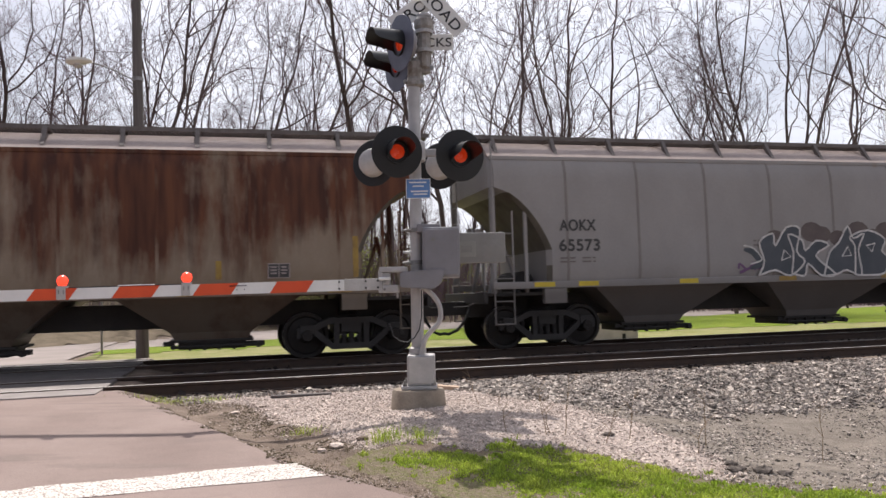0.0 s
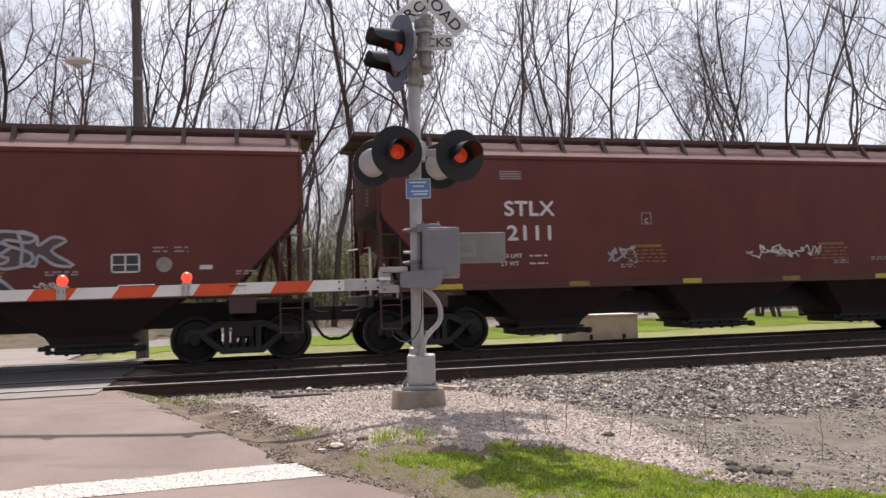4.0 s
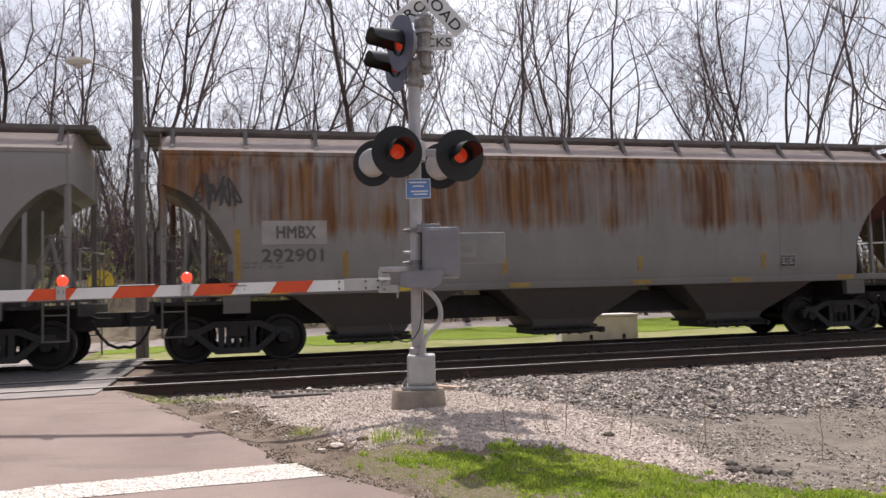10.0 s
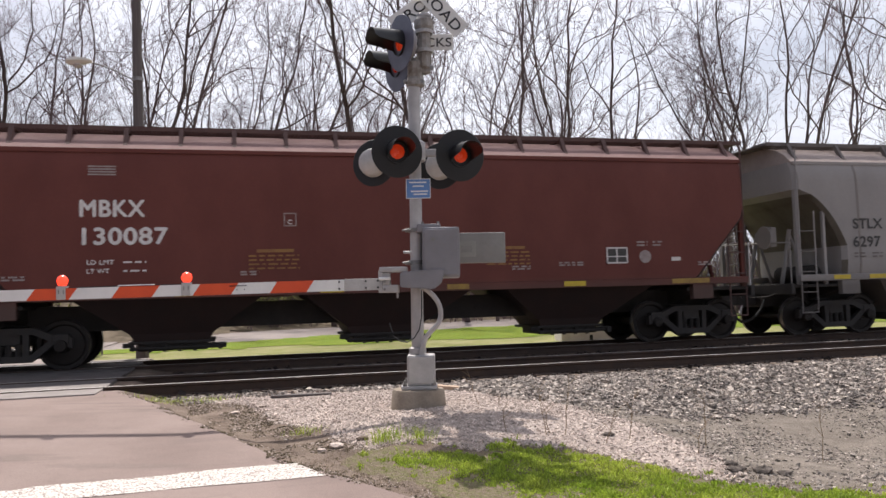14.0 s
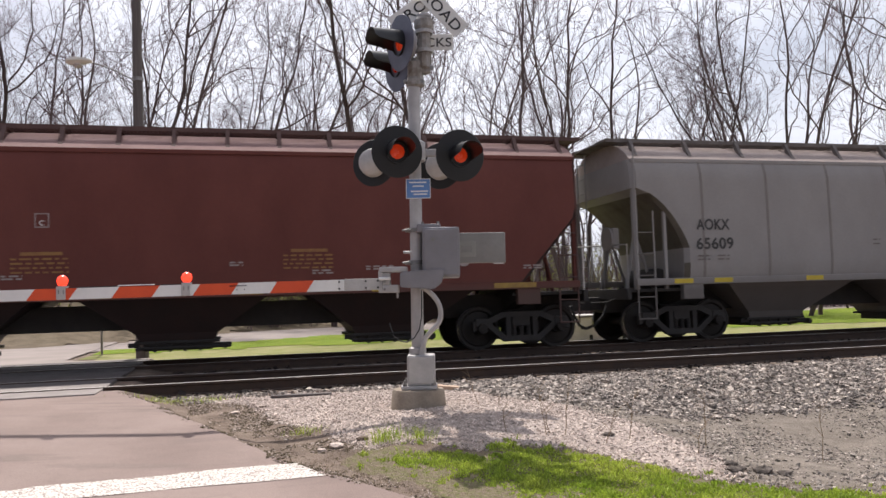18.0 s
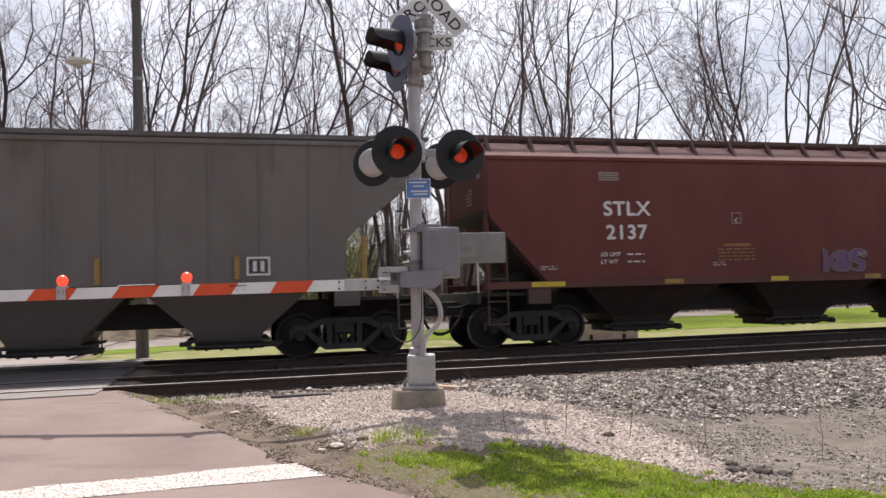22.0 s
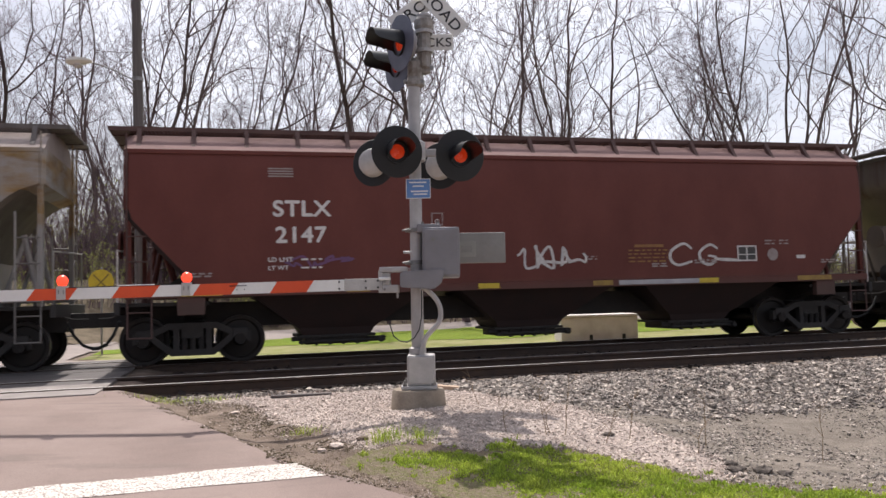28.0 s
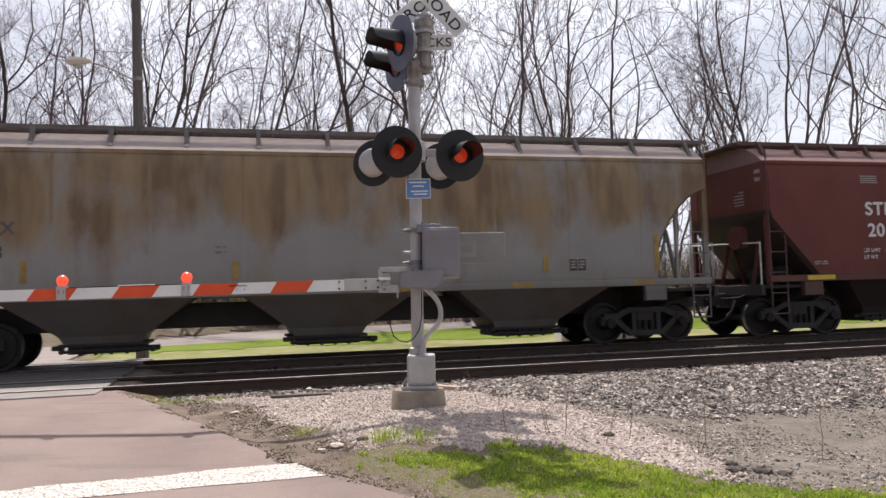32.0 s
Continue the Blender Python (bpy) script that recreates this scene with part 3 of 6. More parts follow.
def cut_in(kind, z):
    """How far the shell's end draws in at height z."""
    k = KINDS[kind]
    if kind == "round":
        t = min(1.0, max(0.0, (3.38 - z) / (3.38 - k["low"])))
        u = min(1.0, t / 0.66)
        return 1.24 * (0.40 * u + 0.60 * math.sqrt(1 - (1 - u) ** 2))
    if kind == "flat":
        return 0.0 if z > 2.80 else 1.25 * (2.80 - z) / (2.80 - k["low"])
    return 1.5 * min(1.0, max(0.0, (3.55 - z) / 1.2))


def side_y(kind, z):
    if kind == "ribbed":
        return 1.57
    bulge = 1.60 - 0.035 * max(0.0, (z - 2.7) / 1.36) ** 2 - (0.10 if kind == "round" else 0.05) * max(0.0, (z - 3.6) / 0.46) ** 2
    return bulge - (0.05 * max(0.0, (1.8 - z) / 0.4) ** 2 if kind == "round" else 0)


def car_parts(kind, paint, roof_paint, grate):
    """The meshes of one kind of car in one paint, built once: (name, mesh, material, matrix, label, parent name)."""
    k = KINDS[kind]
    half, top, low = k["half"], k["top"], k["low"]
    out = []

    def add(name, bm, mat, m=Matrix(), label="", under=None, smooth=False):
        me = bpy.data.meshes.new(name)
        bm.to_mesh(me)
        bm.free()
        for one in mat if isinstance(mat, (list, tuple)) else [mat]:
            me.materials.append(one)
        if smooth:
            me.shade_smooth()
            me.set_sharp_from_angle(angle=radians(32))
        out.append((name, me, m, label, under))
        return me

    def again(me, m, label="", under=None):
        out.append((me.name.split(".")[0], me, m, label, under))

    # shell: rings from the bottom up, each a rounded rectangle
    rows_up = 24 if kind == "round" else 14
    zs = [low + (top - low) * i / rows_up for i in range(rows_up + 1)]
    rings = []
    for z in zs:
        x, y = half - cut_in(kind, z), side_y(kind, z)
        c = 0.10 if kind != "ribbed" else 0.02
        rings.append([(-x + c, -y, z), (x - c, -y, z), (x, -y + c, z), (x, y - c, z), (x - c, y, z), (-x + c, y, z), (-x, y - c, z), (-x, -y + c, z)])
    bm = loft(B(), rings)
    # downward end faces: dusty on round cars, maroon with painted shade on flat ones
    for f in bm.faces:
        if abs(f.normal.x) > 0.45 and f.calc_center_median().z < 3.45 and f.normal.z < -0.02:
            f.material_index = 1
    add("shell", bm, (paint, SLOPE_DIRT if kind == "round" else MAROON_SHADE if kind == "flat" else paint), smooth=True)
    # roof, arched
    arch = [(-side_y(kind, top), top), (-1.22, top + 0.21), (-0.88, top + 0.38), (-0.45, top + 0.49), (0.45, top + 0.49), (0.88, top + 0.38), (1.22, top + 0.21), (side_y(kind, top), top)]
    if kind == "ribbed":
        arch = [(-1.57, top), (-0.9, top + 0.10), (0.9, top + 0.10), (1.57, top)]
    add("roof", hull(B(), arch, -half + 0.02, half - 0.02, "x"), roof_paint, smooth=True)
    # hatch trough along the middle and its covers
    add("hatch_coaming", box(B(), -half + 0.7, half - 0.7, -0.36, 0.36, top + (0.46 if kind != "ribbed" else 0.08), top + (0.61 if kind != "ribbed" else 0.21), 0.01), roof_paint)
    # top chord and side sill
    for s in (-1, 1):
        y = side_y(kind, top)
        add("top_chord", box(B(), -half + 0.03, half - 0.03, min(s * (y - 0.02), s * (y + 0.045)), max(s * (y - 0.02), s * (y + 0.045)), top - 0.07, top + 0.012, 0.01), paint)
        add("side_sill", box(B(), -half + 0.02, half - 0.02, min(s * 1.46, s * 1.60), max(s * 1.46, s * 1.60), low - 0.15, low - 0.002, 0.012), paint)
    # walkways: gratings on brackets
    board_z = top + (0.53 if kind != "ribbed" else 0.22)
    run = half + 0.33
    for s in (-1, 1):
        bm = B()
        inner, outer = 0.52, 1.08
        if kind == "ribbed":
            inner, outer = 0.80, 1.22
        for j in range(9):
            y = s * (inner + (outer - inner) * j / 8)
            t = 0.010
            box(bm, -run, run, y - t / 2, y + t / 2, board_z - (0.03 if 0 < j < 8 else 0.085), board_z)
        n = int(2 * run / 0.075)
        for i in range(n + 1):
            x = -run + 2 * run * i / n
            box(bm, x - 0.007, x + 0.007, s * inner if s > 0 else -outer, s * outer if s > 0 else -inner, board_z - 0.03, board_z - 0.004)
        add("walkway", bm, grate, label="steel grating walkway on the roof")
        n = 13 if kind != "flat" else 17
        if kind != "ribbed":
            bm = B()
            foot = [(0.50, board_z - 0.09), (0.50, board_z - 0.035), (1.11, board_z - 0.035), (1.32, top + 0.16), (1.37, top + 0.10), (1.18, top + 0.20), (1.05, board_z - 0.09)]
            hull(bm, [(s * a, b) for a, b in foot], -0.04, 0.04, "x")
            me = None
            for i in range(n):
                m = Matrix.Translation((-half + 0.25 + (2 * half - 0.5) * i / (n - 1), 0, 0))
                if me is None:
                    me = add("walkway_bracket", bm, grate, m)
                else:
                    again(me, m)
    # cross walkways over the ends
    for e in (-1, 1):
        bm = box(B(), min(e * (half - 0.10), e * (half + 0.33)), max(e * (half - 0.10), e * (half + 0.33)), -1.02, 1.02, board_z - 0.06, board_z - 0.02, 0.008)
        add("end_walkway", bm, grate)
    # hoppers with their outlet gates
    for b in k["bays"]:
        wide = 1.85 if kind != "ribbed" else 1.63
        rings = []
        foot = 0.66 if kind != "ribbed" else 1.05
        for z, hx, hy in ((low - 0.02, wide, 1.47), (low - 0.08, wide * 0.97, 1.44), (0.60, wide * 0.42, foot + 0.10), (0.40, wide * 0.36, foot)):
            rings.append([(-hx, -hy, z), (hx, -hy, z), (hx, hy, z), (-hx, hy, z)])
        m = Matrix.Translation((b, 0, 0))
        add("hopper", loft(B(), rings), paint if kind != "flat" else MAROON_SHADE, m)
        bm = box(B(), -0.80, 0.80, -foot - 0.06, foot + 0.06, 0.40, 0.455, 0.012)
        box(bm, -0.64, 0.66, -foot + 0.02, foot - 0.02, 0.26, 0.40, 0.02)
        box(bm, 0.64, 1.02, -foot, -foot + 0.24, 0.29, 0.385, 0.01)
        box(bm, -0.92, -0.70, -foot, -foot + 0.10, 0.34, 0.43, 0.015)
        for gx in (-0.42, -0.14, 0.14, 0.42):
            box(bm, gx - 0.03, gx + 0.03, -foot - 0.03, -foot + 0.05, 0.24, 0.42, 0.006)
        rod(bm, (-0.78, -foot - 0.05, 0.315), (0.98, -foot - 0.05, 0.315), 0.030)
        rod(bm, (0.90, -foot - 0.14, 0.315), (0.90, -foot + 0.1, 0.315), 0.055)
        rod(bm, (-0.72, -foot - 0.12, 0.315), (-0.72, -foot + 0.1, 0.315), 0.045)
        add("outlet_gate", bm, UNDER, m, "black outlet gate under the hopper")
    # centre sill, bolsters and shear plates
    add("centre_sill", box(B(), -half - 0.15, half + 0.15, -0.33, 0.33, 0.68, 1.18, 0.015), UNDER)
    for e in (-1, 1):
        xt = e * k["truck"]
        add("body_bolster", hull(B(), [(-1.5, low - 0.14), (1.5, low - 0.14), (1.5, low - 0.32), (0.5, 0.86), (-0.5, 0.86), (-1.5, low - 0.32)], xt - 0.17, xt + 0.17, "x"), UNDER)
        x0, x1 = sorted((e * (half - 1.5), e * (half + 0.16)))
        bm = box(B(), x0, x1, -1.45, 1.45, 1.13, 1.20, 0.01)
        xa, xb = sorted((e * (half + 0.08), e * (half + 0.18)))
        box(bm, xa, xb, -1.52, 1.52, 0.98, 1.22, 0.015)
        add("end_platform", bm, UNDER)
        for s in (-1, 1):
            y0, y1 = sorted((s * 1.44, s * 1.585))
            bm = box(B(), xt - 0.25, xt + 0.25, y0, y1, low - 0.47, low - 0.15, 0.012)
            add("jacking_pad", bm, paint)
        # slanting struts from the platform to the slope sheet
        for y in (-0.62, 0.62):
            bm = B()
            rod(bm, (e * (half - 0.25), y, 1.18), (e * (half - 0.55), y, 2.55 if kind != "ribbed" else 3.2), 0.05)
            rod(bm, (e * (half - 0.95), y, 1.18), (e * (half - 0.55), y, 2.4), 0.04)
            add("end_strut", bm, paint)
        # corner posts
        for y in (-1.47, 1.47):
            bm = box(B(), e * (half - 0.08) - 0.05, e * (half - 0.08) + 0.05, y - 0.05, y + 0.05, 1.19, (3.5 if kind == "round" else 2.9 if kind == "flat" else 3.85), 0.008)
            add("corner_post", bm, paint)
            if kind != "flat":
                xi = half - cut_in(kind, 2.3) + 0.35
                add("corner_post", box(B(), e * xi - 0.035, e * xi + 0.035, y - 0.04, y + 0.04, 1.19, 2.9 if kind == "round" else 3.3, 0.008), paint)
        # ladders at both corners of the end
        for s in (-1, 1):
            lx = half - 0.06
            steel = paint if kind != "flat" else GRATE_RED
            tall = 4 if kind != "ribbed" else 6
            frame_pts = [(e * lx, s * 1.56, top + 0.30), (e * lx, s * 1.56, 0.55), (e * (lx - 0.42), s * 1.56, 0.55), (e * (lx - 0.42), s * 1.56, 2.9)]
            add("ladder", pipe(B(), frame_pts, 0.018, 6), steel)
            rung = add("rung", rod(B(), (e * lx, s * 1.56, 1.02), (e * (lx - 0.42), s * 1.56, 1.02), 0.014, seg=6), steel, under="ladder")
            for i in range(1, tall):
                again(rung, Matrix.Translation((0, 0, 0.47 * i)), "", "ladder")
        # ladder on the end face and a handrail across
        rail_x = e * (half + 0.10)
        add("end_ladder", pipe(B(), [(rail_x, 0.55, 1.2), (rail_x, 0.55, board_z), (rail_x, 1.0, board_z), (rail_x, 1.0, 1.2)], 0.018, 6), paint)
        rung = add("rung", rod(B(), (rail_x, 0.55, 1.4), (rail_x, 1.0, 1.4), 0.014, seg=6), paint, under="end_ladder")
        for i in range(1, 9):
            again(rung, Matrix.Translation((0, 0, 0.36 * i)), "", "end_ladder")
        add("handrail", pipe(B(), [(e * (half + 0.12), -1.45, 1.2), (e * (half + 0.12), -1.45, 2.18), (e * (half + 0.12), 1.45, 2.30), (e * (half + 0.12), 1.45, 1.2)], 0.017, 6), WHITE_MARK if kind == "flat" else paint)
        # draft gear, coupler and air hose
        bm = box(B(), min(e * (half + 0.1), e * (half + 0.42)), max(e * (half + 0.1), e * (half + 0.42)), -0.15, 0.15, 0.74, 1.04, 0.02)
        bm = hull(bm, [(e * (half + 0.40), -0.13), (e * (half + 0.66), -0.16), (e * (half + 0.74), -0.02), (e * (half + 0.70), 0.16), (e * (half + 0.44), 0.15)], 0.74, 1.03, "z")
        add("coupler", bm, UNDER)
        pts = [(e * (half + 0.2), -0.55, 0.86), (e * (half + 0.30), -0.52, 0.62), (e * (half + 0.45), -0.42, 0.42), (e * (half + 0.62), -0.35, 0.34), (e * (half + 0.76), -0.33, 0.36)]
        add("air_hose", pipe(B(), pts, 0.032, 6), HOSE)
        pts = [(e * (half + 0.16), -0.9, 1.0), (e * (half + 0.32), -0.80, 0.93), (e * (half + 0.55), -0.5, 0.92)]
        add("uncoupling_lever", pipe(B(), pts, 0.016, 6), UNDER)
    # hand brake on one end: wheel, housing, and air reservoir under the platform
    e = -1
    bm = lathe(B(), [(0.24, -0.02), (0.28, -0.02), (0.28, 0.02), (0.24, 0.02)], 16, Matrix.Translation((e * (half + 0.16), -0.6, 2.35)) @ Matrix.Rotation(radians(90), 4, "Y"))
    for i in range(4):
        a = i * math.pi / 4
        rod(bm, (e * (half + 0.16), -0.6 - 0.25 * math.cos(a), 2.35 - 0.25 * math.sin(a)), (e * (half + 0.16), -0.6 + 0.25 * math.cos(a), 2.35 + 0.25 * math.sin(a)), 0.012, seg=5)
    add("brake_wheel", bm, paint)
    add("brake_housing", box(B(), e * half - 0.10, e * half + 0.06, -0.78, -0.42, 2.12, 2.6, 0.03), paint)
    rod(bm := B(), (e * (half - 0.95), -0.9, 1.45), (e * (half - 0.95), 0.3, 1.45), 0.21, seg=14)
    add("air_reservoir", bm, UNDER, smooth=True)
    # seams or posts on both sides
    n = {"round": 9, "flat": 0, "ribbed": 15}[kind]
    if n:
        for s in (-1, 1):
            me = None
            for i in range(n):
                x = -half + 1.7 + (2 * half - 3.4) * i / (n - 1) if kind == "round" else -half + 2.2 + (2 * half - 4.4) * i / (n - 1)
                if kind == "round":
                    bm = B()
                    for z0, z1 in zip(zs[:-1], zs[1:]):
                        ya, yb = side_y(kind, z0), side_y(kind, z1)
                        vs = [bm.verts.new(p) for p in ((-0.03, s * (ya + 0.004), z0), (0.03, s * (ya + 0.004), z0), (0.03, s * (yb + 0.004), z1), (-0.03, s * (yb + 0.004), z1),
                                                        (-0.03, s * (ya - 0.02), z0), (0.03, s * (ya - 0.02), z0), (0.03, s * (yb - 0.02), z1), (-0.03, s * (yb - 0.02), z1))]
                        for f in ((0, 1, 2, 3), (0, 3, 7, 4), (1, 5, 6, 2)):
                            bm.faces.new([vs[j] for j in f])
                    bmesh.ops.recalc_face_normals(bm, faces=bm.faces)
                else:
                    bm = box(B(), -0.032, 0.032, min(s * 1.55, s * 1.588), max(s * 1.55, s * 1.588), low, top - 0.02, 0.008)
                m = Matrix.Translation((x, 0, 0))
                if me is None:
                    me = add("weld_seam" if kind == "round" else "side_post", bm, SEAM if kind == "round" and "rust" not in paint.name else paint, m)
                else:
                    bm.free()
                    again(me, m)
    # trucks: side frames with springs, wheel sets apart
    for e in (-1, 1):
        m = Matrix.Translation((e * k["truck"], 0, 0))
        out.append(("truck", TRUCK["frame"], m, "cast steel truck frame black with grime", None))
    return out


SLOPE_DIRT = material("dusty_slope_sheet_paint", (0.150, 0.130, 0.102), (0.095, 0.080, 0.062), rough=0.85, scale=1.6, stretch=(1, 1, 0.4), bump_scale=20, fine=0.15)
# maroon darkened in colour to carry the shade under the car
MAROON_SHADE = material("grimy_maroon_steel", (0.030, 0.019, 0.017), (0.046, 0.026, 0.023), rough=0.75, scale=2, bump_scale=20, fine=0.15)
SEAM = material("weld_seam_paint", (0.22, 0.195, 0.18), (0.19, 0.165, 0.15), rough=0.7, scale=3)
R_WHEEL, BASE = 0.457, 1.778
TRUCK = {}


def mesh_of(name, bm, *mats, smooth=False):
    me = bpy.data.meshes.new(name)
    bm.to_mesh(me)
    bm.free()
    for m in mats:
        me.materials.append(m)
    if smooth:
        me.shade_smooth()
        me.set_sharp_from_angle(angle=radians(35))
    return me


def truck_meshes():
    h = BASE / 2
    for s, key in ((-1, "near_frame"), (1, "far_frame")):
        y0, y1 = sorted((s * 0.95, s * 1.10))
        # one casting: arched top, sagging bottom, two columns; the windows lie between them
        topm = [(-h - 0.20, 0.40), (-h - 0.20, 0.60), (-h + 0.14, 0.66), (-0.45, 0.80), (0.45, 0.80), (h - 0.14, 0.66), (h + 0.20, 0.60), (h + 0.20, 0.40), (h - 0.12, 0.52), (0.42, 0.68), (-0.42, 0.68), (-h + 0.12, 0.52)]
        low = [(-h + 0.05, 0.56), (-h + 0.16, 0.44), (-0.40, 0.17), (0.40, 0.17), (h - 0.16, 0.44), (h - 0.05, 0.56), (h - 0.17, 0.58), (0.36, 0.29), (-0.36, 0.29), (-h + 0.17, 0.58)]
        bm = hull(B(), topm, y0, y1, "y")
        hull(bm, low, y0 + 0.003, y1 - 0.003, "y")
        for x in (-0.30, 0.30):
            box(bm, x - 0.055, x + 0.055, y0 + 0.006, y1 - 0.006, 0.26, 0.72, 0.01)
        TRUCK[key] = mesh_of("side_frame", bm, UNDER)
    bm = hull(B(), [(-1.05, 0.50), (-0.5, 0.44), (0.5, 0.44), (1.05, 0.50), (1.05, 0.78), (0.4, 0.82), (-0.4, 0.82), (-1.05, 0.78)], -0.20, 0.20, "x")
    TRUCK["frame"] = mesh_of("truck", bm, UNDER)
    TRUCK["beam"] = mesh_of("brake_beam", hull(B(), [(-0.80, 0.40), (-0.6, 0.26), (0.6, 0.26), (0.80, 0.40), (0.6, 0.50), (-0.6, 0.50)], -0.06, 0.06, "x"), UNDER)
    TRUCK["plank"] = mesh_of("spring_plank", box(B(), -0.5, 0.5, -0.94, 0.94, 0.22, 0.29, 0.01), UNDER)
    prof = [(0.02, -0.07), (0.13, -0.09), (0.15, -0.05), (0.36, -0.02), (0.39, -0.065), (R_WHEEL, -0.068), (R_WHEEL + 0.004, 0.035), (R_WHEEL + 0.027, 0.045), (R_WHEEL + 0.02, 0.07), (0.38, 0.07), (0.34, 0.03), (0.15, 0.05), (0.13, 0.07), (0.02, 0.07)]
    for s, key in ((-1, "near"), (1, "far")):
        m = Matrix.Translation((0, s * 0.755, 0)) @ Matrix.Rotation(radians(-90 * s), 4, "X") @ Matrix.Rotation(math.pi, 4, "X")
        bm = lathe(B(), prof, 28, m)
        bm.faces.ensure_lookup_table()
        for f in bm.faces:
            c = f.calc_center_median()
            if abs(math.hypot(c.x, c.z) - R_WHEEL) < 0.012 and abs(f.normal.y) < 0.3:
                f.material_index = 1
        TRUCK[key] = mesh_of("wheel", bm, WHEEL, TREAD, smooth=True)
    bm = rod(B(), (0, -1.06, 0), (0, 1.06, 0), 0.082, seg=12)
    for s in (-1, 1):
        rod(bm, (0, s * 1.06, 0), (0, s * 1.17, 0), 0.125, 0.105, seg=14)
        for i in range(3):
            a = 2 * math.pi * i / 3 + 0.3
            c = (0.06 * math.cos(a), s * 1.175, 0.06 * math.sin(a))
            rod(bm, c, (c[0], s * 1.195, c[2]), 0.02, seg=6)
    TRUCK["axle"] = mesh_of("axle", bm, WHEEL)
    coil = [(0.0, 0.0)]
    for i in range(8):
        coil += [(0.064, i * 0.029 + 0.004), (0.064, i * 0.029 + 0.016), (0.046, i * 0.029 + 0.021), (0.046, i * 0.029 + 0.027)]
    TRUCK["spring"] = mesh_of("spring", lathe(B(), coil + [(0.0, 0.235)], 10), UNDER)
    TRUCK["adapter"] = mesh_of("bearing_adapter", box(B(), -0.15, 0.15, -0.09, 0.09, -0.02, 0.17, 0.02), UNDER)


truck_meshes()
CACHE = {}
TRAIN, WHEELS = [], []


def hopper_car(kind, paint, centre, label):
    """One covered hopper car whose middle stands at x = centre at 0 s."""
    key = (kind, paint)
    if key not in CACHE:
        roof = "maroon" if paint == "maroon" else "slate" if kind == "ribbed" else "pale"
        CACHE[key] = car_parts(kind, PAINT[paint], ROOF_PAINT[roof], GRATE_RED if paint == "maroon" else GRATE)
    car = thing("hopper_car", pose(centre, TRACKS[0], 0), label, "hopper car", "cars of the freight train")
    newest = {}
    for name, me, m, lab, under in CACHE[key]:
        ob = newest[name] = part(name, me, None, newest[under] if under else car, lab)
        ob.matrix_basis = m
        if name == "truck":
            for key in ("near_frame", "far_frame"):
                part("side_frame", TRUCK[key], None, ob, "cast steel side frame black with grime")
            for bx in (-0.48, 0.48):
                part("brake_beam", TRUCK["beam"], None, ob).location = (bx, 0, 0)
            part("spring_plank", TRUCK["plank"], None, ob)
            for s in (-1, 1):
                for x in (-0.16, 0.0, 0.16):
                    sp = part("spring", TRUCK["spring"], None, ob)
                    sp.location = (x, s * 1.02, 0.29)
                for x in (-BASE / 2, BASE / 2):
                    ad = part("bearing_adapter", TRUCK["adapter"], None, ob)
                    ad.location = (x, s * 1.03, 0.50)
            for x in (-BASE / 2, BASE / 2):
                axle = part("axle", TRUCK["axle"], None, ob, "rolling axle with roller bearing caps")
                axle.location = (x, 0, R_WHEEL)
                pair = [axle]
                for side in ("near", "far"):
                    wh = part("wheel", TRUCK[side], None, ob, "worn steel wheel with a bright tread")
                    wh.location = (x, 0, R_WHEEL)
                    pair.append(wh)
                WHEELS.append((pair, centre + m.translation.x + x, x))
    TRAIN.append((car, centre))
    return car


# coupler places at 0 s, from the head of the train backwards
COUPLERS = [-13.77, 4.48, 22.82, 40.61, 58.45, 76.74, 95.09, 113.38, 131.03, 148.60, 166.96, 184.61, 202.78, 221.78, 239.39, 258.21, 276.42, 294.10, 313.10, 331.98, 349.30]
GREY_L, RED_L = "pale grey round-sided covered hopper car with a grating roof walk", "maroon steel covered hopper car with white stencilled marks"
CARS = [
    ("round", "rust_brown", "heavily rusted brown and cream covered hopper car"),
    ("round", "grey", "pale grey covered hopper car with a dark graffiti panel"),
    ("flat", "maroon", "maroon covered hopper car with long silver graffiti"),
    ("flat", "maroon", "maroon covered hopper car with white scribbled script"),
    ("round", "warm", "warm grey covered hopper car with faded outline graffiti"),
    ("round", "warm", "warm grey covered hopper car with plain welded sides"),
    ("round", "rust_orange", "grey covered hopper car streaked with orange rust"),
    ("flat", "maroon", RED_L),
    ("flat", "maroon", RED_L),
    ("round", "grey", "pale grey covered hopper car with small black graffiti"),
    ("flat", "maroon", RED_L),
    ("round", "grey", "pale grey covered hopper car with faint outline graffiti"),
    ("ribbed", "slate", "dirty slate grey ribbed covered hopper car with four bays"),
    ("flat", "maroon", "maroon covered hopper car with small violet graffiti"),
    ("ribbed", "olive", "dirty olive grey ribbed covered hopper car with four bays"),
    ("round", "rust_patch", "white covered hopper car with ochre rust patches"),
    ("flat", "maroon", "maroon covered hopper car with white chalked letters"),
    ("ribbed", "streaky", "dirty grey ribbed hopper car with dark rust streaks"),
    ("round", "rust_tan", "pale grey covered hopper car clouded with tan rust"),
    ("flat", "maroon", RED_L),
]
FLEET = [hopper_car(kind, paint, (COUPLERS[i] + COUPLERS[i + 1]) / 2, label) for i, (kind, paint, label) in enumerate(CARS)]


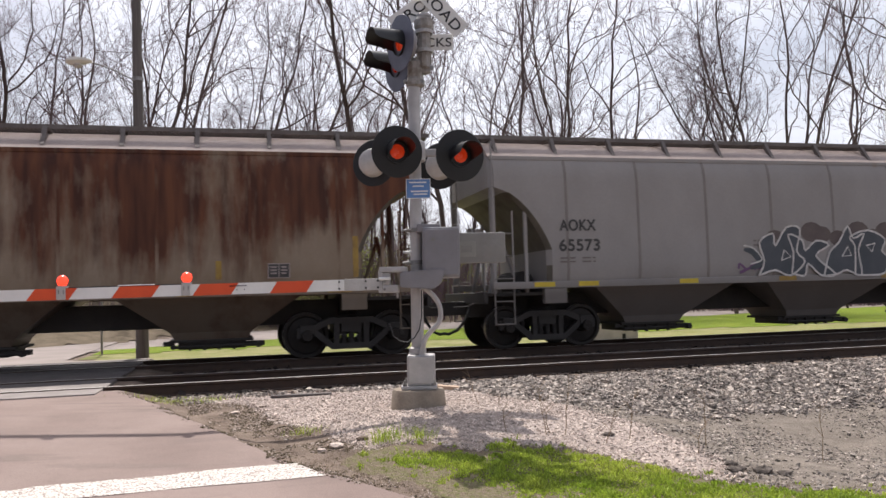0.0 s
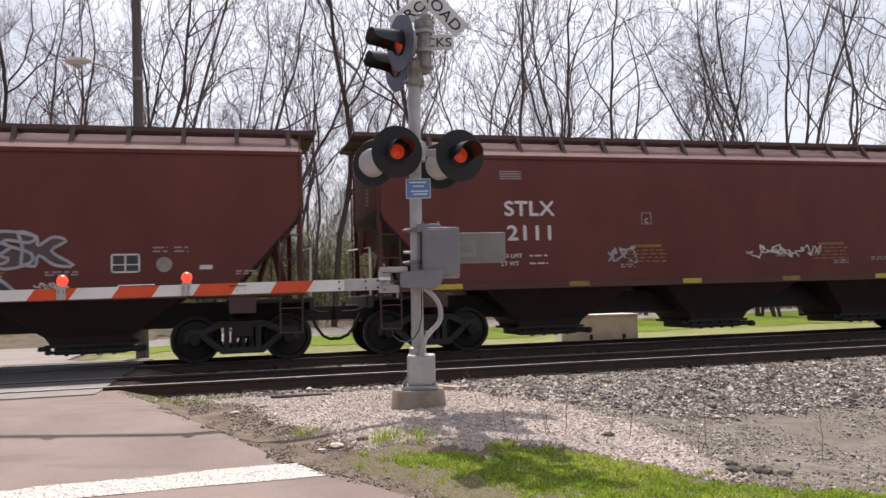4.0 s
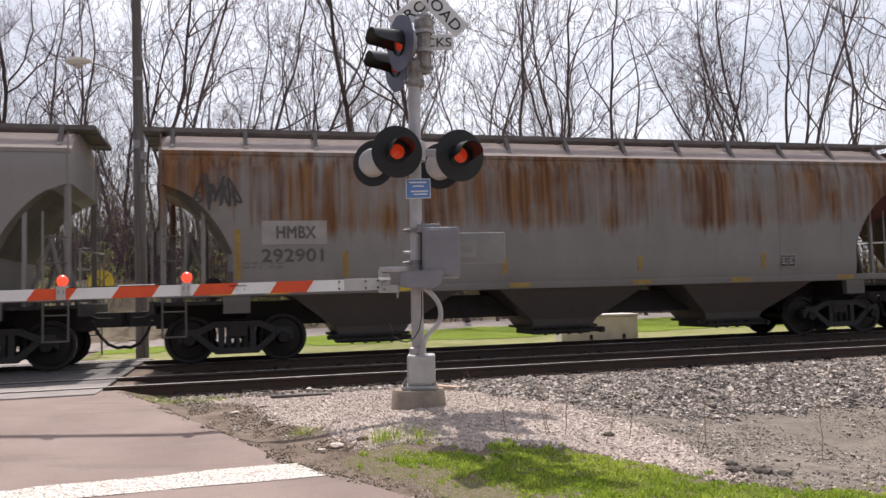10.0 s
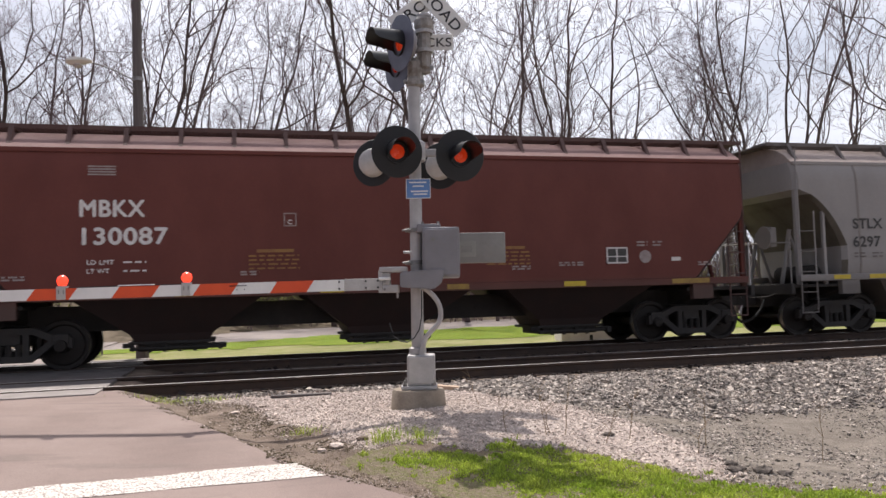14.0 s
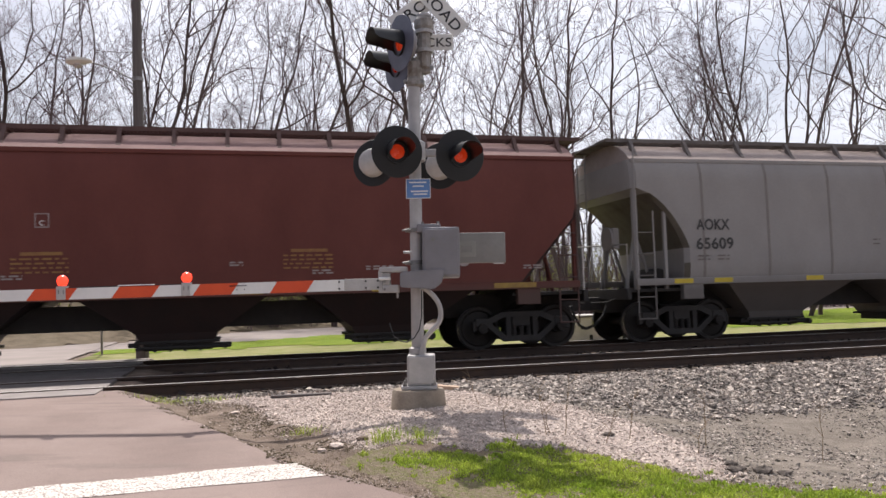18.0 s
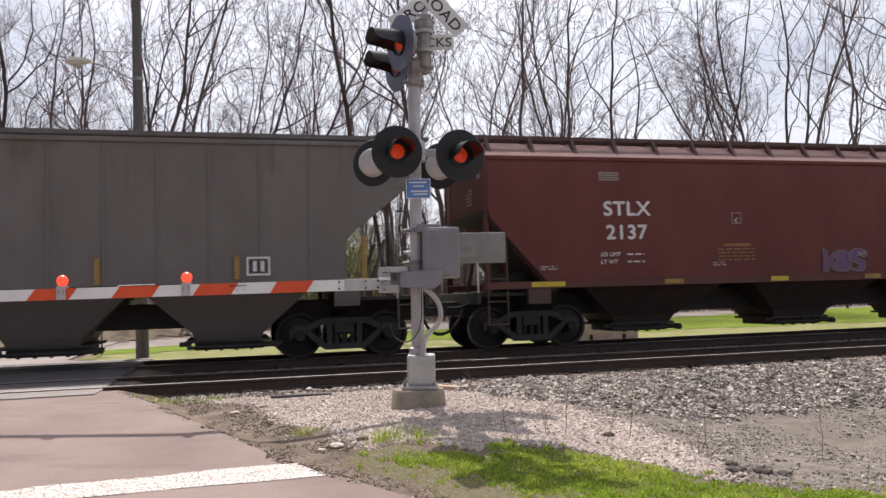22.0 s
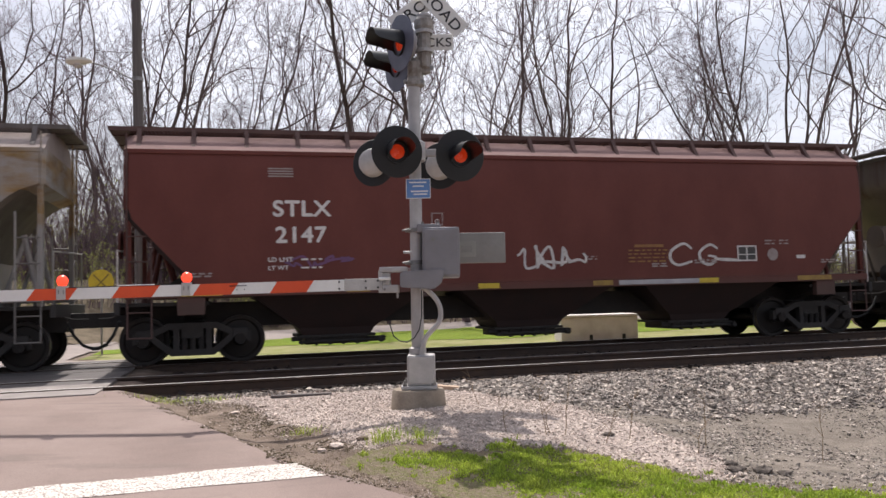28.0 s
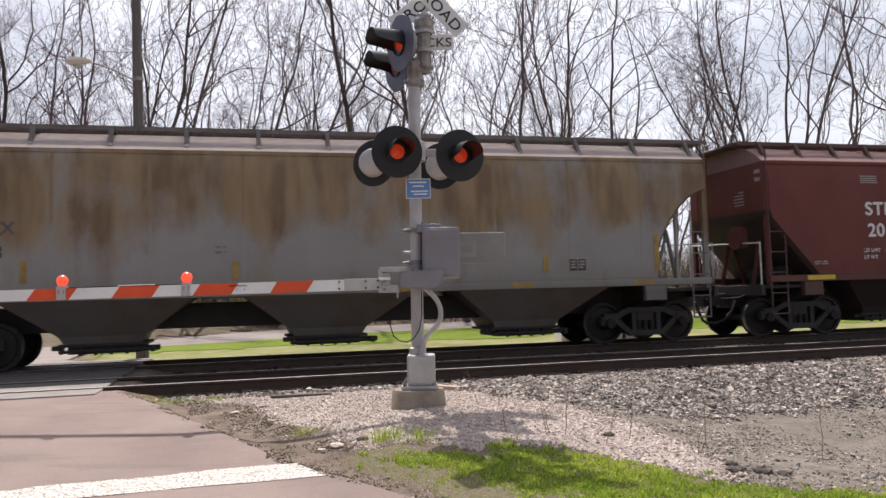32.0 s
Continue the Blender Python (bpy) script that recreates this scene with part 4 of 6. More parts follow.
# ---- crossing signal with its gate ----
LABEL_PLATE = material("faded_label", (0.30, 0.29, 0.265), (0.26, 0.25, 0.23), rough=0.6, scale=4)
BRACKET = material("stained_cast_metal", (0.33, 0.31, 0.29), (0.20, 0.175, 0.15), rough=0.6, metal=0.15, scale=9, lo=0.42, hi=0.62, bump=0.002, bump_scale=40, fine=0.12)
DULL_CASE = material("dull_grey_plate", (0.26, 0.25, 0.235), (0.21, 0.20, 0.19), rough=0.6, scale=3, bump_scale=25, fine=0.08)
# Its space: x to the right along the road edge, y away from the road user, z up from the gravel.
def disc_light(signal, m, lit, back):
    """A flasher: round black backing, hood, lens; back gives the silver rear shell."""
    light = new("flasher")
    light.matrix_basis = m
    light.parent = signal
    rot = Matrix.Rotation(radians(90), 4, "X")     # the lathe's z becomes -y: towards the road user
    part("backing", lathe(B(), [(0.0, -0.006), (0.285, -0.006), (0.29, 0.0), (0.285, 0.006), (0.16, 0.012), (0.0, 0.012)], 40, rot), PALE if back == "pale" else BLACK, light, smooth=True)
    bm = B()
    seg, rings = 28, []
    for y in (-0.010, -0.34):
        for r in (0.132, 0.126):
            ring = []
            for i in range(seg):
                a = 2 * math.pi * i / seg
                cut = 0.10 + 0.90 * smooth_step(-0.45, 0.12, math.sin(a))
                ring.append((r * math.cos(a), y * (cut if y < -0.1 else 1.0), r * math.sin(a)))
            rings.append(ring)
    rings = [rings[0], rings[2], rings[3], rings[1]]
    part("hood", loft(bm, rings, close=False), HOOD, light, smooth=True)
    part("lens", lathe(B(), [(0.0, 0.032), (0.040, 0.029), (0.066, 0.022), (0.082, 0.014), (0.080, 0.008), (0.0, 0.008)], 28, rot), RED_LENS if lit else DIM_LENS, light, "glowing red lens", smooth=True)
    part("rear_shell", lathe(B(), [(0.0, -0.15), (0.10, -0.145), (0.155, -0.11), (0.175, -0.05), (0.18, -0.008), (0.0, -0.008)], 28, rot), SILVER if back != "pale" else CASE, light, smooth=True)
    part("latch", rod(B(), (-0.19, 0.02, 0.0), (-0.24, 0.05, 0.0), 0.02, 0.012), HARDWARE, light)
    return light


SIGNAL_AT = pose(2.108, 9.18, -0.164, 0, 0.71, -15)


def crossing_signal():
    sig = thing("crossing_signal", SIGNAL_AT, "silver level crossing signal mast with flashers and lowered gate", "crossing signal")
    part("foundation", lathe(B(), [(0.0, -0.25), (0.335, -0.25), (0.327, 0.0), (0.302, 0.235), (0.290, 0.252), (0.0, 0.258)], 24), CONCRETE, sig, "stained round concrete foundation", smooth=True)
    bm = box(B(), -0.122, 0.20, -0.16, 0.16, 0.30, 0.65, 0.025)
    part("junction_box", bm, GALV, sig)
    bm = box(B(), -0.10, 0.18, -0.168, -0.158, 0.33, 0.63, 0.004)
    part("cover_plate", bm, SILVER, sig)
    part("base_flange", box(B(), -0.19, 0.22, -0.19, 0.19, 0.258, 0.30, 0.01), GALV, sig)
    for x in (-0.15, 0.18):
        for y in (-0.15, 0.15):
            bm = rod(B(), (x, y, 0.255), (x, y, 0.365), 0.014)
            rod(bm, (x, y, 0.30), (x, y, 0.33), 0.030, seg=6)
            part("anchor_bolt", bm, HARDWARE, sig)
    bm = rod(B(), (0, 0, 0.66), (0, 0, 4.05), 0.072, seg=24)
    part("mast", bm, GALV, sig, "silver painted steel mast", smooth=True)
    part("mast_collar", lathe(B(), [(0.073, 0.66), (0.10, 0.66), (0.10, 0.72), (0.073, 0.74)], 20), GALV, sig, smooth=True)
    part("mast_cap", lathe(B(), [(0.0, 4.71), (0.06, 4.70), (0.09, 4.68), (0.09, 4.655), (0.0, 4.655)], 20, Matrix.Translation((0.13, 0, 0))), GALV, sig, smooth=True)
    # gate mechanism
    mech = part("gate_mechanism", box(B(), 0.075, 0.505, -0.26, 0.12, 1.53, 2.115, 0.035), CASE, sig, "grey metal gate mechanism case")
    bm = box(B(), 0.105, 0.485, -0.275, -0.258, 1.56, 2.085, 0.02)
    part("case_door", bm, CASE, mech)
    part("lock", rod(B(), (0.20, -0.295, 1.97), (0.20, -0.27, 1.97), 0.022), HARDWARE, mech)
    part("top_cover", box(B(), 0.015, 0.29, -0.22, 0.10, 2.06, 2.155, 0.015), CASE, mech)
    bm = B()
    for x in (0.08, 0.26):
        rod(bm, (x, -0.12, 2.15), (x, -0.12, 2.19), 0.016)
    part("cover_bolt", bm, HARDWARE, mech)
    bm = hull(B(), [(-0.183, 1.43), (0.20, 1.40), (0.29, 1.47), (0.34, 1.62), (0.30, 1.64), (-0.183, 1.60)], -0.30, -0.16, "y")
    bmesh.ops.bevel(bm, geom=bm.edges[:], offset=0.012, segments=2, affect="EDGES")
    part("drive_housing", bm, CASE, sig)
    for z in (1.72, 2.10):
        bm = lathe(B(), [(0.074, z - 0.025), (0.098, z - 0.025), (0.098, z + 0.025), (0.074, z + 0.025)], 20)
        box(bm, -0.13, -0.07, -0.05, 0.05, z - 0.02, z + 0.02, 0.006)
        rod(bm, (-0.16, -0.03, z), (-0.05, -0.09, z), 0.012)
        part("clamp", bm, HARDWARE, sig)
    for z in (1.84, 1.60):
        part("clamp_bolt", rod(B(), (-0.15, -0.03, z), (-0.06, -0.03, z), 0.015), GALV, sig, "bright bolt")
    # counterweight on the far arm
    bm = box(B(), 0.40, 1.066, 0.24, 0.34, 1.715, 2.08, 0.012)
    part("counterweight", bm, DULL_CASE, sig, "grey counterweight plates")
    part("weight_label", box(B(), 0.50, 0.712, 0.236, 0.24, 1.79, 1.98), LABEL_PLATE, sig, "faded pale label plate")
    part("weight_label", box(B(), 0.53, 0.662, 0.232, 0.236, 1.842, 1.926), DULL_CASE, sig)
    # arm, parallel to the rails and sagging a little to its tip: stripes, splice, lamps on brackets
    bm = hull(B(), [(-7.6, -0.050), (0.0, -0.064), (0.0, 0.064), (-7.6, 0.050)], -0.026, 0.026, "y")
    arm = part("gate_arm", bm, WHITE, sig, "white gate arm with red slanted stripes")
    arm.matrix_basis = SIGNAL_AT.inverted() @ pose(1.655, 9.06, 1.312, 0, -0.42, 0)

    def tall(x):
        return 0.064 + 0.014 * x / 7.6 + 0.0012

    x = -1.225
    while x > -7.4:
        w, slant = 0.400, 0.082
        bm = hull(B(), [(x, -tall(x)), (x + w, -tall(x)), (x + w + slant, tall(x)), (x + slant, tall(x))], -0.0285, 0.0285, "y")
        part("stripe", bm, RED, arm, "red reflective stripe")
        x -= 0.813
    part("splice_sleeve", box(B(), -0.40, 0.0, -0.030, 0.030, -0.067, 0.067, 0.004), SILVER, arm, "pale metal splice sleeve")
    for bx in (-0.46, -0.16, -0.02):
        for bz in (-0.038, 0.038):
            part("arm_bolt", rod(B(), (bx, -0.042, bz), (bx, -0.026, bz), 0.012), INK, arm)
    for lx in (-2.095, -3.325):
        lamp = part("arm_lamp", box(B(), lx - 0.045, lx + 0.055, -0.045, 0.045, 0.058, 0.082, 0.01), SILVER, arm)
        part("lamp_bracket", box(B(), lx - 0.055, lx + 0.035, -0.046, -0.030, -0.058, 0.080, 0.006), SILVER, lamp, "white clamp plate over the arm")
        for bx in (-0.03, 0.015):
            part("lamp_clip", box(B(), lx + bx - 0.006, lx + bx + 0.006, -0.052, -0.046, 0.0, 0.045, 0.002), HARDWARE, lamp)
        part("lamp_globe", lathe(B(), [(0.0, 0.196), (0.022, 0.193), (0.043, 0.178), (0.056, 0.152), (0.058, 0.132), (0.050, 0.104), (0.036, 0.086), (0.0, 0.084)], 20, Matrix.Translation((lx, 0, 0))), ARM_LAMP, lamp, "glowing red globe", smooth=True)
    part("arm_cable", pipe(B(), [(-3.30, -0.02, 0.062), (-2.78, -0.02, 0.066), (-2.10, -0.02, 0.064)], 0.006, 5), INK, arm)
    part("cable_strap", box(B(), -2.79, -2.42, -0.03, 0.0, 0.066, 0.076, 0.003), WHITE, arm, "white strap along the top of the arm")
    for tx in (-1.60, -1.52):
        for tz, tw in ((0.030, 0.10), (-0.012, 0.06)):
            part("text_bar", box(B(), tx - tw / 2 + (0.05 if tz < 0 else 0), tx + tw / 2, -0.0285, -0.026, tz - 0.006, tz + 0.006), CASE, arm)
    bm = box(B(), -0.43, -0.385, -0.25, -0.05, 1.37, 1.62, 0.010)
    box(bm, -0.39, -0.20, -0.24, -0.06, 1.37, 1.46, 0.012)
    box(bm, -0.39, -0.30, -0.24, -0.06, 1.46, 1.60, 0.012)
    part("arm_clamp", bm, GALV, sig, "grey bolted arm clamp")
    part("clamp_plate", box(B(), -0.42, -0.10, -0.26, -0.04, 1.605, 1.665, 0.012), GALV, sig)
    part("shear_pin", rod(B(), (-0.42, -0.27, 1.53), (-0.29, -0.27, 1.53), 0.018), WHITE, sig, "bright pin")
    for z in (1.41, 1.50):
        part("clamp_bolt", rod(B(), (-0.36, -0.275, z), (-0.36, -0.23, z), 0.016, seg=6), HARDWARE, sig)
    part("drain_stub", rod(B(), (-0.22, -0.15, 1.31), (-0.22, -0.15, 1.38), 0.012), GALV, sig)
    # flexible conduit and a thin cable
    pts = curve_through([(0.08, 1.42), (0.185, 1.335), (0.25, 1.235), (0.274, 1.122), (0.245, 1.01), (0.14, 0.90), (0.085, 0.82), (0.055, 0.70), (0.04, 0.64)], 4)
    pts = [(a, -0.12 + 0.02 * i / len(pts), z) for i, (a, z) in enumerate(pts)]
    part("conduit", pipe(B(), pts, 0.030, 9), GALV, sig, "grey flexible conduit", smooth=True)
    part("cable", pipe(B(), [(-0.32, -0.1, 1.02), (-0.275, -0.1, 0.87), (-0.20, -0.1, 0.811), (-0.12, -0.1, 0.796), (-0.035, -0.1, 0.847), (0.025, -0.1, 0.943), (0.053, -0.1, 1.093), (0.057, -0.1, 1.40)], 0.007, 5), INK, sig)
    # blue notice plate with two lines that cannot be read
    plate = part("notice_plate", box(B(), -0.108, 0.180, -0.092, -0.084, 2.465, 2.698, 0.003), BLUE, sig, "blue emergency notice plate")
    bm = B()
    for x0, x1, z0, z1 in ((-0.108, 0.18, 2.690, 2.698), (-0.108, 0.18, 2.465, 2.473), (-0.108, -0.100, 2.465, 2.698), (0.172, 0.18, 2.465, 2.698)):
        box(bm, x0, x1, -0.0945, -0.092, z0, z1)
    part("plate_border", bm, WHITE, plate)
    for z, x0, x1 in ((2.655, -0.07, 0.13), (2.61, -0.03, 0.10), (2.55, -0.05, 0.15), (2.515, -0.02, 0.14)):
        part("text_bar", box(B(), x0, x1, -0.0945, -0.092, z - 0.008, z + 0.008), WHITE, plate)
    # cross arm with two lamps towards the road and two away from it
    part("cross_arm", box(B(), -0.40, 0.62, 0.02, 0.09, 2.98, 3.07, 0.015), GALV, sig)
    part("arm_hub", lathe(B(), [(0.074, 2.90), (0.125, 2.92), (0.125, 3.14), (0.074, 3.17)], 20), GALV, sig, smooth=True)
    disc_light(sig, pose(-0.196, -0.26, 2.99, 4, 0, 17) @ Matrix.Scale(1.04, 4), True, "black")
    disc_light(sig, pose(0.529, -0.22, 2.942, 4, 0, 22) @ Matrix.Scale(1.04, 4), True, "black")
    disc_light(sig, pose(-0.515, 0.34, 2.966, 0, 0, 158), False, "silver")
    disc_light(sig, pose(0.30, 0.42, 2.93, 0, 0, 158), False, "silver")
    # upper pair, turned to the side road
    disc_light(sig, pose(-0.145, -0.16, 4.295, 3, 0, -60) @ Matrix.Scale(1.14, 4), True, "pale")
    disc_light(sig, pose(-0.225, 0.50, 4.225, 3, 0, -60) @ Matrix.Scale(1.14, 4), False, "pale")
    bm = lathe(B(), [(0.03, 4.0), (0.085, 4.04), (0.088, 4.20), (0.078, 4.24), (0.078, 4.47), (0.10, 4.49), (0.118, 4.53), (0.118, 4.61), (0.085, 4.66), (0.02, 4.665)], 10, Matrix.Translation((0.13, 0, 0)))
    lathe(bm, [(0.074, 3.80), (0.112, 3.82), (0.112, 3.88), (0.095, 3.92), (0.095, 4.10), (0.03, 4.16)], 10, Matrix.Translation((0.02, 0, 0)))
    hull(bm, [(-0.07, 3.93), (0.20, 3.98), (0.215, 4.10), (0.20, 4.26), (0.06, 4.26), (0.0, 4.06)], -0.05, 0.05, "y")
    part("upper_bracket", bm, BRACKET, sig, "stained grey cast bracket")
    for z in (4.24, 4.47):
        part("bracket_band", lathe(B(), [(0.08, z - 0.02), (0.108, z - 0.02), (0.108, z + 0.02), (0.08, z + 0.02)], 16, Matrix.Translation((0.13, 0, 0))), GALV, sig)
    for bx, z in ((0.10, 3.86), (-0.10, 3.86), (0.22, 4.02)):
        part("bracket_bolt", rod(B(), (bx, -0.09, z), (bx, -0.03, z), 0.024, seg=6), HARDWARE, sig)
    bm = rod(B(), (-0.02, -0.10, 4.33), (-0.16, -0.14, 4.33), 0.045)
    rod(bm, (-0.02, 0.05, 4.21), (-0.26, 0.50, 4.21), 0.035)
    rod(bm, (-0.02, 0.0, 3.92), (0.02, -0.02, 3.82), 0.06)
    part("lamp_bracket", bm, CASE, sig)
    # crossbuck
    for turn, text in ((35, "CROSSING"), (-48, "RAILROAD")):
        m = Matrix.Translation((0.205, -0.02 if turn < 0 else 0.03, 4.925)) @ Matrix.Rotation(radians(-turn), 4, "Y")
        blade = part("crossbuck_blade", box(B(), -0.565, 0.565, 0.095, 0.107, -0.112, 0.112, 0.003), WHITE, sig, "white crossbuck blade with black letters")
        blade.matrix_basis = m
        words(text, 0.13, Matrix.Translation((-0.52, 0.093, -0.065)) @ Matrix.Rotation(radians(90), 4, "X"), "lettering", INK, blade, width=1.04, bold=0.012)
    plate = part("track_plate", box(B(), -0.235, 0.478, 0.095, 0.107, 4.283, 4.478, 0.006), WHITE, sig, "white plate with black letters")
    words("TRACKS", 0.112, Matrix.Translation((-0.195, 0.092, 4.325)) @ Matrix.Rotation(radians(90), 4, "X"), "lettering", INK, plate, width=0.65, bold=0.012)
    return sig


crossing_signal()


# ---- beyond the railway ----
def near_edge(x):
    """Edge of the side road towards the railway."""
    return 31.0 + 0.6 * x if x < 4 else 33.4 + 0.27 * (x - 4)


patch("grass_verge", "bright green mown grass strip beyond the tracks", "grass", TURF, lambda x, y: x > road_edge(y) + 0.15 + 0.3 * noise.noise((y * 0.7, 2, 2)) and 25.3 + 0.9 * noise.noise((x * 0.4, 0, 6)) < y < near_edge(x) + 0.5 * noise.noise((x * 0.3, 0, 4)), 0.024,
      ((-5, 70, 0.5),), ((22.3, 56, 0.6),))
patch("dry_verge", "dry yellowish grass and grit beside the track", "grass", DRY_STRIP, lambda x, y: x > road_edge(y) + 0.1, 0.010, ((-5, 70, 0.5),), ((20.3, 26.8, 0.5),))
patch("side_road", "pale grey side road along the wood", "road", FAR_ROAD, lambda x, y: near_edge(x) - 0.8 < y < far_edge(x) + 0.8, 0.016, ((-70, -8, 2), (-8, 16, 0.5), (16, 110, 2)), ((25.5, 75, 0.5),))
patch("wood_floor", "brown leaf litter under bare trees", "leaf litter", LITTER, lambda x, y: y > far_edge(x) - 0.3, 0.0, ((-120, -30, 4), (-30, 40, 1), (40, 160, 4)), ((30.5, 60, 1.0), (60, 120, 4)),
      lambda x, y: ground_z(x, y) + max(0.01, min(0.16, (y - far_edge(x)) * 0.06)))


def quad_tubes(branches, sides):
    """Tapered tubes from lists of (point, radius)."""
    verts, faces = [], []
    for pts in branches:
        base = len(verts)
        for i, (p, r) in enumerate(pts):
            d = (pts[min(i + 1, len(pts) - 1)][0] - pts[max(i - 1, 0)][0]).normalized()
            u = d.orthogonal().normalized()
            w = d.cross(u)
            for k in range(sides):
                a = 2 * math.pi * k / sides
                q = p + r * (math.cos(a) * u + math.sin(a) * w)
                verts.append((q.x, q.y, q.z))
        for i in range(len(pts) - 1):
            for k in range(sides):
                a, b = base + i * sides + k, base + i * sides + (k + 1) % sides
                faces.append((a, b, b + sides, a + sides))
    me = bpy.data.meshes.new("branches")
    me.from_pydata(verts, [], faces)
    return me


def bare_tree(seed, height, stems=1, lean=0.06, steep=0.55, bushy=1.0):
    """Trunk and limbs, and the fine twigs, as two meshes."""
    rng = random.Random(seed)
    limbs, twigs = [], []

    def jitter(k):
        return Vector((rng.uniform(-k, k), rng.uniform(-k, k), rng.uniform(-k, k)))

    def grow(p, d, length, radius, level):
        n = (16, 11, 7, 4, 2)[level]
        pts = [(p.copy(), radius)]
        nodes = []
        for i in range(n):
            t = (i + 1) / n
            d = (d + jitter((0.22, 0.40, 0.52, 0.55, 0.4)[level]) + Vector((0, 0, (0.13, 0.14, 0.10, 0.06, 0.0)[level]))).normalized()
            p = p + d * (length / n)
            r = radius * (1 - t * (0.80 if level < 4 else 0.6))
            pts.append((p.copy(), r))
            nodes.append((p.copy(), d.copy(), r, t))
        (limbs if level < 2 else twigs).append(pts)
        if level >= 4:
            return
        count = (10, 8, 6, 2)[level]
        count = max(1, round(count * bushy * rng.uniform(0.75, 1.2)))
        start = (0.24, 0.18, 0.15, 0.15)[level]
        for j in range(count):
            t = start + (1 - start) * (j + rng.random()) / count
            q, qd, qr, _ = nodes[min(n - 1, int(t * n))]
            side = qd.orthogonal().normalized()
            side.rotate(Matrix.Rotation(rng.uniform(0, 2 * math.pi), 3, qd))
            spread = rng.uniform(0.45, 1.0) * (1.15 - steep)
            nd = (qd * (1.0 - spread * 0.5) + side * spread + Vector((0, 0, 0.25 * steep))).normalized()
            nl = length * rng.uniform(0.28, 0.52) * (1.10 - 0.5 * t)
            grow(q, nd, nl, max((0.018, 0.0135, 0.0105, 0.0090)[level], min(qr * 0.62, radius * (0.36 if level == 0 else 0.42))), level + 1)

    for s in range(stems):
        a = 2 * math.pi * (s + rng.random() * 0.6) / stems
        tilt = lean if stems == 1 else rng.uniform(0.07, 0.24)
        d = Vector((math.cos(a) * tilt, math.sin(a) * tilt, 1)).normalized()
        h = height * (1 if s == 0 else rng.uniform(0.75, 0.98))
        grow(Vector((0.16 * math.cos(a) * (stems > 1), 0.16 * math.sin(a) * (stems > 1), -0.3)), d, h, 0.0058 * h + 0.012 if stems == 1 else 0.0047 * h + 0.012, 0)
    return quad_tubes(limbs, 6), quad_tubes(twigs, 3)


TREE_KINDS = []
for seed, h, stems, steep, bushy in ((3, 23, 1, 0.45, 1.0), (11, 26, 1, 0.55, 1.0), (23, 22, 2, 0.5, 0.85), (37, 21, 2, 0.6, 0.85), (41, 20, 1, 0.35, 1.1), (59, 21, 3, 0.62, 0.7), (67, 13, 2, 0.45, 1.0), (73, 11, 3, 0.5, 0.72)):
    limbs, twigs = bare_tree(seed, h, stems, 0.07, steep, bushy)
    tree = thing("tree", pose(0, 0, 0), "tall bare deciduous tree with grey brown bark", "tree", "trees of the wood")
    part("trunk", limbs, BARK, tree, "forked grey brown trunk with limbs", smooth=True)
    part("crown", twigs, TWIG, tree, "leafless crown of fine twigs")
    TREE_KINDS.append(tree)

rng = random.Random(5)
# along-picture place (tangent of the angle from the axis), distance, kind, size, turn
NEAR_TREES = [(-0.475, 46, 0, 0.9), (-0.44, 43, 4, 0.95), (-0.41, 47, 3, 0.9), (-0.365, 41, 1, 0.95), (-0.345, 45, 2, 1.0), (-0.311, 39, 2, 1.05), (-0.288, 42, 0, 0.95),
              (-0.24, 46, 4, 0.95), (-0.207, 44, 0, 1.0), (0.262, 44, 4, 0.95), (0.25, 50, 0, 0.8), (0.285, 47, 6, 1.25), (0.275, 41, 7, 1.0), (-0.175, 45, 2, 0.95), (-0.137, 40, 1, 1.05), (-0.07, 42, 4, 1.0), (-0.05, 47, 2, 1.0), (0.02, 48, 0, 0.95), (0.055, 39, 1, 1.1), (0.07, 42, 2, 1.0),
              (0.103, 45, 1, 0.95), (0.117, 41, 0, 1.0), (0.165, 48, 1, 0.95), (0.19, 41, 1, 1.0), (0.212, 40, 2, 1.0), (0.226, 38, 3, 0.95), (0.31, 52, 6, 1.0),
              (0.363, 43, 4, 1.0), (0.39, 38, 5, 0.95), (0.415, 37, 3, 1.05), (0.448, 36.5, 5, 1.05), (0.465, 38, 2, 1.0), (0.53, 52, 6, 0.8), (0.58, 44, 3, 1.0), (-0.53, 44, 3, 1.0), (-0.6, 42, 1, 1.0), (0.66, 42, 1, 1.0)]
used = set()
yaw = radians(14.98)


def plant(tan, dist, kind, size):
    x, y = dist * (math.sin(yaw) + tan * math.cos(yaw)), dist * (math.cos(yaw) - tan * math.sin(yaw))
    m = pose(x, max(y, 43.0 if tan < 0.3 else 0), ground_z(x, max(y, 43.0)) + 0.0, 0, 0, rng.uniform(0, 360)) @ Matrix.Scale(size, 4)
    tree = TREE_KINDS[kind]
    if kind in used:
        tree = copy_thing(tree, Matrix())
    used.add(kind)
    tree.matrix_basis = m
    return tree


for tan, dist, kind, size in NEAR_TREES:
    plant(tan, dist * 1.06, kind, size)
for i in range(44):
    t = -0.66 + (0.70 if i < 32 else 0.72) * (i + rng.random()) / 32 if i < 32 else 0.04 + 0.70 * (i - 32 + rng.random()) / 12
    plant(t, rng.uniform(50, 74), rng.choice((0, 1, 2, 4, 4, 6, 6)), rng.uniform(0.65, 0.95) * (0.70 if t > 0.2 else 1.0))
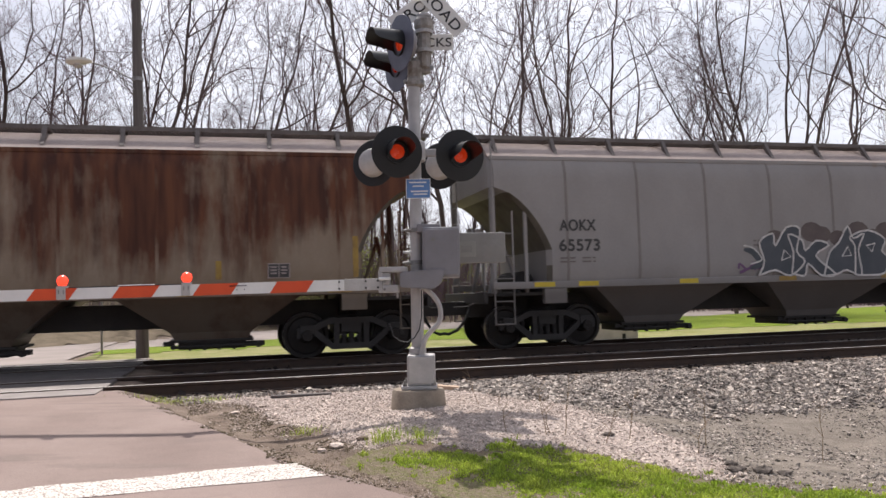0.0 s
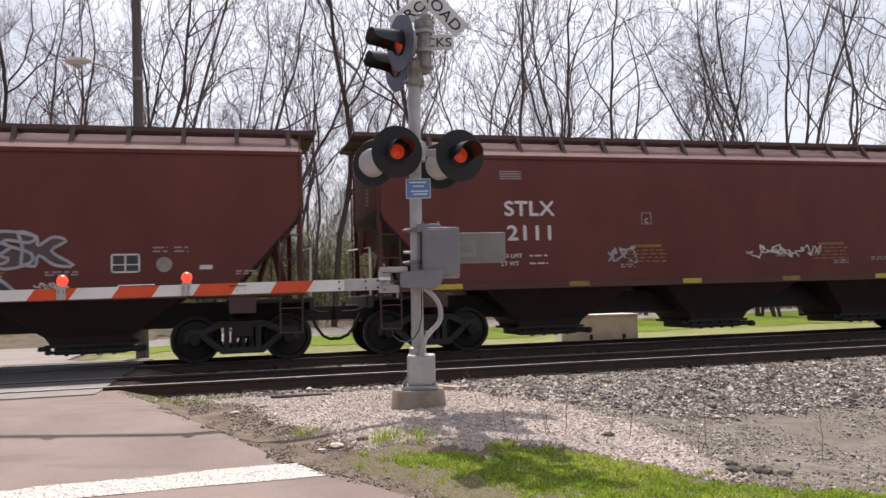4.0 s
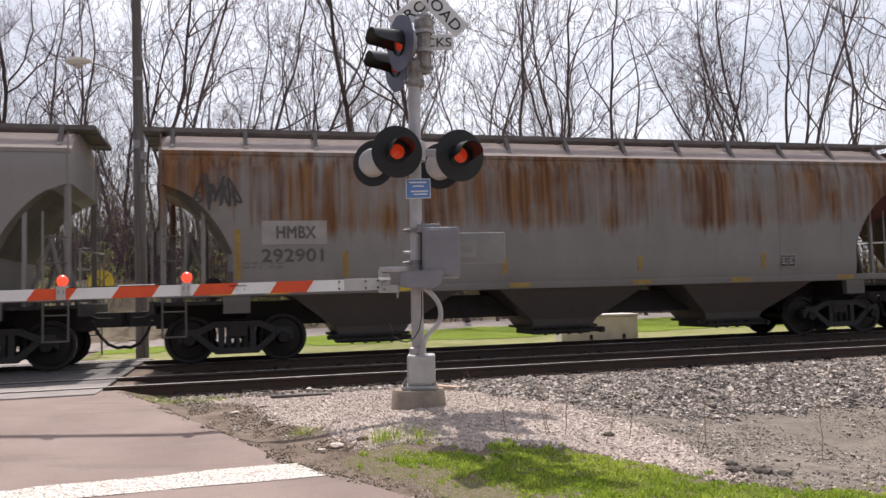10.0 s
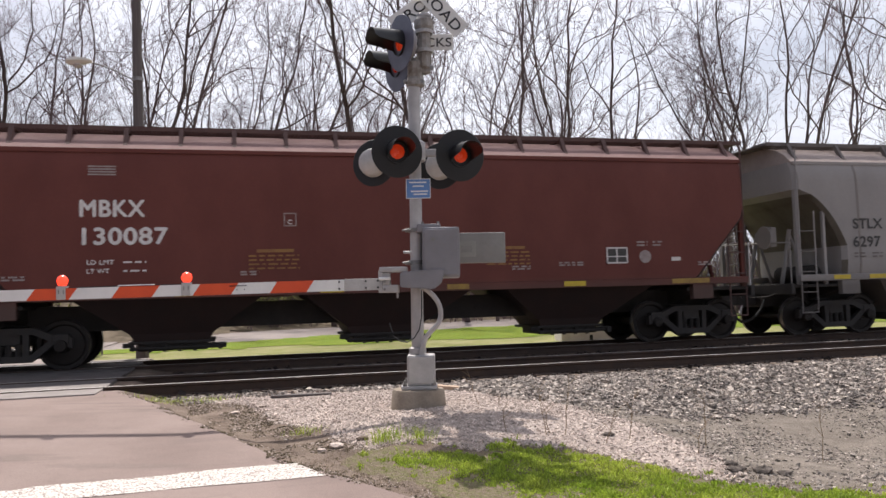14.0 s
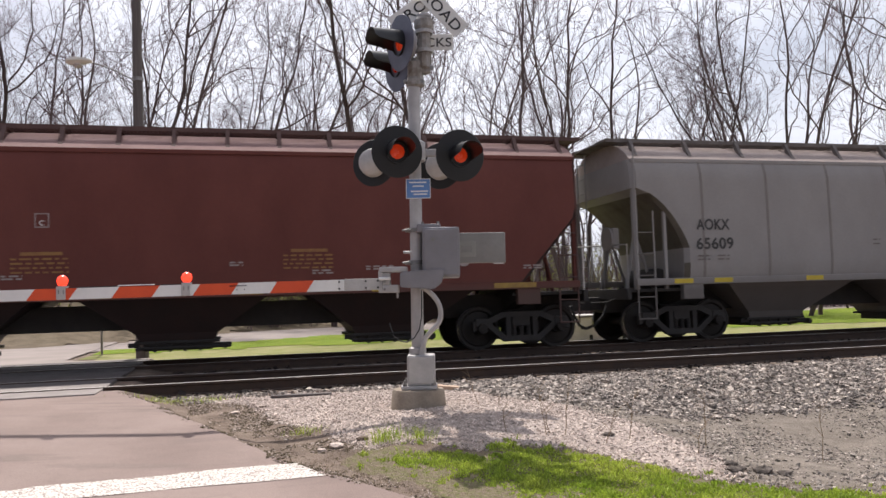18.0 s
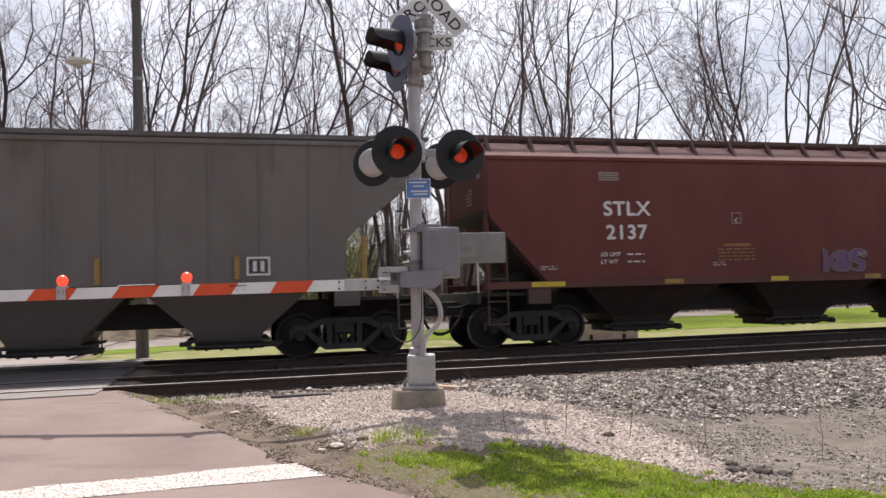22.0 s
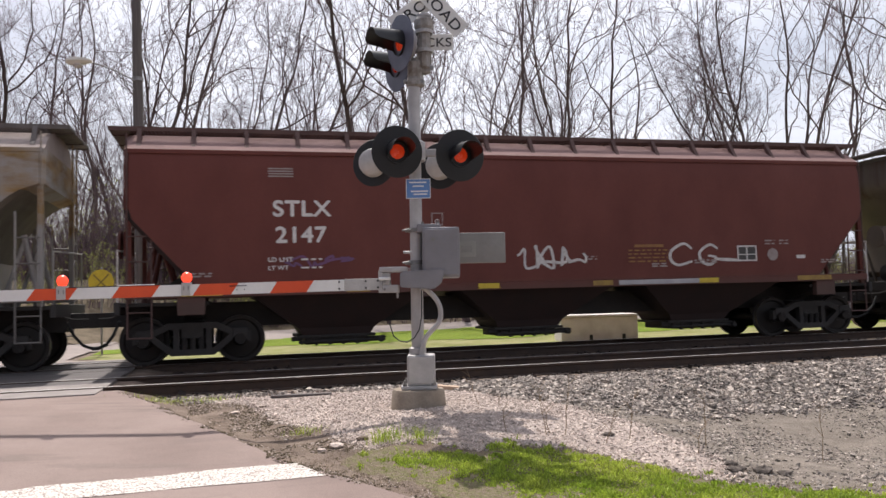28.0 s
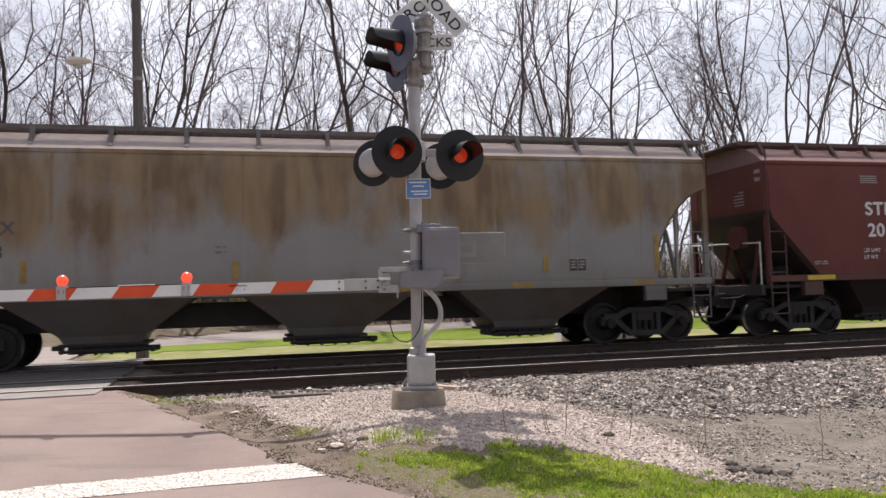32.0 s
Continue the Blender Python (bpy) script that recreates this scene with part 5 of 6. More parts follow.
# young growth under the tall trees, thickest on the bank
for i in range(40):
    t = -0.64 + 0.58 * (i + rng.random()) / 30 if i < 30 else -0.06 + 0.70 * (i - 30 + rng.random()) / 10
    plant(t, rng.uniform(49, 66), rng.choice((6, 7, 7)), rng.uniform(0.6, 1.05) * (0.75 if t > 0.0 else 1.0))


def thicket(seed, width, height, count, mat_leaf, leaves):
    """Upright thin stems with twigs; buds as small tilted quads."""
    r = random.Random(seed)
    stems, verts, faces = [], [], []
    for i in range(count):
        p = Vector((r.uniform(-width, width), r.uniform(-width * 0.5, width * 0.5), -0.05))
        d = Vector((r.uniform(-0.3, 0.3), r.uniform(-0.3, 0.3), 1)).normalized()
        h = height * r.uniform(0.5, 1.0)
        pts = [(p.copy(), 0.018)]
        for s in range(4):
            d = (d + Vector((r.uniform(-0.2, 0.2), r.uniform(-0.2, 0.2), 0.05))).normalized()
            p = p + d * h / 4
            pts.append((p.copy(), 0.018 * (1 - (s + 1) / 5)))
            for t in range(2):
                e = (d + Vector((r.uniform(-0.9, 0.9), r.uniform(-0.9, 0.9), 0.2))).normalized()
                tip = p + e * h * r.uniform(0.12, 0.3)
                stems.append([(p.copy(), 0.008), (tip, 0.004)])
                for b in range(leaves):
                    c = p.lerp(tip, r.random()) + Vector((r.uniform(-0.08, 0.08), r.uniform(-0.08, 0.08), r.uniform(-0.08, 0.08)))
                    u, w = Vector((r.uniform(-1, 1), r.uniform(-1, 1), r.uniform(-1, 1))) * 0.035, Vector((r.uniform(-1, 1), r.uniform(-1, 1), r.uniform(-1, 1))) * 0.035
                    k = len(verts)
                    verts += [tuple(c - u), tuple(c + w), tuple(c + u), tuple(c - w)]
                    faces.append((k, k + 1, k + 2, k + 3))
        stems.append(pts)
    wood = quad_tubes(stems, 3)
    leaf = bpy.data.meshes.new("leaves")
    leaf.from_pydata(verts, [], faces)
    return wood, leaf


shrubs = []
for seed, w, h, n, leaves in ((1, 1.6, 2.6, 26, 8), (2, 2.0, 3.2, 52, 1), (3, 1.4, 1.9, 24, 10)):
    wood, leaf = thicket(seed, w, h, n, BUD, leaves)
    s = thing("shrub", pose(0, 0, 0), "thin bare shrub with pale green spring buds" if leaves > 4 else "brown tangled bare shrub at the wood's edge", "shrub", "shrubs at the wood's edge")
    part("wood", wood, TWIG, s)
    part("foliage", leaf, BUD, s, "pale green opening leaves")
    shrubs.append(s)
first = set()
for i in range(230):
    x, y, k = (-34 + 92 * (i + rng.random()) / 60, rng.uniform(44.5, 56), rng.choice((0, 1, 1, 1, 2, 1))) if i < 60 else (-32 + 36 * (i - 60 + rng.random()) / 80, rng.uniform(45, 60), 1) if i < 140 else (3 + 50 * (i - 140 + rng.random()) / 90, rng.uniform(45, 60), rng.choice((1, 1, 1, 0)))
    if 2 < x < 9 and rng.random() < 0.6:
        k = 0
    s = shrubs[k] if k not in first else copy_thing(shrubs[k], Matrix())
    first.add(k)
    s.matrix_basis = pose(x, y, ground_z(x, y) + 0.05, 0, 0, rng.uniform(0, 360)) @ Matrix.Scale(rng.uniform(0.7, 1.4) if i < 60 else rng.uniform(0.9, 1.8), 4)

for x, y, k, size in ((0.4, 44.0, 0, 1.3), (1.3, 43.6, 2, 1.5), (2.2, 44.2, 0, 1.2), (3.2, 43.8, 2, 1.3), (-2.0, 42.6, 2, 1.1), (-5.5, 40.5, 0, 1.0), (-8.0, 38.6, 2, 1.0)):
    copy_thing(shrubs[k], Matrix()).matrix_basis = pose(x, y, ground_z(x, y) + 0.05, 0, 0, 50 * x) @ Matrix.Scale(size, 4)

# utility pole with a street lamp
pole = thing("utility_pole", pose(-2.18, 22.10, -0.25, 0, -0.6, 0), "weathered wooden utility pole with a street lamp", "utility pole")
part("pole", rod(B(), (0, 0, -0.3), (0, 0, 11.5), 0.165, 0.105, seg=14), POLE_WOOD, pole, smooth=True)
part("lamp_arm", pipe(B(), [(0.0, -0.08, 7.26), (-0.15, -0.12, 7.33), (-0.50, -0.2, 7.50), (-0.85, -0.27, 7.62), (-1.12, -0.32, 7.68)], 0.020, 8), HARDWARE, pole)
part("arm_brace", pipe(B(), [(0.0, -0.09, 6.98), (-0.25, -0.14, 7.20), (-0.55, -0.21, 7.50)], 0.013, 6), HARDWARE, pole)
rings = []
for x, w, z0, z1 in ((-1.05, 0.04, 7.66, 7.71), (-1.14, 0.08, 7.64, 7.75), (-1.30, 0.13, 7.60, 7.77), (-1.48, 0.15, 7.58, 7.77), (-1.62, 0.11, 7.60, 7.74), (-1.68, 0.05, 7.64, 7.70)):
    rings.append([(x, -0.35 - w, (z0 + z1) / 2), (x, -0.35 - w * 0.6, z1), (x, -0.35 + w * 0.6, z1), (x, -0.35 + w, (z0 + z1) / 2), (x, -0.35 + w * 0.6, z0), (x, -0.35 - w * 0.6, z0)])
part("lamp_head", loft(B(), rings), LAMP_SHELL, pole, "cream cobra-head lamp housing", smooth=True)
part("lamp_glass", lathe(B(), [(0.0, 7.50), (0.08, 7.52), (0.12, 7.575), (0.11, 7.60), (0.0, 7.60)], 16, Matrix.Translation((-1.40, -0.35, 0))), GALV, pole, smooth=True)
part("pole_band", lathe(B(), [(0.125, 7.30), (0.15, 7.30), (0.15, 7.40), (0.125, 7.40)], 14), HARDWARE, pole)
for z, s in ((5.2, 1), (5.5, -1), (4.6, 1)):
    part("cable_bracket", box(B(), 0.08 * s - 0.03, 0.08 * s + 0.12, -0.14, -0.06, z, z + 0.22, 0.01), HARDWARE, pole)

# round yellow warning sign
sign = thing("warning_sign", pose(-3.69, 25.78, -0.25, 0, 0, -14), "round yellow railway warning sign on a thin post", "road sign")
part("post", box(B(), -0.03, 0.03, 0.0, 0.04, -0.2, 2.6, 0.006), HARDWARE, sign)
part("disc", lathe(B(), [(0.0, -0.004), (0.38, -0.004), (0.38, 0.004), (0.0, 0.004)], 36, Matrix.Translation((0, -0.012, 2.15)) @ Matrix.Rotation(radians(90), 4, "X")), YELLOW, sign, "yellow sign disc", smooth=True)
for a in (45, -45):
    bar = part("cross_bar", box(B(), -0.33, 0.33, -0.021, -0.018, -0.022, 0.022), SIGN_SHADE, sign)
    bar.matrix_basis = Matrix.Translation((0, 0.0, 2.15)) @ Matrix.Rotation(radians(a), 4, "Y")

# concrete utility box beyond the track
vault = thing("concrete_box", pose(10.72, 22.1, -0.62, 0, 0, -12), "low pale concrete box with dark hand holes", "concrete box")
part("body", box(B(), -1.30, 0.98, -0.55, 0.55, 0.0, 1.06, 0.03), BLOCK, vault)
part("lid", box(B(), -1.33, 1.01, -0.58, 0.58, 1.06, 1.13, 0.015), BLOCK, vault)
for x in (-0.42, 0.55):
    part("hand_hole", box(B(), x - 0.05, x + 0.05, -0.556, -0.54, 0.30, 0.55, 0.002), INK, vault)


# ---- gravel, ballast, grass ----
def mound_edge(x, y):
    """Over 0 on the pale crushed stone round the signal."""
    n = 0.16 * noise.noise((x * 1.7, y * 1.7, 11)) + 0.10 * noise.noise((x * 6, y * 6, 11))
    left = x - float(np.interp(y, (7.3, 8.2, 9.4, 10.4, 11.3, 11.8), (1.25, 0.95, 0.55, 0.42, -0.05, -0.55)))
    right = float(np.interp(y, (5.8, 6.6, 7.1, 8.0, 8.8, 10.7, 11.8), (3.95, 4.22, 4.22, 4.10, 3.82, 3.3, 3.0))) - x
    return min(left, right, y - grass_top(x) - 0.04, 11.75 - y) + n


def grass_top(x):
    """Far edge of the grass beside the road."""
    return float(np.interp(x, (0.4, 0.7, 0.92, 1.16, 1.5, 1.8, 2.15, 2.5, 2.95, 3.3, 3.52, 3.8, 4.2, 4.85, 6.0), (6.95, 7.0, 7.17, 7.38, 7.44, 7.36, 7.02, 7.12, 6.86, 6.47, 5.97, 5.62, 5.44, 5.2, 4.85)))


def grass_low(x):
    """Where the green gives way to thatch and soil, towards the road."""
    return float(np.interp(x, (0.7, 0.95, 1.27, 1.7, 1.96, 2.06, 2.4, 3.0), (6.95, 6.74, 6.42, 6.22, 5.92, 5.70, 5.45, 4.6)))


def grass_edge(x, y):
    """Over 0 where grass grows beside the road."""
    n = 0.16 * noise.noise((x * 1.4, y * 1.4, 21)) + 0.16 * noise.noise((x * 4, y * 4, 21))
    return min((x - road_edge(y) - 0.25) * 0.8, grass_top(x) - y, y - 1.5) + n


patch("gravel_mound", "pale crushed limestone mound round the signal base", "gravel", GRAVEL, lambda x, y: mound_edge(x, y) > -0.25, 0.0, ((-2.2, 5.2, 0.08),), ((5.0, 12.0, 0.08),),
      lambda x, y: ground_z(x, y) + max(-0.03, min(0.006, mound_edge(x, y) * 0.12)))
patch("grass_turf", "thin turf of brown thatch and green shoots", "grass", THATCH, lambda x, y: grass_edge(x, y) > -0.15, 0.0, ((-2, 12, 0.08),), ((2.0, 8.4, 0.08),),
      lambda x, y: ground_z(x, y) + max(-0.03, min(0.010, (grass_edge(x, y) - 0.08) * 0.12)))
patch("stony_ditch", "fine grey gravel in the ditch below the ballast", "gravel", DITCH, lambda x, y: x > 3.2 and mound_edge(x, y) < 0.05 and grass_edge(x, y) < 0.2 and y < 11.0, 0.004, ((3.0, 24, 0.15),), ((2.0, 11.2, 0.15),))


def scatter(name, label, category, mat, count, place, size, flat=0.6, seed=1, parent=None):
    """Angular stones as one mesh of kind stuff; place(rng) gives x, y, z or None."""
    r = random.Random(seed)
    shapes = []
    for k in range(10):
        shapes.append([Vector((sx * r.uniform(0.55, 1.0), sy * r.uniform(0.55, 1.0), sz * r.uniform(0.5, 1.0))) for sx, sy, sz in
                       ((-1, -1, -1), (1, -1, -1), (1, 1, -1), (-1, 1, -1), (-1, -1, 1), (1, -1, 1), (1, 1, 1), (-1, 1, 1))])
    quads = ((0, 3, 2, 1), (4, 5, 6, 7), (0, 1, 5, 4), (1, 2, 6, 5), (2, 3, 7, 6), (3, 0, 4, 7))
    verts, faces = [], []
    made = tries = 0
    while made < count and tries < count * 6:
        tries += 1
        p = place(r)
        if p is None:
            continue
        made += 1
        s = r.uniform(size[0], size[1]) * (1.5 if r.random() < 0.06 else 1.0) * 0.5
        m = Euler((r.uniform(-0.6, 0.6), r.uniform(-0.6, 0.6), r.uniform(0, 6.28))).to_matrix()
        base = len(verts)
        for v in shapes[r.randrange(10)]:
            q = m @ Vector((v.x * s * r.uniform(0.9, 1.2), v.y * s, v.z * s * flat))
            verts.append((p[0] + q.x, p[1] + q.y, p[2] + q.z + s * flat * 0.35))
        faces += [tuple(base + i for i in f) for f in quads]
    me = bpy.data.meshes.new(name)
    me.from_pydata(verts, [], faces)
    return tagged(part(name, me, mat, parent), label, category, kind="stuff")


def toe(x):
    """Near edge of the coarse ballast."""
    return float(np.interp(x, (2.0, 2.8, 3.4, 3.8, 4.4, 4.7, 5.2, 6.3, 9.0, 20.0), (11.3, 10.7, 9.9, 9.4, 8.9, 8.6, 8.5, 9.0, 9.15, 9.15)))


def on_shoulder(r):
    x, y = r.uniform(-1.0, 1.5) if r.random() < 0.07 else 1.5 + 18.5 * r.random() ** 1.3, r.uniform(8.4, 12.1)
    if mound_edge(x, y) > 0.05 or y < (toe(x) if x > 2 else 11.45) + 0.5 * noise.noise((x * 1.5, y * 1.5, 61)) + 0.2 * r.random():
        return None
    # bare tie ends
    if y > 11.90 and x > 3 and abs((x / 0.53 + 0.5) % 1.0 - 0.5) < 0.26:
        return None
    return x, y, max(bed_z(x, y) if y > 9.0 else -9, ground_z(x, y))


def on_ditch(r):
    x, y = 3.4 + 11 * r.random() ** 1.2, r.uniform(4.3, 9.8)
    if mound_edge(x, y) > 0.1 or grass_edge(x, y) > 0.1 or noise.noise((x * 1.1, y * 2.0, 71)) + 0.5 * noise.noise((x * 4, y * 4, 72)) + r.uniform(-0.5, 0.3) < -0.15:
        return None
    return x, y, max(bed_z(x, y) if y > 9.0 else -9, ground_z(x, y) + 0.004)


def on_tracks(r):
    x, y = -1.7 + 26 * r.random() ** 1.2, r.uniform(12.1, 20.0)
    return x, y, bed_z(x, y)


def on_mound(r):
    x, y = r.uniform(-1.2, 5), r.uniform(5.4, 11.8)
    if mound_edge(x, y) < -0.12 + 0.1 * r.random() or r.random() < 0.3 * smooth_step(1.4, -0.3, x):
        return None
    return x, y, ground_z(x, y)


def on_verge(r):
    y = r.uniform(4.5, 11.9)
    x = road_edge(y) + r.uniform(-0.12, 1.25)
    if grass_edge(x, y) > 0.5 or mound_edge(x, y) > 0.2 or noise.noise((x * 2.4, y * 2.4, 51)) + 0.5 * noise.noise((x * 7, y * 7, 52)) < -0.12 - (0.0 if x > road_edge(y) else -0.25):
        return None
    return x, y, ground_z(x, y) + (0.03 if x < road_edge(y) else 0)


scatter("ballast_stones", "angular grey brown ballast stones on the shoulder", "ballast", BALLAST, 36000, on_shoulder, (0.026, 0.056), 0.75, 1)
scatter("ballast_stones", "dark ballast stones between the ties", "ballast", DARK_BALLAST, 5000, on_tracks, (0.05, 0.09), 0.7, 2)
scatter("ditch_stones", "small grey stones in the ditch", "gravel", BALLAST, 16000, on_ditch, (0.010, 0.030), 0.5, 3)
scatter("limestone_chips", "pale pinkish limestone chips on the mound", "gravel", PEBBLE, 42000, on_mound, (0.010, 0.030), 0.55, 4)
scatter("verge_grit", "loose brown grit along the road edge", "gravel", LITTER, 7000, on_verge, (0.006, 0.026), 0.4, 5)
scatter("verge_chips", "pale stone chips strewn over the brown road verge", "gravel", PEBBLE, 5000, on_verge, (0.005, 0.018), 0.5, 6)
for x, y, s, mat in ((3.85, 6.3, 0.09, BALLAST), (4.15, 6.15, 0.10, BED), (0.95, 7.60, 0.11, PEBBLE), (0.80, 7.55, 0.06, PEBBLE), (3.55, 7.25, 0.10, BED), (1.22, 7.72, 0.10, SOIL), (4.05, 5.95, 0.11, BED), (4.28, 5.88, 0.13, BED), (4.16, 6.02, 0.08, BED), (4.42, 5.80, 0.09, BED), (0.40, 10.6, 0.07, SOIL), (0.05, 10.3, 0.08, PEBBLE)):
    bm = B()
    bmesh.ops.create_icosphere(bm, subdivisions=2, radius=s * 0.5)
    for v in bm.verts:
        v.co *= 1 + 0.6 * noise.noise(v.co * 4 / s + Vector((x, y, 0)) * 3)
        v.co.x *= 1.3
        v.co.z *= 0.5
    ob = part("rock", bm, mat)
    ob.location = (x, y, ground_z(x, y) + s * 0.15)
    tagged(ob, "weathered loose rock half sunk in gravel", "rock", "loose rocks")


def blades(name, label, mat, count, place, tall, wide, seed, cat="grass"):
    r = random.Random(seed)
    verts, faces = [], []
    made = tries = 0
    while made < count and tries < count * 8:
        tries += 1
        p = place(r)
        if p is None:
            continue
        made += 1
        x, y, z, k = p
        h, a, w = r.uniform(*tall) * k, r.uniform(0, 6.28), r.uniform(*wide)
        bx, by = r.uniform(-0.7, 0.7) * h, r.uniform(-0.7, 0.7) * h
        c, s = math.cos(a) * w, math.sin(a) * w
        i = len(verts)
        verts += [(x - c, y - s, z), (x + c, y + s, z), (x + c * 0.7 + bx * 0.4, y + s * 0.7 + by * 0.4, z + h * 0.6), (x - c * 0.7 + bx * 0.4, y - s * 0.7 + by * 0.4, z + h * 0.6), (x + bx, y + by, z + h)]
        faces += [(i, i + 1, i + 2, i + 3), (i + 3, i + 2, i + 4)]
    me = bpy.data.meshes.new(name)
    me.from_pydata(verts, [], faces)
    return tagged(part(name, me, mat), label, cat, kind="stuff")


def in_grass(r):
    x, y = r.uniform(0.6, 8.5), r.uniform(3.6, 8.2)
    g = min(grass_edge(x, y), y - grass_low(x) + 0.15) + 0.45 * noise.noise((x * 4.0, y * 4.0, 31)) + 0.40 * noise.noise((x * 11, y * 11, 32)) - 0.35 * smooth_step(2.2, 0.9, x)
    if g < 0.06 + 0.30 * r.random():
        return None
    return x, y, ground_z(x, y) + 0.005, 0.55 + 1.0 * max(0, noise.noise((x * 5, y * 5, 41)) + 0.3)


blades("grass", "short bright green spring grass blades", BLADE, 36000, in_grass, (0.012, 0.042), (0.004, 0.010), 7)


def in_thatch(r):
    x, y = r.uniform(0.4, 8.5), r.uniform(3.4, 8.2)
    if not -0.15 < grass_edge(x, y) + 0.2 * r.random() < 1.2:
        return None
    return x, y, ground_z(x, y) + 0.004, 0.6


blades("dry_grass", "pale dry grass stalks lying between green shoots", STRAW, 24000, in_thatch, (0.008, 0.026), (0.002, 0.004), 8)


def in_tufts(r):
    cx, cy, s = ((1.48, 7.62, 0.16), (1.72, 7.50, 0.14), (-0.75, 11.55, 0.5), (-0.30, 11.55, 0.30), (0.75, 8.35, 0.22), (-0.95, 11.65, 0.3), (1.35, 7.55, 0.14))[r.randrange(7)]
    x, y = r.gauss(cx, s * 0.5), r.gauss(cy, s * 0.35)
    return x, y, max(ground_z(x, y), bed_z(x, y) if y > 11 else -9), 1.5 if cy < 8 else 0.9


blades("grass_tuft", "small green tufts at the edge of the gravel", BLADE, 520, in_tufts, (0.04, 0.11), (0.002, 0.004), 9)

# tan block of wood and a dark strip of rubber lying on the gravel
block = part("wood_block", box(B(), -0.17, 0.17, -0.05, 0.05, 0.0, 0.07, 0.012), TAN_WOOD)
block.matrix_basis = pose(2.98, 11.15, ground_z(2.98, 11.15) - 0.005, 4, 5, -22)
tagged(block, "short tan block of wood on the gravel", "wood block")
strip = part("rubber_strip", box(B(), -0.42, 0.42, -0.05, 0.05, 0.0, 0.035, 0.008), RUBBER_AND_SHADE)
strip.matrix_basis = pose(0.95, 11.42, max(ground_z(0.95, 11.42), bed_z(0.95, 11.42)) + 0.005, 0, 1, 3)
tagged(strip, "dark rubber strip lying on the gravel", "rubber strip")

# dry weed stalks standing on the mound and along the ditch
for i, (x, y, h, tilt) in enumerate(((2.95, 7.35, 0.55, -0.18), (3.02, 7.4, 0.50, -0.30), (3.12, 7.3, 0.62, 0.10), (2.6, 7.5, 0.35, -0.2), (3.7, 7.1, 0.48, 0.15), (4.4, 6.9, 0.55, 0.02), (5.3, 6.4, 0.6, 0.03), (5.9, 6.1, 0.5, 0.05),
                                     (2.8, 9.0, 0.42, -0.4), (4.05, 6.5, 0.35, 0.3), (6.6, 6.0, 0.55, -0.05), (3.4, 7.0, 0.3, 0.4))):
    r = random.Random(i)
    pts = [(Vector((0, 0, -0.03)), 0.0045)]
    for k in range(1, 6):
        pts.append((Vector((tilt * h * k / 5 + r.uniform(-0.015, 0.015), r.uniform(-0.02, 0.02), h * k / 5)), 0.0045 * (1 - k / 7)))
    side = [[pts[k], (pts[k][0] + Vector((r.uniform(-0.12, 0.12), r.uniform(-0.05, 0.05), 0.09)), 0.002)] for k in (2, 3, 3, 4, 4)]
    ob = part("weed_stalk", quad_tubes([pts] + side, 4), DRY)
    ob.location = (x, y, ground_z(x, y))
    tagged(ob, "thin dry brown weed stalk standing in gravel", "weed", "dry weed stalks")


# ---- stencils, plates and graffiti on the cars ----
CHALK = material("white_chalk_paint", (0.66, 0.63, 0.60), (0.45, 0.42, 0.40), rough=0.7, scale=9)
SPRAY_DARK = material("slate_spray_paint", (0.032, 0.030, 0.037), (0.056, 0.052, 0.062), rough=0.6, scale=2.5)
SPRAY_CLOUD = material("black_spray_cloud", (0.045, 0.022, 0.020), (0.03, 0.018, 0.018), rough=0.7, scale=2)
SPRAY_SILVER = material("silver_spray_paint", (0.42, 0.41, 0.42), (0.31, 0.30, 0.32), rough=0.5, metal=0.2, scale=3)
SPRAY_TEAL = material("teal_spray_paint", (0.045, 0.054, 0.064), (0.082, 0.088, 0.102), rough=0.6, scale=1.6)
SPRAY_VIOLET = material("violet_spray_paint", (0.17, 0.07, 0.16), (0.12, 0.07, 0.15), rough=0.6, scale=4)
SPRAY_SHADE = material("brown_spray_shade", (0.10, 0.075, 0.07), (0.14, 0.11, 0.10), rough=0.7, scale=3)
SPRAY_SOOT = material("soot_spray_paint", (0.085, 0.06, 0.058), (0.12, 0.085, 0.08), rough=0.7, scale=3)
SPRAY_FADED = material("faded_brown_spray_paint", (0.15, 0.125, 0.115), (0.20, 0.17, 0.155), rough=0.7, scale=4)
OLIVE_MARK = material("faded_yellow_stencil", (0.30, 0.16, 0.045), (0.22, 0.10, 0.045), rough=0.7, scale=6)
RUSTY_PLATE = material("white_label_board", (0.36, 0.33, 0.295), (0.29, 0.265, 0.235), rough=0.7, scale=5)


def side_at(kind, z):
    return -(side_y(kind, z) + 0.006)


def plate(car, kind, x0, x1, z0, z1, mat, name="stencil", label="", lift=0.0, thick=0.004):
    y = side_at(kind, (z0 + z1) / 2) - lift
    return part(name, box(B(), x0, x1, y - thick, y, z0, z1), mat, car, label)


def stencil(car, kind, text, x, z, height, mat, width=None, label=""):
    y = min(side_at(kind, z), side_at(kind, z + height))
    return words(text, height, Matrix.Translation((x, y - 0.004, z)) @ Matrix.Rotation(radians(90), 4, "X"), "lettering", mat, car, label, width)


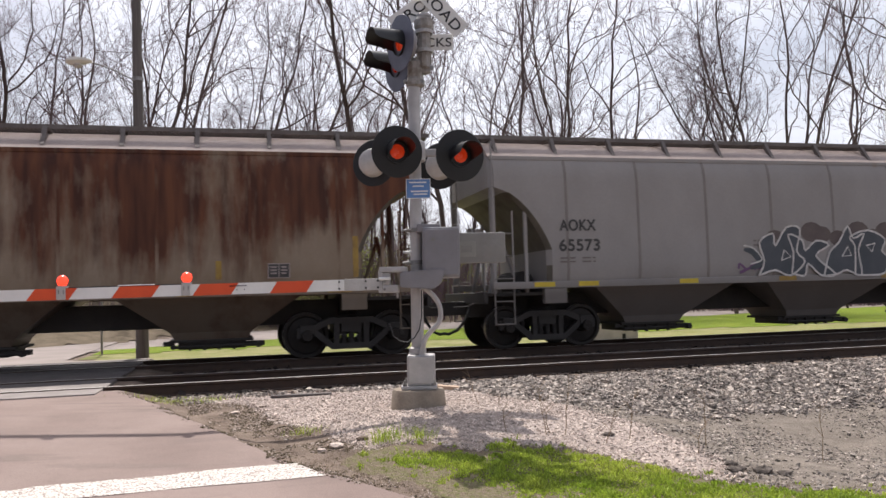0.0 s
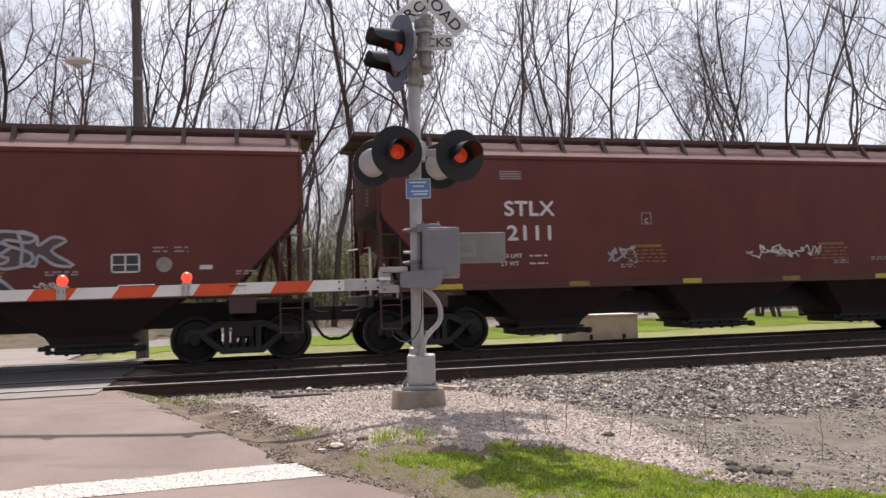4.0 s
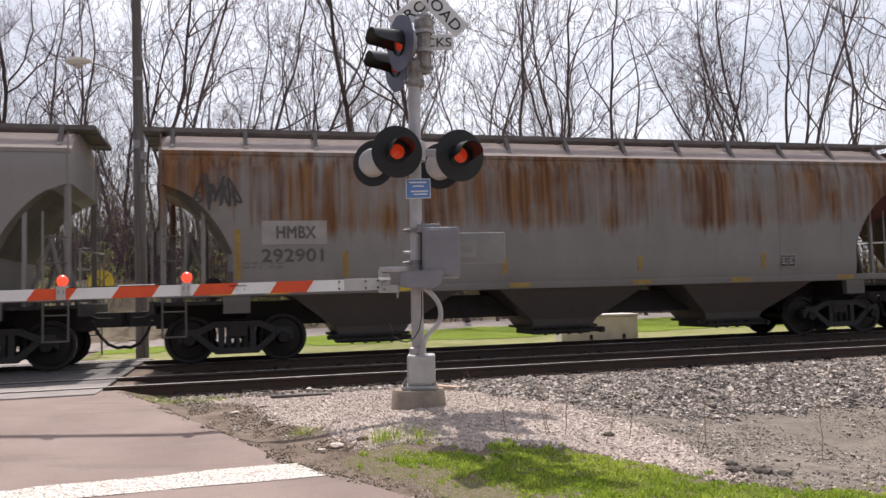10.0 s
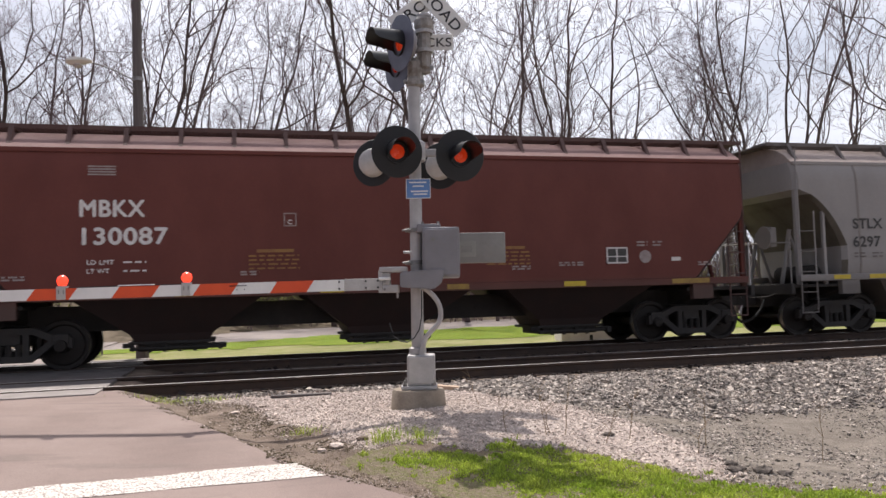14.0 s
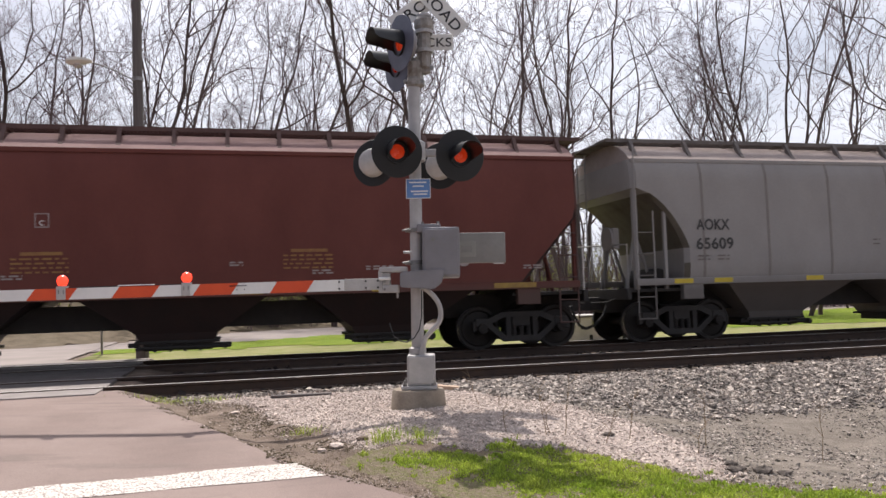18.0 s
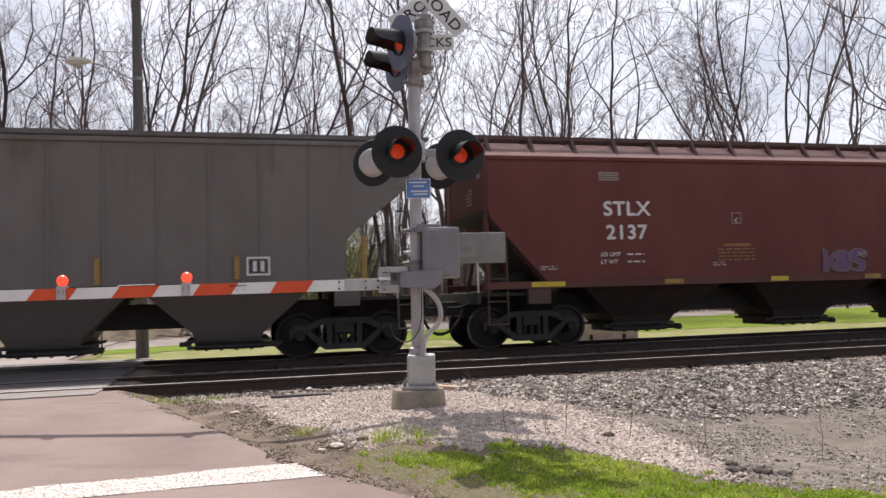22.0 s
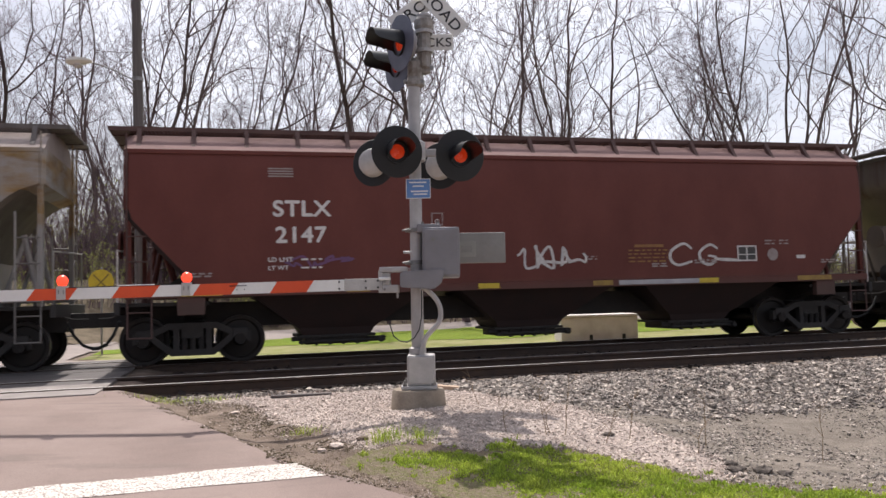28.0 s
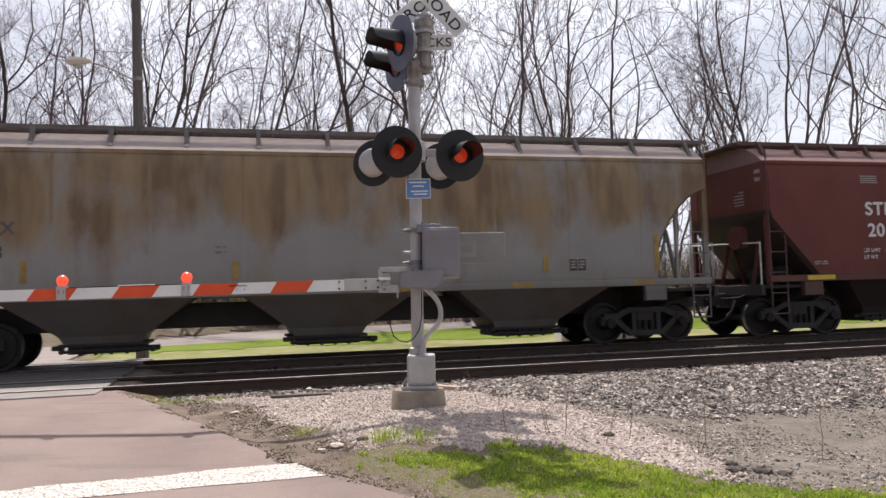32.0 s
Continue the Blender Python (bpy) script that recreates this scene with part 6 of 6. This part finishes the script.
def ribbon(bm, pts, width, y, taper=0.0):
    """A flat painted stroke through points (x, z), on the side plane y, rising a hair along its way."""
    n, last = len(pts), None
    for i, (x, z) in enumerate(pts):
        (xa, za), (xb, zb) = pts[max(i - 1, 0)], pts[min(i + 1, n - 1)]
        d = math.hypot(xb - xa, zb - za) or 1
        w = width * (1 - taper * abs(2 * i / (n - 1) - 1)) / 2
        ux, uz, lift = (xb - xa) / d * w, (zb - za) / d * w, y - 0.00008 * i
        pair = (bm.verts.new((x - uz, lift, z + ux)), bm.verts.new((x + uz, lift, z - ux)))
        if last:
            bm.faces.new((last[0], last[1], pair[1], pair[0]))
        last = pair
    return bm


# outlines of wild painted letters in a unit box, some with an eye
FORMS = (([(0, 0), (0.16, 0.45), (0.28, 0.80), (0.52, 1.0), (0.80, 0.86), (0.84, 0.5), (1.02, 0.02), (0.72, 0.0), (0.62, 0.28), (0.42, 0.24), (0.32, 0.0)], [(0.42, 0.42), (0.54, 0.66), (0.62, 0.42)]),
         ([(0, 0.05), (0.06, 0.55), (-0.02, 0.95), (0.30, 0.82), (0.34, 0.55), (0.62, 0.78), (0.92, 0.70), (0.60, 0.42), (1.04, 0.02), (0.66, 0.0), (0.38, 0.28), (0.30, 0.0)], None),
         ([(0.0, 0.0), (0.14, 0.5), (0.36, 0.72), (0.60, 1.08), (0.74, 0.80), (1.06, 0.92), (0.92, 0.55), (1.0, 0.0), (0.62, 0.10), (0.36, 0.0)], [(0.48, 0.40), (0.60, 0.62), (0.70, 0.42)]),
         ([(0, 0), (0.04, 0.6), (-0.06, 0.84), (0.45, 0.98), (0.90, 0.78), (0.76, 0.52), (1.0, 0.30), (0.80, 0.0), (0.42, -0.04)], [(0.36, 0.62), (0.60, 0.68), (0.52, 0.50)]),
         ([(0.02, 0.10), (0.40, 0.05), (0.55, 0.22), (0.10, 0.42), (0.08, 0.78), (0.48, 0.96), (1.0, 0.84), (0.92, 0.62), (0.52, 0.70), (0.50, 0.56), (0.96, 0.38), (0.94, 0.06), (0.52, -0.06)], None),
         ([(-0.05, 0.02), (0.10, 0.30), (0.02, 0.72), (0.34, 0.90), (0.40, 0.64), (0.66, 1.04), (1.02, 0.98), (0.90, 0.52), (1.08, 0.30), (0.70, 0.02), (0.36, 0.14)], [(0.52, 0.34), (0.60, 0.54), (0.76, 0.40)]))


def filled(bm, pts, y):
    """A flat closed shape on the side plane y."""
    face = bm.faces.new([bm.verts.new((x, y, z)) for x, z in pts])
    face.normal_update()
    if face.normal.y > 0:
        face.normal_flip()
    bmesh.ops.triangulate(bm, faces=[face], ngon_method="EAR_CLIP")
    return bm


def mural(car, kind, x0, x1, z0, z1, seed, fill, edge, line, forms, cloud=None):
    """Painted letters side by side: dark fills, pale outlines over them."""
    r = random.Random(seed)
    y = side_at(kind, (z0 + z1) / 2) - 0.002
    wide = (x1 - x0) / len(forms)
    if cloud:
        for g in range(2 * len(forms) - 1):
            cx, cz, rad = x0 + wide * (g + 1) / 2 + r.uniform(-0.1, 0.1), z0 + (z1 - z0) * r.uniform(0.72, 0.90), (z1 - z0) * r.uniform(0.14, 0.22)
            part("graffiti_cloud", filled(B(), [(cx + 1.3 * rad * math.cos(a * 0.524), cz + rad * math.sin(a * 0.524)) for a in range(12)], y - 0.0003 * g), cloud, car, "dark sprayed cloud behind graffiti")
    for g, f in enumerate(forms):
        gx, gw, gh, slant = x0 + g * wide - 0.08 * wide, wide * r.uniform(1.18, 1.32), (z1 - z0) * r.uniform(0.86, 1.0), r.uniform(-0.04, 0.10)

        def at(p):
            return gx + (p[0] + slant * p[1]) * gw + r.uniform(-0.02, 0.02), z0 + p[1] * gh + r.uniform(-0.02, 0.02)

        body, eye_shape = FORMS[f]
        corners = [at(p) for p in body]
        pts = curve_through(corners + corners[:1], 3)[:-1]
        part("graffiti_fill", filled(B(), pts, y - 0.006 - 0.0008 * g), fill, car, "dark sprayed letter fill")
        part("graffiti_outline", ribbon(B(), pts + pts[:2], line, y - 0.013 - 0.0008 * g), edge, car, "pale sprayed letter outline that cannot be read")
        if eye_shape:
            pts = [at(p) for p in eye_shape]
            part("graffiti_outline", ribbon(B(), pts + pts[:2], line * 0.8, y - 0.013 - 0.0008 * g), edge, car, "pale sprayed letter eye")


def scribble(car, kind, x0, x1, z0, z1, seed, mat, width, loops, label="thin sprayed scrawl"):
    r = random.Random(seed)
    y = side_at(kind, (z0 + z1) / 2) - 0.003
    line = []
    for i in range(loops):
        cx = x0 + (x1 - x0) * (i + 0.5) / loops
        w = (x1 - x0) / loops
        line += [(cx + r.uniform(-0.6, 0.6) * w, r.uniform(z0, z1)) for _ in range(r.randint(4, 5))]
    part("graffiti", ribbon(B(), curve_through(line, 4), width, y, 0.2), mat, car, label)


def small_print(car, kind, x, z, w, mat, rows=2, gap=0.07, seed=0):
    """Rows of print too small to read, as bars."""
    r = random.Random(seed + int(x * 10))
    bm = B()
    y = side_at(kind, z) - 0.006
    for k in range(rows):
        cx = x
        while cx < x + w:
            lw = r.uniform(0.06, 0.2)
            box(bm, cx, min(cx + lw, x + w), y - 0.004, y, z - k * gap, z - k * gap + 0.032)
            cx += lw + 0.05
    tagged(part("small_print", bm, mat, car), kind="stuff")


def maroon_marks(car, mark, number, seed):
    k = "flat"
    dx = -0.22 if mark == "MBKX" else 0.0
    stencil(car, k, mark, -5.49 + dx, 2.80, 0.31, WHITE_MARK, 1.10 if len(mark) == 4 else 1.2, "white reporting mark")
    stencil(car, k, number, -5.45 + dx, 2.29, 0.31, WHITE_MARK, 0.96 if len(number) == 4 else 1.46 if len(number) > 4 else 0.46, "white car number")
    for z in (3.56, 3.61, 3.66, 3.71):
        plate(car, k, -5.58, -5.10, z, z + 0.028, OLIVE_WHITE, "text_bar")
    stencil(car, k, "LD LMT", -5.60, 1.92, 0.085, WHITE_MARK, 0.46)
    stencil(car, k, "LT WT", -5.60, 1.76, 0.085, WHITE_MARK, 0.38)
    if number == "2130":
        stencil(car, k, "224700", -4.98, 1.92, 0.085, WHITE_MARK, 0.40)
        stencil(car, k, "61300", -4.93, 1.76, 0.085, WHITE_MARK, 0.35)
    else:
        small_print(car, k, -4.98, 1.94, 0.40, WHITE_MARK, 2, 0.16, seed + 3)
    # framed square with a letter
    sq = 0.34 if mark == "MBKX" else 0.06
    for a, b, c, d in ((-2.42, -2.18, 2.60, 2.62), (-2.42, -2.18, 2.84, 2.86), (-2.42, -2.40, 2.60, 2.86), (-2.20, -2.18, 2.60, 2.86)):
        plate(car, k, a + sq, b + sq, c, d, OLIVE_WHITE, "frame_bar")
    stencil(car, k, "C", -2.35 + sq, 2.64, 0.09, WHITE_MARK)
    # inspection panel in a white frame, round mark
    for a, b, c, d in ((4.70, 5.20, 1.76, 1.79), (4.70, 5.20, 2.08, 2.11), (4.70, 4.73, 1.76, 2.11), (5.17, 5.20, 1.76, 2.11), (4.93, 4.96, 1.79, 2.08), (4.73, 5.17, 1.90, 1.92)):
        plate(car, k, a, b, c, d, WHITE_MARK, "frame_bar")
    plate(car, k, 4.72, 5.18, 1.78, 2.09, BLACK_MARK, "inspection_panel", lift=-0.003)
    part("round_mark", lathe(B(), [(0.11, 0.0), (0.14, 0.0), (0.14, 0.004), (0.11, 0.004)], 18, Matrix.Translation((5.62, side_at(k, 1.9), 1.90)) @ Matrix.Rotation(radians(90), 4, "X")), OLIVE_WHITE, car)
    small_print(car, k, 5.42, 2.20, 0.26, OLIVE_WHITE, 2, 0.07, seed)
    small_print(car, k, 5.80, 2.20, 0.24, OLIVE_WHITE, 2, 0.07, seed + 1)
    for x, z, w in ((-7.0, 1.70, 0.38), (-2.9, 1.72, 0.34), (1.0, 1.9, 0.25), (2.55, 1.72, 0.4), (3.6, 1.78, 0.55), (6.9, 1.74, 0.4)):
        small_print(car, k, x, z, w, OLIVE_WHITE, 2, 0.05, seed + 5)
    plate(car, k, 6.25, 6.48, 1.80, 1.88, WHITE_MARK, "reflector")
    for x in (-2.6, 2.15):
        plate(car, k, x, x + 0.70, 2.10, 2.16, OLIVE_MARK, "warning_bar")
        small_print(car, k, x - 0.15, 2.02, 0.95, OLIVE_MARK, 4, 0.08, seed + 9)
    for i, w in enumerate((0.20, 0.34, 0.40, 0.40, 0.36)):
        part("text_bar", box(B(), -8.206, -8.20, -0.78, -0.78 + w, 3.42 - 0.075 * i, 3.45 - 0.075 * i), OLIVE_WHITE, car)
    for z in (3.62, 3.80):
        part("end_reflector", box(B(), -8.206, -8.20, -1.42, -1.22, z, z + 0.09), OLIVE_WHITE, car, "dull white reflective patch")
    for x, w in ((-7.2, 0.75), (-4.1, 0.45), (-1.41, 0.46), (1.15, 0.46), (3.7, 0.49), (6.25, 0.92)):
        y = -1.604
        part("yellow_reflector", box(B(), x, x + w, y - 0.004, y, 1.30, 1.405), YELLOW if x in (3.7, -1.41, -7.2) else OLIVE_YELLOW, car, "yellow reflective strip")


OLIVE_WHITE = material("dull_white_stencil", (0.36, 0.31, 0.29), (0.26, 0.20, 0.19), rough=0.7, scale=8)
OLIVE_YELLOW = material("grimy_yellow_reflector", (0.36, 0.23, 0.04), (0.22, 0.13, 0.04), rough=0.6, scale=6)


def grey_marks(car, mark, number, seed, panel=5.36):
    k, ink = "round", BLACK_MARK
    if mark:
        stencil(car, k, mark, -6.89, 2.48, 0.24, ink, 0.82, "black reporting mark")
    if number:
        stencil(car, k, number, -6.91 if mark else -6.60, 2.05, 0.25, ink, 0.92 if len(number) > 4 else 0.76, "black car number")
    small_print(car, k, -6.9, 1.88, 0.34, SPRAY_FADED, 2, 0.08, seed)
    small_print(car, k, -6.4, 1.88, 0.30, SPRAY_FADED, 2, 0.08, seed + 1)
    plate(car, k, panel, panel + 0.42, 1.60, 1.89, OLIVE_WHITE, "panel_frame")
    plate(car, k, panel + 0.02, panel + 0.20, 1.62, 1.87, BLACK_MARK, "inspection_panel", lift=0.004)
    plate(car, k, panel + 0.22, panel + 0.40, 1.62, 1.87, BLACK_MARK, "inspection_panel", lift=0.004)
    small_print(car, k, panel + 0.05, 1.80, 0.12, OLIVE_WHITE, 3, 0.06, seed + 2)
    small_print(car, k, panel + 0.25, 1.80, 0.12, OLIVE_WHITE, 3, 0.06, seed + 4)
    for x in (-7.5, -6.5, -4.1, -1.56, 1.25, 3.7, 6.5):
        part("yellow_reflector", box(B(), x, x + 0.46, -1.608, -1.602, 1.30, 1.40), OLIVE_YELLOW if x > -4 else YELLOW, car, "yellow reflective strip")
    small_print(car, k, -2.2, 2.2, 0.2, SPRAY_FADED, 2, 0.1, seed)


def ribbed_marks(car, top, low, seed):
    k = "ribbed"
    for text, x, z in ((top[:2], -6.18, 2.51), (top[2:], -5.36, 2.51), (low[:2], -6.18, 2.06), (low[2:], -5.36, 2.06)):
        if text.strip():
            y = -1.606
            words(text, 0.25, Matrix.Translation((x, y, z)) @ Matrix.Rotation(radians(90), 4, "X"), "lettering", FADED_INK, car, "faded dark stencil", 0.36)
    for x, z0, z1 in ((-7.22, 1.62, 2.44), (-4.80, 1.64, 2.0), (-2.32, 1.66, 2.04), (0.16, 1.62, 1.80), (2.70, 1.55, 2.03), (5.16, 1.60, 2.05), (7.60, 1.52, 2.40)):
        part("yellow_reflector", box(B(), x - 0.05, x + 0.05, -1.610, -1.60, z0, z1), YELLOW if seed == 14 else OLIVE_YELLOW, car, "upright yellow reflective strip")
    part("panel_frame", box(B(), 5.34, 5.78, -1.604, -1.60, 1.66, 2.02), WHITE_MARK, car)
    part("inspection_panel", box(B(), 5.38, 5.74, -1.608, -1.604, 1.70, 1.98), BLACK_MARK, car)
    for a in (5.46, 5.6):
        part("text_bar", box(B(), a, a + 0.07, -1.611, -1.608, 1.74, 1.94), WHITE_MARK, car)


WORN_INK = material("worn_stencil_ink", (0.075, 0.068, 0.062), (0.13, 0.118, 0.105), rough=0.7, scale=7)
FADED_INK = material("faded_stencil_ink", (0.125, 0.11, 0.095), (0.16, 0.14, 0.12), rough=0.7, scale=5)

for i, (mark, number) in {2: ("STLX", "2130"), 3: ("STLX", "2111"), 7: ("STLX", "2009"), 8: ("MBKX", "130087"), 10: ("STLX", "2036"), 13: ("STLX", "2137"), 16: ("STLX", "2147"), 19: ("STLX", "20")}.items():
    maroon_marks(FLEET[i], mark, number, i)
for i, (mark, number) in {1: ("AOKX", "65573"), 4: ("STLX", "8512"), 5: ("STLX", "6263"), 9: ("STLX", "6297"), 11: ("AOKX", "65609"), 18: ("", "6158"), 0: ("", "")}.items():
    grey_marks(FLEET[i], mark, number, i, panel=4.97 if i == 18 else 5.36)
for i, low in ((12, "5462"), (14, "5066"), (17, "5410")):
    ribbed_marks(FLEET[i], "STLX" if i != 17 else "  LX", low if i != 17 else "54  ", i)
stencil(FLEET[18], "round", "LX", -6.02, 2.48, 0.24, WORN_INK, 0.40, "half-hidden dark reporting mark")
# two cars with boards behind the mark
for i, number in ((6, "292901"), (15, "292895")):
    car = FLEET[i]
    left = -6.54 if i == 6 else -6.36
    grey_marks(car, "", "", i, panel=4.97)
    plate(car, "round", left, left + 1.24, 2.25, 2.71, RUSTY_PLATE, "label_board", "pale board behind the mark")
    stencil(car, "round", "HMBX", left + (0.28 if i == 6 else 0.12), 2.37, 0.24, WORN_INK, 0.74).location.y -= 0.006
    stencil(car, "round", number, left, 1.92, 0.25, WORN_INK, 1.16)
    for x, z1 in ((-7.05, 2.55), (-5.0, 2.1), (-1.7, 1.95), (1.4, 1.9), (4.5, 1.95)):
        plate(car, "round", x, x + 0.11, 1.6, z1, OLIVE_YELLOW, "yellow_reflector", "upright yellow reflective strip")
for x, z1 in ((-7.45, 2.55), (-5.55, 2.0), (-1.9, 1.95), (4.4, 1.95), (7.0, 2.4)):
    plate(FLEET[18], "round", x, x + 0.11, 1.6, z1, OLIVE_YELLOW, "yellow_reflector", "upright yellow reflective strip")
    plate(FLEET[0], "round", x, x + 0.11, 1.6, z1, OLIVE_YELLOW, "yellow_reflector", "upright yellow reflective strip")

mural(FLEET[1], "round", -2.0, 3.15, 1.40, 2.56, 4, SPRAY_TEAL, CHALK, 0.045, (5, 1, 2, 3, 4, 0), SPRAY_SHADE)
for pts in ([(3.1, 1.95), (3.45, 1.80), (3.75, 2.05), (3.95, 2.02)], [(-2.45, 2.02), (-2.2, 1.95), (-2.0, 1.70), (-2.3, 1.60)]):
    part("graffiti", ribbon(B(), curve_through(pts), 0.20, side_at("round", 1.9) - 0.003, 0.7), SPRAY_TEAL, FLEET[1], "dark sprayed flourish")
    part("graffiti", ribbon(B(), curve_through([(x, z + 0.09) for x, z in pts]), 0.035, side_at("round", 1.9) - 0.008), CHALK, FLEET[1], "pale sprayed line")
scribble(FLEET[1], "round", -2.6, -2.0, 1.5, 1.75, 2, SPRAY_VIOLET, 0.06, 3)
mural(FLEET[2], "flat", -2.98, 2.85, 1.44, 2.66, 8, SPRAY_DARK, SPRAY_SILVER, 0.062, (2, 5, 0, 4, 3, 1), SPRAY_CLOUD)
mural(FLEET[2], "flat", -3.82, -2.84, 2.06, 2.56, 5, SPRAY_SOOT, SPRAY_SILVER, 0.055, (4, 3))
mural(FLEET[2], "flat", 2.55, 3.95, 1.92, 2.58, 6, SPRAY_SOOT, SPRAY_SILVER, 0.055, (4, 1))
plate(FLEET[2], "flat", -2.9, 2.6, 1.37, 1.41, SPRAY_SILVER, "paint_smear", "silver paint along the sill", lift=0.004)
scribble(FLEET[2], "flat", -3.5, -2.9, 1.46, 1.60, 10, CHALK, 0.02, 5)
scribble(FLEET[2], "flat", 3.4, 4.0, 1.48, 1.62, 9, CHALK, 0.02, 5)
scribble(FLEET[3], "flat", -3.3, -2.5, 1.75, 2.15, 3, SPRAY_SILVER, 0.045, 4)
scribble(FLEET[3], "flat", 0.2, 2.2, 1.82, 2.12, 12, CHALK, 0.035, 11, "white scrawled script that cannot be read")
scribble(FLEET[4], "round", -4.1, -0.6, 1.60, 2.40, 14, SPRAY_FADED, 0.06, 9, "faded outline graffiti")
scribble(FLEET[4], "round", -0.6, 3.4, 1.65, 2.35, 15, SPRAY_FADED, 0.05, 10, "faded outline graffiti")
scribble(FLEET[9], "round", 3.8, 5.1, 1.55, 1.95, 16, BLACK_MARK, 0.05, 6, "black scrawl")
scribble(FLEET[9], "round", -4.6, -3.5, 1.75, 2.05, 17, SPRAY_FADED, 0.04, 5)
scribble(FLEET[11], "round", 1.75, 3.75, 1.40, 2.25, 18, SPRAY_FADED, 0.06, 8, "faint outline graffiti")
scribble(FLEET[6], "round", -7.8, -6.9, 2.9, 3.6, 19, BLACK_MARK, 0.05, 6, "black scrawl near the roof")
mural(FLEET[13], "flat", 0.0, 1.1, 1.50, 2.05, 20, SPRAY_VIOLET, SPRAY_FADED, 0.03, (1, 3, 4))
scribble(FLEET[16], "flat", -0.6, 1.1, 1.66, 2.15, 22, CHALK, 0.06, 6, "white chalked scrawl")
for pts in ([(3.55, 2.05), (3.35, 2.17), (3.05, 2.02), (3.02, 1.82), (3.2, 1.70), (3.55, 1.78)], [(4.2, 2.05), (4.0, 2.14), (3.75, 1.98), (3.78, 1.78), (4.0, 1.70), (4.15, 1.85), (3.95, 1.90)], [(4.1, 1.82), (4.45, 1.80), (4.75, 1.78)]):
    part("graffiti", ribbon(B(), curve_through(pts), 0.075, side_at("flat", 1.9) - 0.003, 0.4), CHALK, FLEET[16], "white sprayed loop")
plate(FLEET[16], "flat", 1.75, 3.7, 1.30, 1.40, SPRAY_SILVER, "paint_smear", "silver paint smear on the sill", lift=0.004)
scribble(FLEET[16], "flat", -5.3, -3.9, 1.80, 2.02, 23, SPRAY_VIOLET, 0.05, 4)


# ---- what moves ----
SPEED, GAIN = 9.567, 0.0282     # metres a second at the start, and its growth each second


def run_to(t):
    return SPEED * t + GAIN * t * t / 2


def motions():
    times = [2.0 * i for i in range(17)]
    for car, centre in TRAIN:
        walk(car, [(t, pose(centre - run_to(t), TRACKS[0], 0)) for t in times])
    # each wheel set turns while it is near the crossing
    for pair, start, x in WHEELS:
        ts = [i / 15 for i in range(481) if -14 < start - run_to(i / 15) < 30]
        if not ts:
            continue
        ts = sorted({0.0, 32.0, *ts})
        first, last = [t for t in ts if -14 < start - run_to(t) < 30][0], [t for t in ts if -14 < start - run_to(t) < 30][-1]
        rows = []
        for t in ts:
            turn = -(run_to(min(max(t, first), last)) - run_to(first)) / R_WHEEL
            rows.append((t, pose(x, 0, R_WHEEL, 0, math.degrees(turn), 0)))
        for ob in pair:
            walk(ob, rows)


motions()
